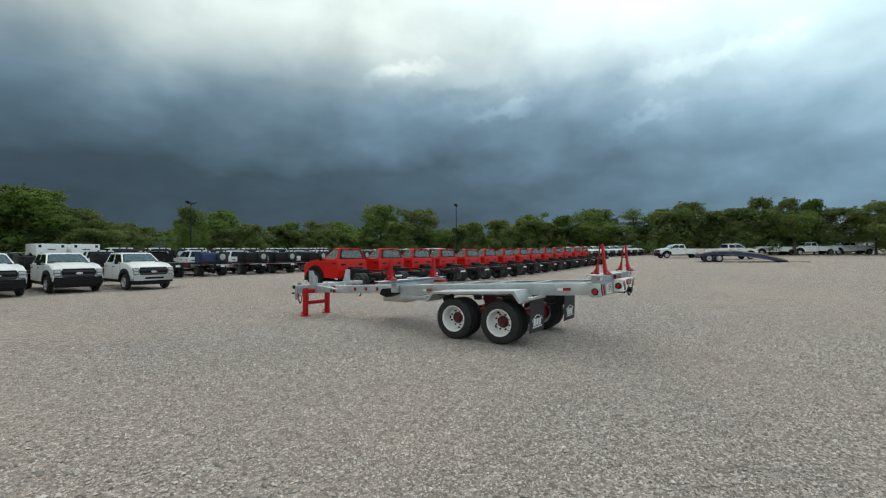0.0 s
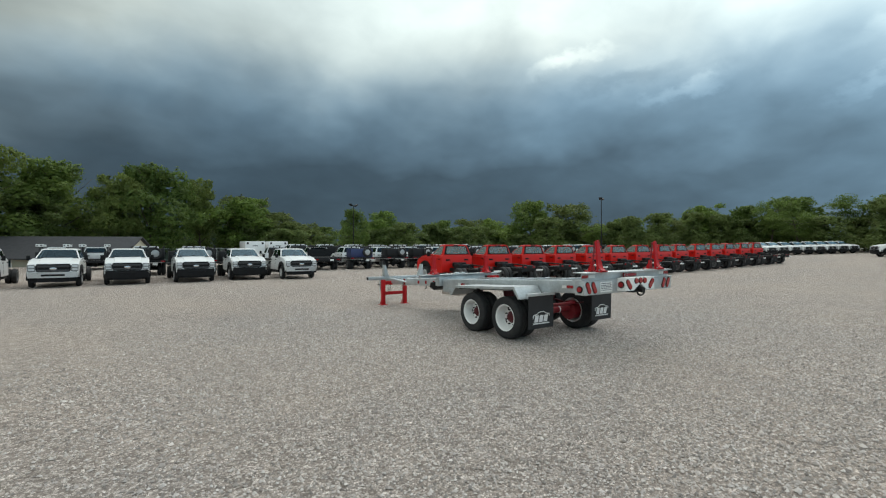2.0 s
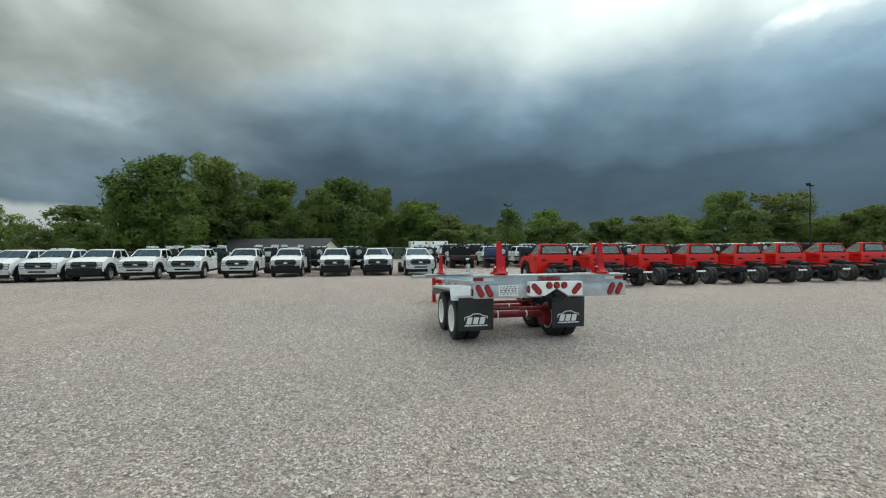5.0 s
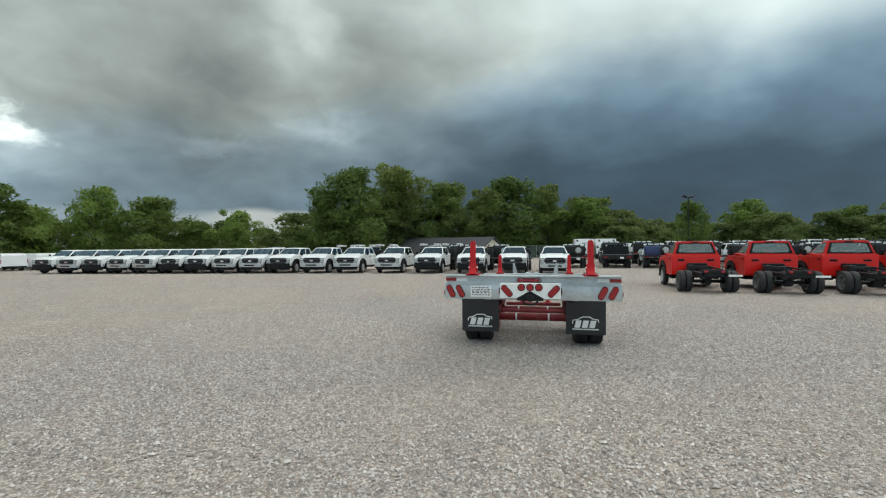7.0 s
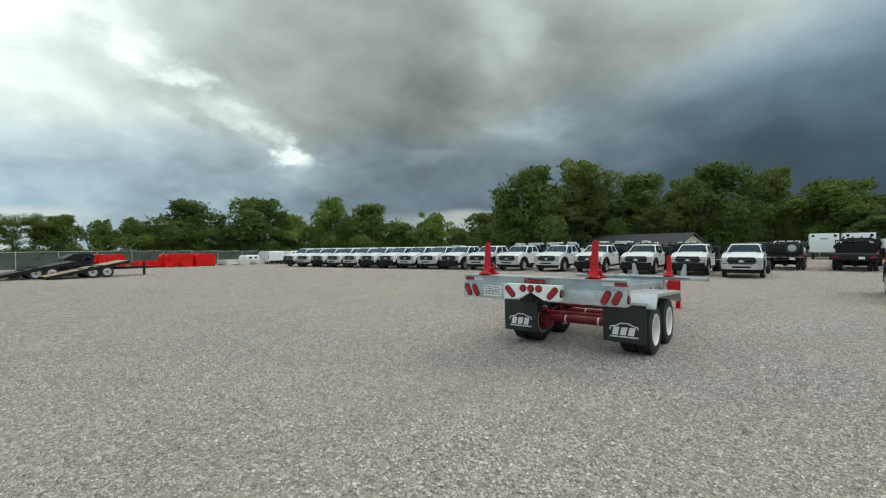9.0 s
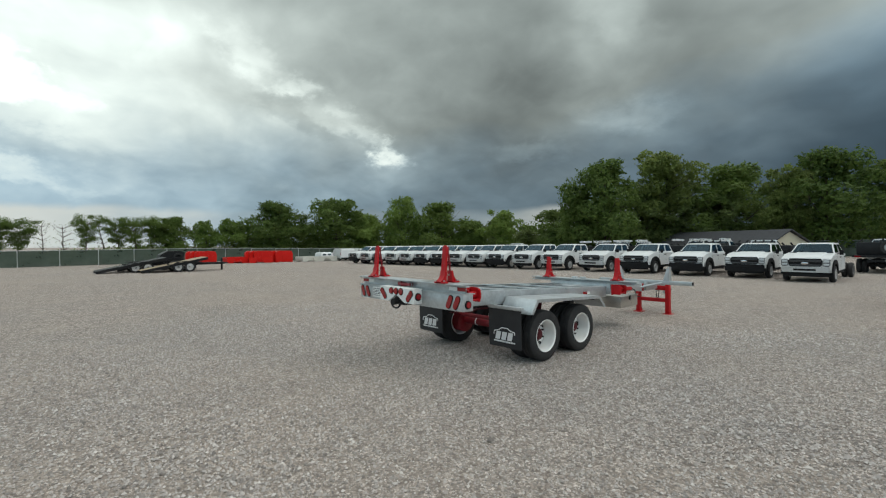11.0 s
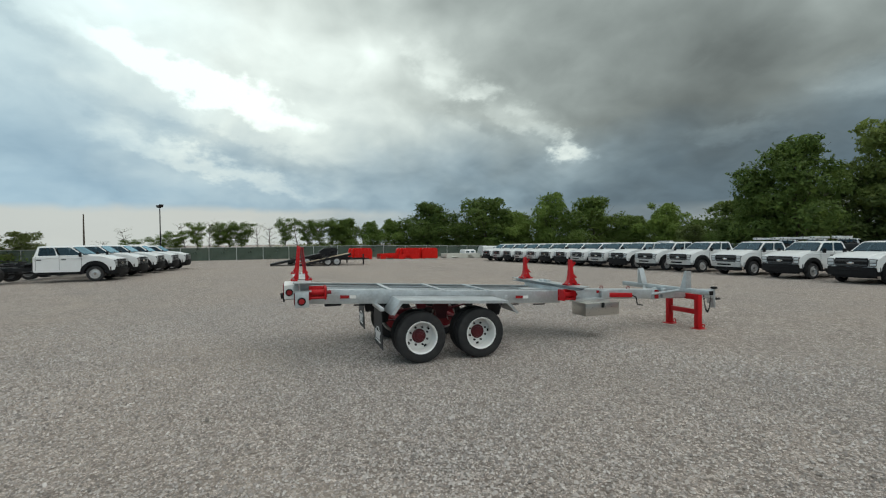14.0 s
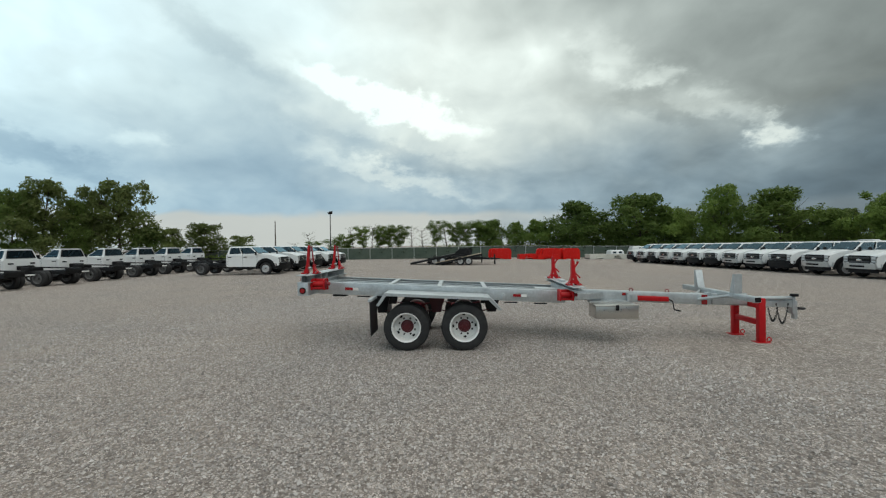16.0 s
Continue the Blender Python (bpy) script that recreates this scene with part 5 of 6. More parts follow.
def zf(y):
    """Height of the frame's centre line, which falls towards the tongue."""
    return 1.097 - 0.051 * y


def sloped(bm):
    bmesh.ops.transform(bm, matrix=SLOPE, verts=bm.verts)
    return bm


def oval(bm, cx, cz, w, h, tilt, y, depth=0.014, seg=7):
    """A stadium-shaped lamp on a plane facing -y."""
    a = radians(tilt)
    pts = []
    for s, base in ((1, 0), (-1, 180)):
        for k in range(seg + 1):
            q = radians(base + 180 * k / seg)
            px, pz = math.cos(q) * w / 2, math.sin(q) * w / 2 + s * (h - w) / 2
            pts.append((cx + px * math.cos(a) - pz * math.sin(a), cz + px * math.sin(a) + pz * math.cos(a)))
    prism(bm, pts, "y", y - depth, y + 0.004)


def disc(bm, c, r, axis, depth, seg=20):
    d = {"x": Vector((1, 0, 0)), "y": Vector((0, 1, 0)), "z": Vector((0, 0, 1))}[axis] * depth
    tube(bm, Vector(c), Vector(c) + d, r, seg, r * 0.9)


def channel(bm, x, y0, y1, h, fl, web, side):
    """A rolled channel along y, web at x, its flanges towards side."""
    box(bm, x - web / 2, x + web / 2, y0, y1, -h / 2, h / 2, 0.004)
    for z in (-h / 2, h / 2 - 0.014):
        box(bm, x + side * web / 2, x + side * fl, y0, y1, z, z + 0.014)


def build_stake(parent, x, y, z0, z1, tall):
    """A red stake on flared feet: the tall kind is a slim flat post with a rod before it, the short one a stout ratchet post."""
    h = z1 - z0
    bm = bmesh.new()
    if tall:
        loft(bm, [[(x - w, y + c - d, z), (x + w, y + c - d, z), (x + w, y + c + d, z), (x - w, y + c + d, z)] for z, w, c, d in ((z0 + 0.02, 0.046, -0.062, 0.020), (z0 + 0.16, 0.044, -0.052, 0.018), (z1 - 0.05, 0.042, -0.026, 0.015), (z1 - 0.015, 0.034, -0.024, 0.013), (z1, 0.02, -0.024, 0.008))])
    else:
        loft(bm, [[(x - w, y + c - d, z), (x + w, y + c - d, z), (x + w, y + c + d, z), (x - w, y + c + d, z)] for z, w, c, d in ((z0 + 0.03, 0.050, 0.0, 0.05), (z0 + 0.16, 0.045, -0.004, 0.040), (z1 - 0.06, 0.040, -0.012, 0.028), (z1, 0.034, -0.012, 0.02))])
    st = part("stake", bm, RED, parent, "red steel stake post" if tall else "short red steel stake post")
    bm = bmesh.new()
    if tall:
        tube(bm, (x, y + 0.075, z0 + 0.03), (x, y + 0.022, z1 - 0.02), 0.014, 8)
        tube(bm, (x, y - 0.045, z1 - 0.035), (x, y + 0.04, z1 - 0.035), 0.013, 8)
        tube(bm, (x, y - 0.06, z0 + 0.27), (x, y + 0.07, z0 + 0.27), 0.010, 6)
    else:
        tube(bm, (x, y + 0.12, z0 + 0.13), (x, y + 0.04, z0 + h * 0.45), 0.014, 8)
        tube(bm, (x, y + 0.02, z0 + h * 0.66), (x, y + 0.075, z0 + h * 0.84), 0.016, 6)
        tube(bm, (x, y + 0.075, z0 + h * 0.84), (x, y + 0.085, z0 + h * 0.90), 0.022, 6)
    part("stake_rod", bm, DARKRED if tall else RED, st)
    # feet: a bolted sole with a curved gusset that sweeps up to the post
    for sy in (-1, 1):
        reach = 0.155 if tall else 0.13
        yy = y + sy * (0.055 if tall else 0.03)
        bm = bmesh.new()
        prism(bm, [(yy, z0), (y + sy * reach, z0), (y + sy * reach, z0 + 0.028), (y + sy * (reach - 0.03), z0 + 0.045), (yy + sy * 0.045, z0 + 0.075), (yy + sy * 0.026, z0 + 0.115), (yy + sy * 0.02, z0 + 0.17), (yy, z0 + 0.17)], "x", x - 0.052, x + 0.052)
        ft = part("stake_foot", bm, RED, st)
        bm = bmesh.new()
        box(bm, x - 0.098, x + 0.098, min(yy, y + sy * reach), max(yy, y + sy * reach), z0 + 0.0005, z0 + 0.022, 0.004)
        part("sole", bm, RED, ft)
        for sx in (-1, 1):
            bm = bmesh.new()
            tube(bm, (x + sx * 0.076, y + sy * (reach - 0.04), z0 + 0.02), (x + sx * 0.076, y + sy * (reach - 0.04), z0 + 0.045), 0.014, 6)
            part("bolt", bm, PLAINSTEEL, ft)
    bm = bmesh.new()
    tube(bm, (x - 0.075, y - 0.02, z0 + 0.11), (x + 0.075, y - 0.02, z0 + 0.11), 0.013, 8)
    part("pin", bm, CHROME, st)
    return st


def build_trailer():
    t = thing("pole_trailer", "galvanized tandem axle pole trailer with red stakes and jack stand", "trailer")
    # main rails
    for s in (-1, 1):
        bm = bmesh.new()
        channel(bm, s * 0.70, 0.1, 4.75, 0.225, 0.09, 0.012, -s)
        bmesh.ops.translate(bm, vec=(0, 0, 0), verts=bm.verts)
        for v in bm.verts:
            if v.co.y > 4.5:
                v.co.x *= 0.93
        part("side_rail", sloped(bm), GALV, t)
        bm = bmesh.new()
        channel(bm, s * 0.22, 0.1, 4.75, 0.2, 0.06, 0.012, -s)
        part("inner_rail", sloped(bm), GALV, t)
    for y in (1.5, 2.42, 3.28):
        bm = bmesh.new()
        box(bm, -0.69, 0.69, y - 0.04, y + 0.04, 0.085, 0.119, 0.004)
        part("cross_strap", sloped(bm), GALV, t)
    for y in (1.2, 2.0, 2.8, 3.6):
        bm = bmesh.new()
        box(bm, -0.685, 0.685, y - 0.035, y + 0.035, -0.1, 0.02, 0.004)
        part("crossmember", sloped(bm), GALV, t)
    # rails angled in from the side rails to the tongue
    for s in (-1, 1):
        bm = bmesh.new()
        prism(bm, [(s * 0.66, 4.72), (s * 0.66, 4.66), (s * 0.14, 5.45), (s * 0.14, 5.6)], "z", -0.055, 0.055)
        part("gusset_rail", sloped(bm), GALV, t)
    # telescoping tongue
    bm = bmesh.new()
    box(bm, -0.125, 0.125, 4.3, 7.62, -0.10, 0.10, 0.012)
    ton = part("tongue", sloped(bm), GALV, t)
    bm = bmesh.new()
    box(bm, -0.132, 0.132, 7.42, 7.62, -0.107, 0.107, 0.006)
    part("tongue_collar", sloped(bm), GALV, ton)
    for sx in (-1, 1):
        bm = bmesh.new()
        box(bm, sx * 0.133, sx * 0.137, 7.50, 7.61, -0.095, 0.095)
        part("reflector", sloped(bm), LENS, ton, "red reflector at the tongue end")
    bm = bmesh.new()
    box(bm, -0.085, 0.085, 7.6, 9.25, -0.095, 0.045, 0.01)
    part("drawbar", sloped(bm), GALV, t)
    for y in (5.95, 6.35, 6.75):
        bm = bmesh.new()
        box(bm, -0.131, -0.124, y - 0.045, y + 0.045, -0.045, 0.045, 0.0)
        part("reflector", sloped(bm), LENS, ton)
    bm = bmesh.new()
    box(bm, 0.124, 0.131, 5.98, 6.06, 0.02, 0.075, 0.0)
    part("reflector", sloped(bm), LENS, ton)
    bm = bmesh.new()
    box(bm, 0.13, 0.19, 6.25, 6.86, -0.065, 0.03, 0.015)
    part("lock_bar", sloped(bm), RED, ton, "red locking bar on the tongue")
    bm = bmesh.new()
    box(bm, 0.12, 0.21, 6.05, 6.25, -0.10, 0.08, 0.01)
    part("bracket", sloped(bm), GALV, ton)
    bm = bmesh.new()
    tube(bm, (0.17, 6.86, zf(6.86) - 0.02), (0.24, 6.9, zf(6.9) - 0.05), 0.013, 8)
    tube(bm, (0.24, 6.9, zf(6.9) - 0.05), (0.26, 6.92, 0.54), 0.012, 8)
    tube(bm, (0.26, 6.92, 0.54), (0.3, 7.02, 0.52), 0.014, 8)
    part("crank_handle", bm, CHASSIS, ton)
    for y in (6.9, 6.2):
        bm = bmesh.new()
        bend(bm, [(0.0, y + 0.035 * math.cos(a), zf(y) + 0.125 + 0.035 * math.sin(a)) for a in [2 * math.pi * q / 14 for q in range(14)]], 0.009, 6, True, (1, 0, 0))
        part("tie_ring", bm, DARKRED, ton)
    # rear beam: lamp panel below, bolster above
    bm = bmesh.new()
    box(bm, -1.295, 1.295, -0.03, 0.16, 1.0, 1.222, 0.006)
    low = part("lamp_panel", bm, GALV, t)
    bm = bmesh.new()
    box(bm, -1.285, 1.285, 0.03, 0.045, 1.2225, 1.345)
    box(bm, -1.295, 1.295, -0.055, 0.20, 1.345, 1.362, 0.004)
    box(bm, -1.295, 1.295, -0.05, 0.20, 1.2225, 1.236)
    for x in (-1.05, -0.62, -0.3, 0.3, 0.62, 1.05):
        box(bm, x - 0.006, x + 0.006, 0.046, 0.19, 1.237, 1.344)
    bol = part("rear_bolster", bm, GALV, t)
    for x, tilt in ((-1.20, -27), (-1.055, -27), (1.03, 27), (1.175, 27)):
        bm = bmesh.new()
        oval(bm, x, 1.115, 0.076, 0.192, -tilt, -0.03)
        part("tail_lamp", bm, LENS, low, "oval red tail lamp")
        bm = bmesh.new()
        oval(bm, x, 1.115, 0.094, 0.212, -tilt, -0.03, 0.006)
        part("lamp_gasket", bm, BLACKP, low)
    for s in (-1, 1):
        bm = bmesh.new()
        disc(bm, (s * 1.295, 0.06, 1.09), 0.044, "x", s * 0.022)
        part("side_marker", bm, LENS, low, "round red side marker lamp")
        bm = bmesh.new()
        disc(bm, (s * 1.295, 0.06, 1.09), 0.06, "x", s * 0.014)
        part("lamp_gasket", bm, BLACKP, low)
        bm = bmesh.new()
        box(bm, s * 1.13, s * 1.29, 0.024, 0.03, 1.268, 1.318)
        part("reflector", bm, LENS, bol, "red reflective tape")
        bm = bmesh.new()
        box(bm, s * 0.96, s * 1.12, 0.024, 0.03, 1.268, 1.318)
        part("reflector", bm, SIGNW, bol, "white reflective tape")
    # information plate with unreadable print
    bm = bmesh.new()
    box(bm, -0.895, -0.58, -0.037, -0.028, 1.035, 1.20, 0.0)
    plate = part("plate", bm, SIGNW, low, "white printed plate")
    pr = random.Random(3)
    for k, z in enumerate((1.175, 1.145, 1.12, 1.095, 1.065)):
        bm = bmesh.new()
        x = -0.875
        while x < -0.62:
            w = pr.uniform(0.02, 0.06)
            box(bm, x, min(x + w, -0.6), -0.0395, -0.0365, z - 0.007, z + 0.007)
            x += w + 0.015
        part("printed_bars", bm, GREYINK, plate)
    # central lamp box with the pintle notch
    bm = bmesh.new()
    prism(bm, [(-0.435, 1.04), (-0.20, 1.04), (0.0, 1.15), (0.20, 1.04), (0.435, 1.04), (0.435, 1.255), (-0.435, 1.255)], "y", -0.19, -0.175)
    for s in (-1, 1):
        box(bm, s * 0.42, s * 0.435, -0.175, -0.035, 1.04, 1.255)
    box(bm, -0.42, 0.42, -0.175, -0.035, 1.243, 1.255)
    cen = part("bumper_lamp_box", bm, SIGNW, t, "white painted bumper box with red lamps")
    for x in (-0.125, 0.0, 0.125):
        bm = bmesh.new()
        disc(bm, (x, -0.19, 1.20), 0.048, "y", -0.02)
        part("marker_lamp", bm, LENS, cen, "round red marker lamp")
        bm = bmesh.new()
        disc(bm, (x, -0.19, 1.20), 0.056, "y", -0.01)
        part("lamp_gasket", bm, BLACKP, cen)
    for x, tilt in ((-0.335, 42), (0.335, -42)):
        bm = bmesh.new()
        oval(bm, x, 1.145, 0.076, 0.192, tilt, -0.19)
        part("tail_lamp", bm, LENS, cen, "oval red tail lamp")
        bm = bmesh.new()
        oval(bm, x, 1.145, 0.094, 0.212, tilt, -0.19, 0.006)
        part("lamp_gasket", bm, BLACKP, cen)
    for s in (-1, 1):
        bm = bmesh.new()
        disc(bm, (s * 0.435, -0.11, 1.14), 0.044, "x", s * 0.022)
        part("side_marker", bm, LENS, cen, "round red side marker lamp")
        bm = bmesh.new()
        disc(bm, (s * 0.435, -0.11, 1.14), 0.06, "x", s * 0.014)
        part("lamp_gasket", bm, BLACKP, cen)
    bm = bmesh.new()
    prism(bm, [(-0.19, 1.0), (0.19, 1.0), (0.19, 1.03), (0.0, 1.135), (-0.19, 1.03)], "y", -0.165, -0.04)
    tube(bm, (0, -0.25, 1.045), (0, -0.10, 1.06), 0.05, 12)
    part("pintle_hook", bm, CHASSIS, t)
    bm = bmesh.new()
    bend(bm, [(0.11 * math.cos(a), -0.2, 1.02 + 0.07 * math.sin(a)) for a in [math.pi + math.pi * q / 12 for q in range(13)]], 0.014, 8, False, (0, 1, 0))
    part("tow_loop", bm, CHASSIS, t)
    bm = bmesh.new()
    tube(bm, (-0.13, 0.0, 1.29), (0.13, 0.0, 1.29), 0.03, 10)
    box(bm, -0.2, -0.12, -0.02, 0.022, 1.25, 1.33, 0.01)
    part("spool", bm, DARKRED, bol)
    for x in (-0.16, 0.12):
        bm = bmesh.new()
        bend(bm, [(x + 0.04 * math.cos(a), -0.02, 1.29 + 0.04 * math.sin(a)) for a in [2 * math.pi * q / 14 for q in range(14)]], 0.008, 6, True, (0, 1, 0))
        part("tow_ring", bm, PLAINSTEEL, bol)
    bm = bmesh.new()
    box(bm, 0.42, 0.75, -0.02, 0.14, 1.362, 1.374, 0.002)
    part("step_plate", bm, ALU, bol)
    for x in (-0.866, 0.866):
        build_stake(t, x, 0.07, 1.362, 1.885, True)
    # front bolster
    bm = bmesh.new()
    box(bm, -1.27, 1.27, 4.845, 4.86, 1.033, 1.075)
    box(bm, -1.28, 1.28, 4.74, 4.97, 1.075, 1.092, 0.004)
    box(bm, -1.28, 1.28, 4.75, 4.96, 1.018, 1.033)
    box(bm, -0.75, 0.75, 4.77, 4.94, 0.80, 1.0175, 0.005)
    fb = part("front_bolster", bm, GALV, t)
    for x in (-0.86, 0.86):
        build_stake(t, x, 4.86, 1.092, 1.565, False)
    for x in (-0.15, 0.05):
        bm = bmesh.new()
        box(bm, x - 0.06, x + 0.06, 4.80, 4.9, 1.092, 1.13, 0.01)
        part("clamp_plate", bm, GALV, fb)
    # red chain winches on the right-hand side
    for y, x in ((0.30, 1.13), (4.70, 1.02)):
        z = 1.19 if y < 1 else 0.93
        bm = bmesh.new()
        tube(bm, (x - 0.03, y - 0.12, z), (x - 0.03, y + 0.12, z), 0.045, 14)
        w = part("winch", bm, RED, t, "red chain winch")
        for yy in (y - 0.12, y + 0.10):
            bm = bmesh.new()
            prism(bm, [(x - 0.13, z - 0.10), (x + 0.05, z - 0.10), (x + 0.075, z - 0.02), (x + 0.06, z + 0.07), (x + 0.0, z + 0.10), (x - 0.13, z + 0.10)], "y", yy - 0.012, yy + 0.012)
            part("winch_cheek", bm, RED, w)
        bm = bmesh.new()
        lathe(bm, [(y + 0.112, 0.0001), (y + 0.112, 0.07), (y + 0.13, 0.07), (y + 0.13, 0.03), (y + 0.19, 0.03), (y + 0.19, 0.0001)], "y", 12, close=False)
        bmesh.ops.translate(bm, vec=(x - 0.03, 0, z), verts=bm.verts)
        part("winch_ratchet", bm, DARKRED, w)
        bm = bmesh.new()
        box(bm, x - 0.142, x - 0.118, y - 0.14, y + 0.13, z - 0.11, z + 0.09, 0.004)
        part("winch_base", bm, RED, w)
        bm = bmesh.new()
        tube(bm, (x + 0.035, y - 0.11, z - 0.07), (x + 0.035, y + 0.10, z - 0.07), 0.014, 8)
        part("winch_tie", bm, RED, w)
    # side reflectors on the rails
    for s in (-1, 1):
        for y in (0.72, 3.85):
            bm = bmesh.new()
            box(bm, s * 0.7065, s * 0.711, y - 0.06, y + 0.085, -0.026, 0.026)
            part("reflector", sloped(bm), LENS, t, "red and white reflective tape")
            bm = bmesh.new()
            box(bm, s * 0.7065, s * 0.711, y + 0.09, y + 0.19, -0.026, 0.026)
            part("reflector", sloped(bm), SIGNW, t, "white reflective tape")
    # fenders
    for s in (-1, 1):
        bm = bmesh.new()
        prof = [(1.355, -0.205), (1.50, 0.015), (3.32, 0.012), (3.52, -0.19)]
        inner = [(y, z - 0.012) for y, z in prof]
        prism(bm, prof + inner[::-1], "x", s * 0.715, s * 1.33)
        lip = [(1.355, -0.205), (1.50, 0.015), (3.32, 0.012), (3.52, -0.19), (3.47, -0.205), (3.30, -0.035), (1.53, -0.033), (1.405, -0.215)]
        prism(bm, lip, "x", s * 1.33, s * 1.342)
        fd = part("fender", sloped(bm), GALV, t)
        for y in (1.62, 3.22):
            bm = bmesh.new()
            box(bm, s * 0.74, s * 1.28, y - 0.02, y + 0.02, -0.06, -0.0005)
            box(bm, s * 0.74, s * 0.80, y - 0.03, y + 0.03, -0.16, -0.06)
            part("fender_brace", sloped(bm), CHASSIS, fd)
        # mud flap on a galvanized hanger
        bm = bmesh.new()
        box(bm, s * 0.56, s * 1.27, 1.20, 1.26, 0.875, 0.925, 0.004)
        part("flap_hanger", bm, GALV, t)
        bm = bmesh.new()
        w = 0.33
        loft(bm, [[(s * 0.91 - w, 1.222 + o, z), (s * 0.91 + w, 1.222 + o, z), (s * 0.91 + w, 1.234 + o, z), (s * 0.91 - w, 1.234 + o, z)] for z, o in ((0.27, 0.012), (0.45, 0.004), (0.65, 0.0), (0.89, 0.0))])
        fl = part("mud_flap", bm, FLAP, t)
        flap_mark(fl, s * 0.91)
    # axles, hangers, springs
    for y in (1.86, 2.88):
        bm = bmesh.new()
        tube(bm, (-0.9, y, 0.455), (0.9, y, 0.455), 0.068, 14)
        for s in (-1, 1):
            tube(bm, (s * 0.62, y, 0.42), (s * 0.80, y, 0.42), 0.2, 18)
        ax = part("axle", bm, DARKRED, t, "red painted axle with brake drums")
        for x in (-0.3, 0.3):
            bm = bmesh.new()
            tube(bm, (x - 0.015, y, 0.455), (x + 0.015, y, 0.455), 0.072, 14)
            part("axle_band", bm, SIGNW, ax)
        bm = bmesh.new()
        tube(bm, (-0.55, y - 0.22, 0.60), (0.55, y - 0.22, 0.60), 0.035, 10)
        part("camshaft", bm, DARKRED, ax)
    for s in (-1, 1):
        for y in (1.35, 2.37, 3.39):
            bm = bmesh.new()
            prism(bm, [(y - 0.14, zf(y) - 0.11), (y + 0.14, zf(y) - 0.11), (y + 0.08, 0.60), (y - 0.08, 0.60)], "x", s * 0.60, s * 0.68)
            part("spring_hanger", bm, HUBRED if y == 2.37 else CHASSIS, t)
        for y in (1.86, 2.88):
            bm = bmesh.new()
            for k in range(5):
                hl = 0.46 - 0.07 * k
                prism(bm, [(y - hl, 0.60 + 0.035 - 0.016 * k), (y, 0.565 - 0.016 * k), (y + hl, 0.60 + 0.035 - 0.016 * k), (y + hl, 0.613 + 0.035 - 0.016 * k), (y, 0.578 - 0.016 * k), (y - hl, 0.613 + 0.035 - 0.016 * k)], "x", s * 0.60, s * 0.68)
            part("leaf_spring", bm, HUBRED, t)
    # wheels
    bm = bmesh.new()
    lathe(bm, [(-0.09, 0.122), (-0.066, 0.118), (-0.056, 0.092), (-0.022, 0.082), (-0.016, 0.05), (0.0, 0.046), (0.004, 0.0001)], "x", 20, close=False)
    for k in range(8):
        a = 2 * math.pi * k / 8
        tube(bm, (-0.022, 0.063 * math.cos(a), 0.063 * math.sin(a)), (-0.01, 0.063 * math.cos(a), 0.063 * math.sin(a)), 0.008, 6)
    hub_mesh = mesh_of("hub", bm, HUBRED)
    bm = bmesh.new()
    tube(bm, (0, 0, 0), (0.045, 0, 0), 0.017, 6)
    nut_mesh = mesh_of("lug_nut", bm, CHASSIS)
    bm = bmesh.new()
    box(bm, 0.0, 0.012, -0.026, 0.026, -0.017, 0.017, 0.005)
    slot_mesh = mesh_of("hand_hole", bm, BLACKP)
    for s in (-1, 1):
        for y in (1.86, 2.88):
            for x, dish in ((1.125, True), (0.86, False)):
                w = wheel(t, s * x, y, 0.413, s if dish else -s, RIM_WHITE_DISH, TYRE_MESH)
                w.matrix_basis = w.matrix_basis @ Matrix.Diagonal((1.0, 0.975, 0.975, 1.0))
                if dish:
                    h = new("hub", hub_mesh)
                    h.parent = w
                    h.matrix_basis = pose(0.0, 0, 0)
                    for k in range(8):
                        a = 2 * math.pi * (k + 0.5) / 8
                        n = new("lug_nut", nut_mesh)
                        n.parent = w
                        n.matrix_basis = pose(-0.09, 0.152 * math.cos(a), 0.152 * math.sin(a))
                    for k in range(4):
                        a = 0.3 + math.pi / 2 * k + y
                        n = new("hand_hole", slot_mesh)
                        n.parent = w
                        n.matrix_basis = Matrix.Translation((-0.097, 0.203 * math.cos(a), 0.203 * math.sin(a))) @ Matrix.Rotation(a + math.pi / 2, 4, "X")
    # aluminium tool box slung under the frame
    bm = bmesh.new()
    box(bm, 0.25, 0.70, 5.30, 6.08, 0.445, 0.675, 0.008)
    tb = part("tool_box", bm, ALU, t, "plain aluminium tool box")
    bm = bmesh.new()
    box(bm, 0.24, 0.712, 5.29, 6.09, 0.676, 0.70, 0.006)
    part("lid", bm, ALU, tb)
    bm = bmesh.new()
    box(bm, 0.70, 0.725, 5.66, 5.72, 0.60, 0.70, 0.008)
    part("latch", bm, CHASSIS, tb)
    bm = bmesh.new()
    box(bm, 0.05, 0.26, 5.32, 6.06, 0.69, 0.72)
    box(bm, 0.10, 0.14, 5.35, 6.0, 0.68, zf(5.6) - 0.08)
    part("bracket", bm, GALV, tb)
    # black hose pouch and grey tray on the other side
    bm = bmesh.new()
    prism(bm, [(4.95, 0.88), (5.35, 0.86), (5.42, 0.72), (5.2, 0.66), (4.98, 0.74)], "x", -0.62, -0.36)
    part("hose_pouch", bm, BLACKP, t)
    bm = bmesh.new()
    box(bm, -0.70, -0.35, 3.95, 4.7, 0.66, 0.76, 0.02)
    part("tray", bm, GALV, t)
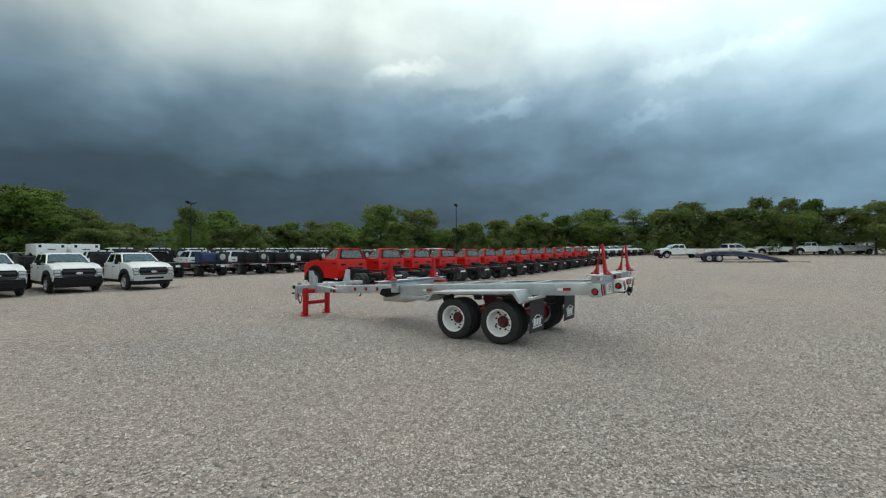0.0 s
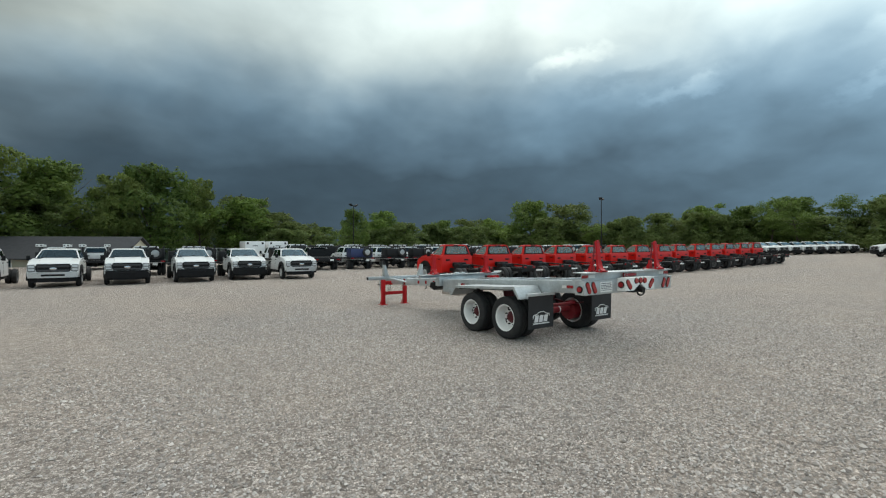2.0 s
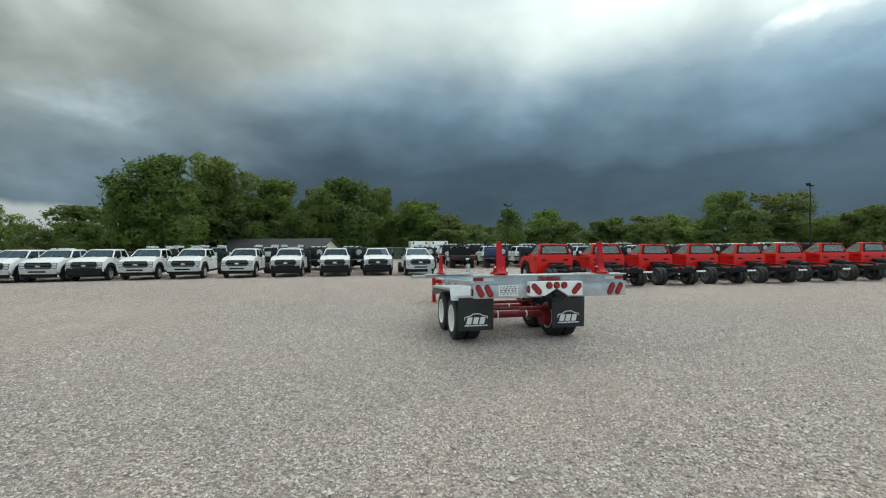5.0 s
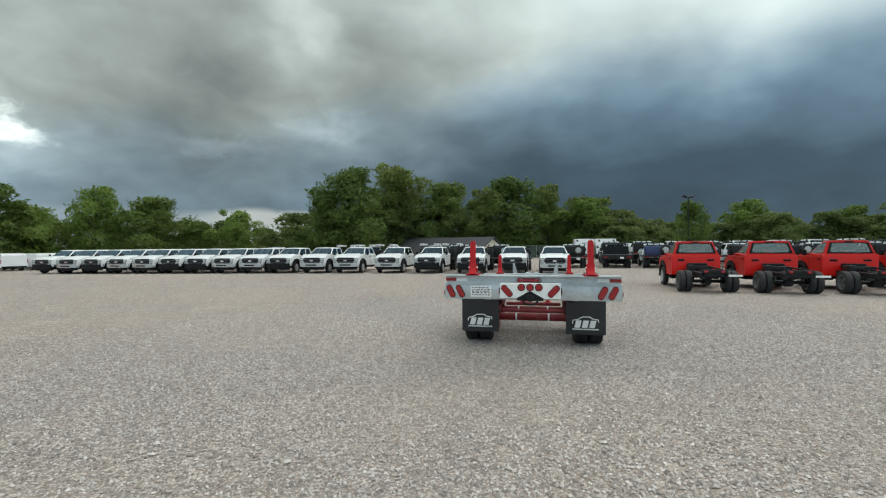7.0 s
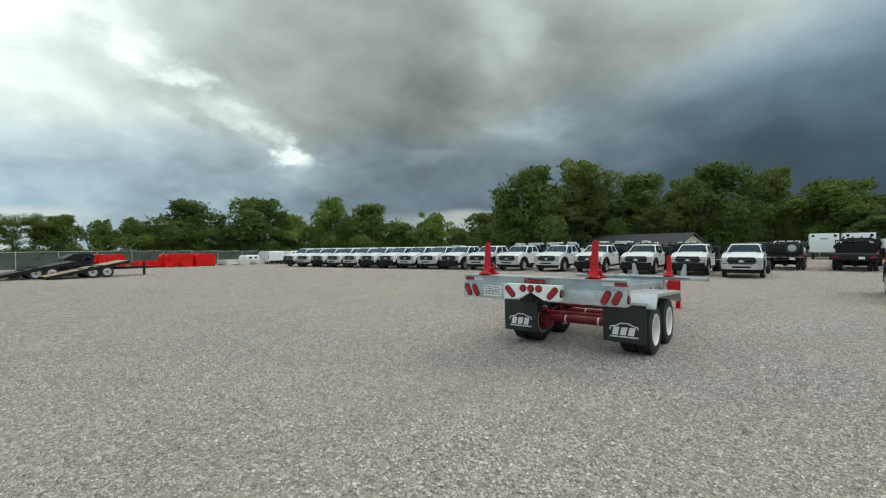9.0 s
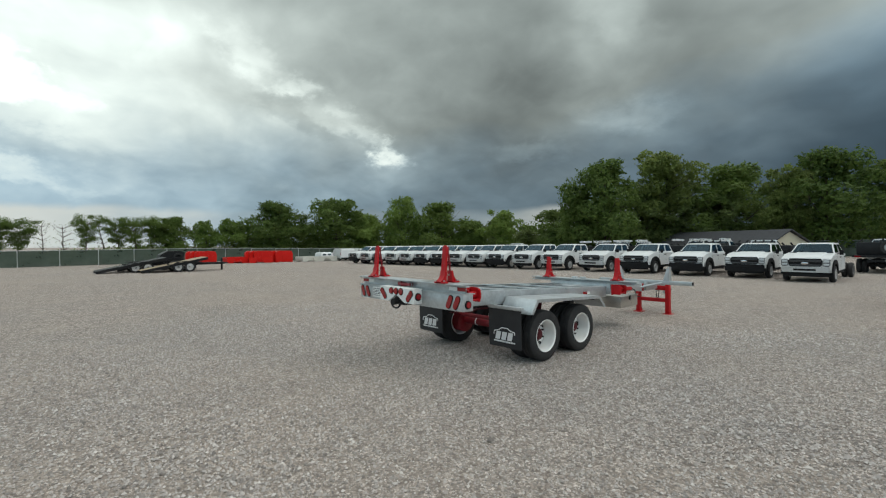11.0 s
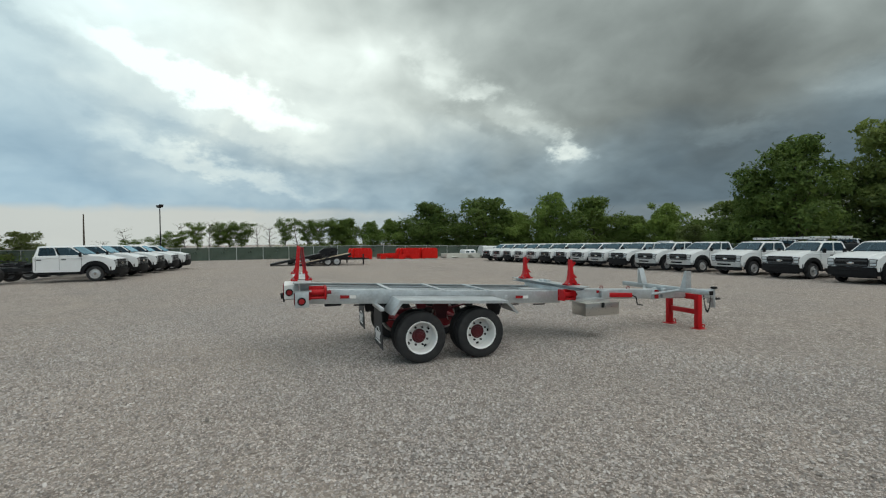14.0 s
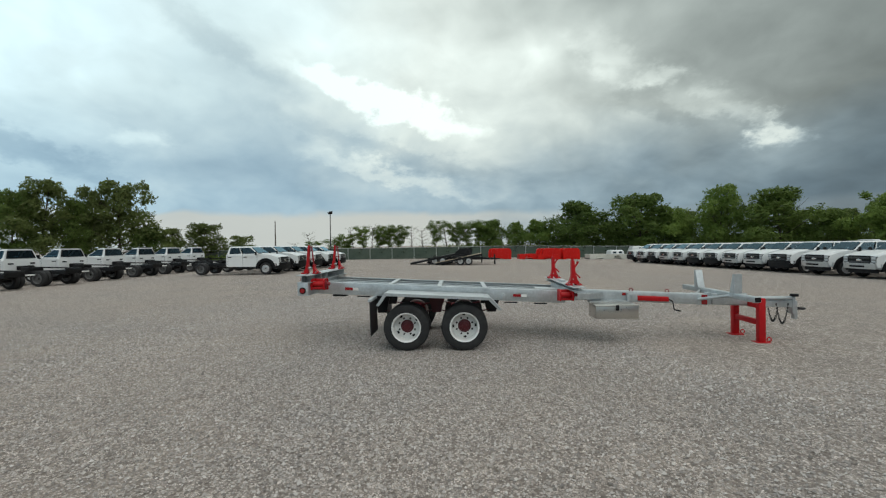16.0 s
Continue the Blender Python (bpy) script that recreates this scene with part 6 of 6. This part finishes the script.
    for y in (1.0, 1.5, 3.75, 4.3):
        bm = bmesh.new()
        tube(bm, (0.66, y - 0.12, zf(y) - 0.135), (0.66, y + 0.12, zf(y) - 0.14), 0.012, 6)
        part("air_line", bm, BLACKP, t)
    bm = bmesh.new()
    box(bm, 0.58, 0.68, 0.42, 0.68, zf(0.5) - 0.155, zf(0.5) - 0.115, 0.005)
    part("hook_plate", bm, CHASSIS, t)
    # front bunk with its two upright wedges
    bm = bmesh.new()
    box(bm, -1.24, 1.24, 7.80, 7.92, 0.785, 0.885, 0.008)
    fbk = part("bunk", bm, GALV, t)
    for s in (-1, 1):
        bm = bmesh.new()
        box(bm, s * 1.2405, s * 1.246, 7.81, 7.91, 0.795, 0.875)
        part("end_cap", bm, BLACKP, fbk)
        bm = bmesh.new()
        prism(bm, [(s * 0.70, 0.8855), (s * 0.55, 0.8855), (s * 0.655, 1.24), (s * 0.70, 1.24)], "y", 7.79, 7.93)
        part("wedge", bm, GALV, fbk)
        bm = bmesh.new()
        tube(bm, (s * 0.12, 7.45, zf(7.45)), (s * 0.52, 7.82, 0.83), 0.028, 8)
        part("brace", bm, GALV, fbk)
        bm = bmesh.new()
        box(bm, s * 0.10, s * 0.16, 7.70, 8.35, 0.62, 0.83, 0.006)
        part("saddle", bm, GALV, fbk)
    # jack stand
    jk = []
    for s in (-1, 1):
        bm = bmesh.new()
        box(bm, s * 0.40 - 0.055, s * 0.40 + 0.055, 8.39, 8.51, -0.055, 0.76, 0.008)
        lg = part("jack_leg", bm, RED, t, "red square jack leg")
        bm = bmesh.new()
        box(bm, s * 0.40 - 0.11, s * 0.40 + 0.11, 8.33, 8.57, -0.088, -0.056, 0.004)
        part("foot_plate", bm, RED, lg)
        bm = bmesh.new()
        bend(bm, [(s * 0.40, 8.60 + 0.04 * math.cos(a), -0.02 + 0.04 * math.sin(a)) for a in [2 * math.pi * q / 12 for q in range(12)]], 0.012, 6, True, (1, 0, 0))
        part("lashing_ring", bm, RED, lg)
        jk.append(lg)
    bm = bmesh.new()
    box(bm, -0.345, 0.345, 8.41, 8.49, 0.25, 0.35, 0.006)
    part("jack_crossbar", bm, RED, t)
    bm = bmesh.new()
    box(bm, -0.345, 0.345, 8.40, 8.50, 0.57, 0.69, 0.006)
    part("jack_head", bm, RED, t)
    # coupler, ring and chains
    bm = bmesh.new()
    box(bm, -0.14, 0.14, 8.55, 9.22, 0.70, 0.735, 0.006)
    part("tread_plate", bm, GALV, t)
    bm = bmesh.new()
    box(bm, -0.09, 0.09, 9.255, 9.315, 0.40, 0.74, 0.01)
    box(bm, -0.05, 0.05, 9.315, 9.38, 0.30, 0.66, 0.01)
    cp = part("coupler_plate", bm, GALV, t)
    bm = bmesh.new()
    bend(bm, [(0.06 * math.cos(a), 9.46 + 0.08 * math.sin(a), 0.50) for a in [2 * math.pi * q / 16 for q in range(16)]], 0.02, 8, True, (0, 0, 1))
    part("lunette_ring", bm, CHASSIS, cp)
    bm = bmesh.new()
    box(bm, 0.02, 0.13, 9.24, 9.36, 0.745, 0.80, 0.02)
    part("plug_socket", bm, BLACKP, cp)
    link = bmesh.new()
    bend(link, [(0, 0.013 * math.cos(a), 0.022 * math.sin(a)) for a in [2 * math.pi * q / 8 for q in range(8)]], 0.006, 5, True, (1, 0, 0))
    link_mesh = mesh_of("chain_link", link, CHASSIS)
    for s in (-1, 1):
        ch = new("chain")
        ch.parent = t
        n = 22
        for k in range(n):
            f = k / (n - 1)
            o = new("chain_link", link_mesh)
            o.parent = ch
            o.matrix_basis = Matrix.Translation((s * 0.13, 8.92 + 0.22 * f, 0.60 - 0.36 * (1 - (2 * f - 1) ** 2))) @ Matrix.Rotation(0 if k % 2 else math.pi / 2, 4, "Z")
    return t


def flap_mark(parent, cx):
    """A plain white emblem: an arched outline over three slanted blocks and a line of tiny print."""
    y0 = 1.2185
    for k in range(3):
        bm = bmesh.new()
        x = cx - 0.19 + 0.122 * k
        prism(bm, [(x, 0.39), (x + 0.092, 0.39), (x + 0.122, 0.515), (x + 0.03, 0.515)], "y", y0, y0 + 0.006)
        part("emblem_block", bm, WRITE, parent)
    bm = bmesh.new()
    pts = [(-0.22, 0.46), (-0.215, 0.515), (-0.12, 0.535), (-0.06, 0.575), (0.06, 0.578), (0.13, 0.54), (0.205, 0.53), (0.21, 0.49)]
    for a, b in zip(pts, pts[1:]):
        tube(bm, (cx + a[0], y0 + 0.003, a[1]), (cx + b[0], y0 + 0.003, b[1]), 0.008, 4)
    part("emblem_arch", bm, WRITE, parent)
    bm = bmesh.new()
    for k in range(14):
        box(bm, cx - 0.215 + 0.031 * k, cx - 0.215 + 0.031 * k + 0.024, y0, y0 + 0.006, 0.352, 0.375)
    part("emblem_print", bm, WRITE, parent)


build_trailer()


# ---- west side of the yard ----
FABRIC = bpy.data.materials.new("green_screened_chain_link")
_t = nodes_of(FABRIC)
_p = nd(_t, "ShaderNodeBsdfPrincipled", Roughness=0.7)
_c = nd(_t, "ShaderNodeTexCoord").outputs["Object"]
_g = ramp(_t, noise_tex(_t, _c, 0.8, 4), [(0.3, (0.045, 0.07, 0.05)), (0.7, (0.085, 0.115, 0.09))])
_t.links.new(_g, _p.inputs["Base Color"])
_tr = nd(_t, "ShaderNodeBsdfTransparent")
_m = nd(_t, "ShaderNodeMixShader")
_m.inputs[0].default_value = 0.78
_t.links.new(_tr.outputs[0], _m.inputs[1])
_t.links.new(_p.outputs[0], _m.inputs[2])
_o = nd(_t, "ShaderNodeOutputMaterial")
_t.links.new(_m.outputs[0], _o.inputs[0])
PALE = material("pale_grey_metal", (0.42, 0.44, 0.44), 0.5, 0.4, vary=0.1)
WOOD = material("weathered_deck_planks", (0.36, 0.28, 0.19), 0.8, vary=0.25, scale=3.0, bump=0.3)
BEIGE = material("beige_siding", (0.55, 0.50, 0.38), 0.7, vary=0.08, scale=1.5)
SHINGLE = material("dark_roof_shingles", (0.045, 0.047, 0.052), 0.85, vary=0.25, scale=3.0, bump=0.4)
CREAM = material("cream_weathered_paint", (0.55, 0.54, 0.48), 0.55, vary=0.15, scale=2.0, dirt=0.3)


def build_fence(name, a, b, height, bay, label):
    """A chain-link fence: a post for each bay, a top rail and a screened panel between posts."""
    a, b = Vector((*a, 0)), Vector((*b, 0))
    d = b - a
    n = max(1, round(d.length / bay))
    f = thing(name, label, "fence", kind="structure")
    f.matrix_basis = Matrix.Translation(a) @ Matrix.Rotation(math.atan2(d.y, d.x), 4, "Z")
    bay = d.length / n
    bm = bmesh.new()
    tube(bm, (0, 0, -0.1), (0, 0, height + 0.05), 0.035, 8)
    post = mesh_of("post", bm, PALE)
    bm = bmesh.new()
    tube(bm, (0, 0, height), (bay, 0, height), 0.024, 6)
    rail = mesh_of("top_rail", bm, PALE)
    bm = bmesh.new()
    box(bm, 0.04, bay - 0.04, -0.008, 0.008, 0.03, height - 0.03)
    panel = mesh_of("panel", bm, FABRIC, 0)
    for k in range(n + 1):
        p = d.normalized() * bay * k + a
        z = gz(p.x, p.y)
        for nm, me in (("post", post), ("top_rail", rail), ("panel", panel)):
            if nm != "post" and k == n:
                continue
            o = new(nm, me)
            o.parent = f
            o.matrix_basis = pose(bay * k, 0, z)
    return f


build_fence("fence", (-52.5, -52), (-52.5, 33), 1.58, 3.0, "chain link fence with green screening on grey posts")
build_fence("fence", (-52.5, 33), (-24, 45.5), 1.58, 3.0, "chain link fence in front of the north woods")
build_fence("fence", (-24, 61), (62, 61), 1.75, 3.0, "chain link fence in front of the north woods")


def build_light_pole(x, y, top, label, lamps=True):
    g = gz(x, y)
    p = thing("light_pole", label, "light pole")
    p.matrix_basis = pose(x, y, g, 0, 0, 25)
    h = top - g
    bm = bmesh.new()
    tube(bm, (0, 0, -0.1), (0, 0, h), 0.075 if lamps else 0.10, 10, 0.045)
    part("pole", bm, CHASSIS if lamps else BARK, p)
    if lamps:
        bm = bmesh.new()
        tube(bm, (-0.5, 0, h - 0.1), (0.5, 0, h - 0.1), 0.03, 8)
        arm = part("crossarm", bm, CHASSIS, p)
        for s in (-1, 1):
            bm = bmesh.new()
            box(bm, -0.2, 0.2, -0.2, 0.2, -0.05, 0.07, 0.02, m=Matrix.Translation((s * 0.5, 0, h + 0.04)) @ Matrix.Rotation(-s * 0.5, 4, "Y"))
            part("floodlight", bm, CHASSIS, arm)
    return p


build_light_pole(16.6, 48.9, 7.2, "tall steel yard light pole with two floodlights")
build_light_pole(41.6, 30.2, 7.9, "steel yard light pole above the red trucks")
build_light_pole(-45.1, -12.8, 5.9, "steel yard light pole by the west fence")
build_light_pole(-40.3, -17.6, 4.8, "slim bare wooden utility pole", lamps=False)


def build_pickup_bed(paint, label, stack=False, group=""):
    """A take-off pickup box; stack: stood up on its front wall."""
    t = thing("pickup_bed", label, "pickup bed", group)

    def p(nm, bm):
        if stack:
            bmesh.ops.transform(bm, matrix=pose(0, 0, 0, 90, 0, 0), verts=bm.verts)
        return part(nm, bm, paint, t)
    for s in (-1, 1):
        bm = bmesh.new()
        ar = [(1.1 + 0.46 * math.cos(radians(a)), 0.0 + 0.46 * math.sin(radians(a))) for a in range(180, -1, -20)]
        pts = [(0, 0.0), (0, 0.56), (0.05, 0.6), (2.4, 0.6), (2.45, 0.05), (2.4, 0.0)] + ar[::-1]
        prism(bm, pts, "x", s * 0.92, s * 0.99)
        p("bed_side", bm)
    bm = bmesh.new()
    box(bm, -0.92, 0.92, 0.02, 0.07, 0.1, 0.58, 0.01)
    p("front_wall", bm)
    bm = bmesh.new()
    box(bm, -0.92, 0.92, 0.07, 2.4, 0.12, 0.17)
    p("bed_floor", bm)
    bm = bmesh.new()
    box(bm, -0.92, 0.92, 2.38, 2.44, 0.12, 0.58, 0.015)
    p("tailgate", bm)
    return t


bed = build_pickup_bed(TRUCKRED, "red take-off pickup bed lying on the gravel", False, "red pickup beds by the fence")
def on_ground(x, y, turned=0.0, z=0.0):
    return pose(x, y, gz(x, y) + z, 0, 0, turned)


bed.matrix_basis = on_ground(-46.6, 10.0, 2)
copy_thing(bed, on_ground(-46.0, 12.2, -4))
copy_thing(bed, on_ground(-48.6, 11.2, 3))


def build_tipped_bed():
    """A pickup box stood up on its front wall: a rounded shell with ribs and a notch between its feet."""
    t = thing("pickup_bed", "red take-off pickup bed stood on end", "pickup bed", "red pickup beds stood on end")
    bm = bmesh.new()
    prism(bm, [(-1.02, 0), (-0.72, 0), (-0.66, 0.13), (0.66, 0.13), (0.72, 0), (1.02, 0), (1.04, 0.85), (0.98, 1.14), (0.86, 1.27), (0.70, 1.32), (-0.70, 1.32), (-0.86, 1.27), (-0.98, 1.14), (-1.04, 0.85)], "x", -0.55, 0.0)
    es = [e for e in bm.edges if all(v.co.x > -0.01 for v in e.verts)]
    bmesh.ops.bevel(bm, geom=es, offset=0.05, segments=2, affect="EDGES")
    part("shell", bm, TRUCKRED, t)
    for y in (-0.6, -0.2, 0.2, 0.6):
        bm = bmesh.new()
        box(bm, -0.01, 0.022, y - 0.04, y + 0.04, 0.22, 1.2, 0.008)
        part("rib", bm, TRUCKRED, t)
    return t


tipped = build_tipped_bed()
first = True
for x, y in ((-45.6, 8.0), (-45.4, 13.8), (-45.5, 16.2)):
    for k in range(3):
        m = on_ground(x - 0.42 * k, y - 0.32 * k, wob.uniform(-4, 4))
        if first:
            tipped.matrix_basis = m
            first = False
        else:
            copy_thing(tipped, m)
beds_white = build_pickup_bed(CREAM, "cream take-off pickup bed lying on the gravel", False, "pale pickup beds by the fence")
beds_white.matrix_basis = on_ground(-46.4, 18.3, 3)
copy_thing(beds_white, on_ground(-47.2, 20.8, -3))


def build_truck_cap():
    t = thing("truck_cap", "white fibreglass truck cap with small dark windows", "truck cap")
    bm = bmesh.new()
    loft(bm, [[(-0.9, -0.8, 0), (0.9, -0.8, 0), (0.9, 0.8, 0), (-0.9, 0.8, 0)], [(-0.86, -0.76, 0.35), (0.86, -0.76, 0.35), (0.86, 0.76, 0.35), (-0.86, 0.76, 0.35)], [(-0.7, -0.6, 0.5), (0.7, -0.6, 0.5), (0.7, 0.6, 0.5), (-0.7, 0.6, 0.5)]])
    part("shell", bm, TRUCKWHITE, t)
    for y in (-0.35, 0.35):
        bm = bmesh.new()
        box(bm, 0.87, 0.905, y - 0.2, y + 0.2, 0.1, 0.32, 0.03)
        part("window", bm, GLASS, t)
    return t


build_truck_cap().matrix_basis = on_ground(-47.2, 21.9, 0, 0.605)


def build_van(label):
    t = thing("cargo_van", label, "van", "white vans by the fence")
    bm = bmesh.new()
    prof = [(2.75, 0.45), (2.8, 0.95), (2.3, 1.15), (1.55, 1.95), (1.2, 2.05), (-2.6, 2.05), (-2.75, 1.9), (-2.75, 0.45)]
    vs = prism(bm, prof, "x", -1.0, 1.0)
    for v in bm.verts:
        if v.co.z > 1.2:
            v.co.x *= 0.9
    es = [e for e in bm.edges if e.verts[0].co.z > 1.1 and e.verts[1].co.z > 1.1]
    bmesh.ops.bevel(bm, geom=es, offset=0.06, segments=2, affect="EDGES")
    part("body", bm, TRUCKWHITE, t, smooth=30)
    bm = bmesh.new()
    patch_panel(bm, [(0.88, 2.25, 1.2), (-0.88, 2.25, 1.2), (-0.86, 1.58, 1.93), (0.86, 1.58, 1.93)], 0.05, 0.95, 0.05, 0.95, 0.03)
    part("windshield", bm, GLASS, t)
    for s in (-1, 1):
        for y in (0.72, -0.9):
            bm = bmesh.new()
            box(bm, s * 0.985, s * 1.003, y - 0.012, y + 0.012, 0.55, 1.15)
            part("door_seam", bm, GREYINK, t)
        bm = bmesh.new()
        box(bm, s * 0.93, s * 0.99, -2.78, -2.74, 0.95, 1.4, 0.01)
        part("tail_lamp", bm, LENS, t)
        for y in (1.85, -1.7):
            wheel(t, s * 0.86, y, 0.36, s, RIM_GREY_OUT).scale = (0.86, 0.86, 0.86)
    bm = bmesh.new()
    box(bm, -1.0, 1.0, 2.72, 2.9, 0.42, 0.72, 0.04)
    part("front_bumper", bm, BLACKP, t)
    bm = bmesh.new()
    box(bm, -0.9, 0.9, -2.86, -2.74, 0.42, 0.6, 0.02)
    part("rear_bumper", bm, BLACKP, t)
    return t


van = place(build_van("plain white cargo van parked by the fence"), -47.6, 24.8, 75, 0.95, 0.80)
for x, y, h in ((-47.0, 27.0, 78), (-46.5, 29.2, 76), (-48.4, 31.2, 80)):
    copy_thing(van, on_ground(x, y, h))


def build_tilt_trailer(deck_mat, label, gooseneck):
    """A tandem equipment trailer whose deck is tilted to the ground at the rear; it points along +y."""
    t = thing("equipment_trailer", label, "trailer")
    bm = bmesh.new()
    a = math.atan2(0.84, 4.2)
    m = Matrix.Translation((0, 0.6, 0.05)) @ Matrix.Rotation(a, 4, "X")
    for s in (-1, 1):
        bm = bmesh.new()
        box(bm, s * 0.98, s * 1.05, 0, 4.3, -0.02, 0.16, 0.0, m=m)
        part("deck_rail", bm, CHASSIS, t)
    for k in range(9):
        bm = bmesh.new()
        x = -0.96 + k * 0.215
        box(bm, x, x + 0.2, 0.02, 4.28, 0.13, 0.17, 0.0, m=m)
        part("plank", bm, deck_mat, t)
    for s in (-1, 1):
        bm = bmesh.new()
        box(bm, s * 0.5, s * 0.6, 2.2, 6.1, 0.48, 0.62, 0.0)
        part("frame_rail", bm, CHASSIS, t)
        for y in (2.85, 3.6):
            wheel(t, s * 0.92, y, 0.37, s, RIM_GREY_OUT).scale = (0.88, 0.88, 0.88)
        bm = bmesh.new()
        box(bm, s * 0.78, s * 1.06, 2.4, 4.05, 0.76, 0.79, 0.0)
        part("fender", bm, CHASSIS, t)
    bm = bmesh.new()
    prism(bm, [(-0.55, 5.0), (0.55, 5.0), (0.08, 6.5), (-0.08, 6.5)], "z", 0.49, 0.58)
    part("tongue", bm, CHASSIS, t)
    bm = bmesh.new()
    box(bm, -0.06, 0.06, 5.95, 6.07, 0.0, 0.95, 0.01)
    part("jack", bm, CHASSIS, t)
    if gooseneck:
        bm = bmesh.new()
        prism(bm, [(3.3, 0.62), (4.9, 0.62), (5.1, 1.35), (4.8, 1.5), (3.9, 1.5), (3.4, 1.2)], "x", -0.75, 0.75)
        part("gooseneck", bm, CHASSIS, t)
        bm = bmesh.new()
        lathe(bm, [(-0.1, 0.2), (-0.11, 0.34), (0.11, 0.34), (0.1, 0.2)], "x", 18)
        bmesh.ops.translate(bm, vec=(0.87, 4.6, 1.0), verts=bm.verts)
        part("spare_tyre", bm, RUBBER, t)
    return t


build_tilt_trailer(WOOD, "tilt deck equipment trailer with weathered tan planks", False).matrix_basis = pose(-32.5, 0, 0)
build_tilt_trailer(CHASSIS, "black gooseneck equipment trailer with ramps on the ground", True).matrix_basis = pose(-36.4, -1.0, 0)
build_tilt_trailer(CHASSIS, "black tilt deck trailer with its ramp lowered", False).matrix_basis = pose(-34.0, -2.4, 0)


# ---- north side: building and stored bodies ----
def build_house():
    t = thing("house", "low beige house with a dark shingled gable roof", "house")
    L, W, wall, ridge = 15.5, 7.5, 2.0, 3.9
    for nm, args in (("wall", (-L, 0, -W / 2, -W / 2 + 0.2, -0.1, wall)), ("wall", (-L, 0, W / 2 - 0.2, W / 2, -0.1, wall)), ("wall", (-L, -L + 0.2, -W / 2 + 0.2, W / 2 - 0.2, -0.1, wall))):
        bm = bmesh.new()
        box(bm, *args)
        part(nm, bm, BEIGE, t)
    bm = bmesh.new()
    prism(bm, [(-W / 2, -0.1), (W / 2, -0.1), (W / 2, wall), (0, ridge - 0.12), (-W / 2, wall)], "x", -0.2, 0.002)
    part("gable_wall", bm, BEIGE, t)
    for s in (-1, 1):
        bm = bmesh.new()
        prism(bm, [(s * (W / 2 + 0.45), wall - 0.28), (0.0, ridge), (0.0, ridge + 0.12), (s * (W / 2 + 0.45), wall - 0.16)], "x", -L - 0.3, 0.3)
        part("roof_slope", bm, SHINGLE, t)
    for k in range(4):
        w = new("window")
        w.parent = t
        w.matrix_basis = pose(-2.5 - 3.6 * k, -W / 2, 1.25)
        bm = bmesh.new()
        box(bm, -0.5, 0.5, -0.03, 0.05, -0.5, 0.5)
        part("frame", bm, SIGNW, w)
        bm = bmesh.new()
        box(bm, -0.43, 0.43, -0.04, -0.02, -0.43, 0.43)
        part("pane", bm, GLASS, w)
    return t


build_house().matrix_basis = pose(-5.9, 52.5, -1.05, 0, 0, -26)


def build_utility_body(height, label, group):
    """A white enclosed utility body on stands, with hasps and dark openings in its rear."""
    t = thing("utility_body", label, "utility body", group)
    bm = bmesh.new()
    box(bm, -1.15, 1.15, 0, 3.2, 0.7, height, 0.04)
    body = part("body", bm, TRUCKWHITE, t)
    for x in (-0.85, 0.85):
        bm = bmesh.new()
        box(bm, x - 0.11, x + 0.11, -0.012, 0.01, height - 0.36, height - 0.12, 0.01)
        part("opening", bm, BLACKP, body)
        bm = bmesh.new()
        box(bm, x - 0.08, x + 0.08, 0.1, 3.0, 0.0, 0.7)
        part("stand", bm, CHASSIS, t)
    bm = bmesh.new()
    box(bm, -0.3, 0.3, -0.012, 0.01, height - 0.58, height - 0.50, 0.004)
    part("handle", bm, BLACKP, body)
    return t


ub = build_utility_body(2.6, "tall white enclosed utility body with dark latches", "tall white utility bodies")
ub.matrix_basis = pose(5.7, 53.0, 0)
copy_thing(ub, pose(8.3, 52.6, 0))
lo = build_utility_body(2.0, "low white utility body with two dark openings", "low white utility bodies")
lo.matrix_basis = pose(11.2, 52.4, 0)
for k in range(1, 5):
    copy_thing(lo, pose(11.2 + 2.75 * k, 52.4 - 0.1 * k, gz(11.2 + 2.75 * k)))


# ---- east side: long flat trailer ----
def build_flat_trailer():
    t = thing("flat_trailer", "long dark blue flat trailer with a tan deck and ramps down", "trailer")
    bm = bmesh.new()
    prof = [(0, 0.75), (1.2, 1.0), (3.0, 1.02), (5.2, 0.72), (7.2, 0.12), (7.2, 0.02), (5.0, 0.42), (3.0, 0.72), (1.2, 0.7), (0, 0.5)]
    prism(bm, prof, "x", -1.2, 1.2)
    part("frame", bm, BLUEP, t)
    top = [(0, 0.76), (1.2, 1.01), (3.0, 1.03), (5.2, 0.73), (7.2, 0.13)]
    for (y0, z0), (y1, z1) in zip(top, top[1:]):
        bm = bmesh.new()
        prism(bm, [(y0, z0), (y1, z1), (y1, z1 + 0.1), (y0, z0 + 0.1)], "x", -1.25, 1.25)
        part("deck_section", bm, WOOD, t)
    for k in range(5):
        bm = bmesh.new()
        box(bm, 1.2, 1.26, 0.3 + k * 1.1, 0.36 + k * 1.1, 0.9, 1.35 - 0.1 * k)
        part("stake", bm, WOOD, t)
    for s in (-1, 1):
        for y in (0.8, 1.65):
            wheel(t, s * 0.95, y, 0.37, s, RIM_GREY_OUT).scale = (0.88, 0.88, 0.88)
    bm = bmesh.new()
    box(bm, -0.9, 0.9, 7.2, 9.0, 0.03, 0.09)
    part("ramp", bm, WOOD, t)
    return t


place(build_flat_trailer(), 52.0, 3.1, 195, 1.17)
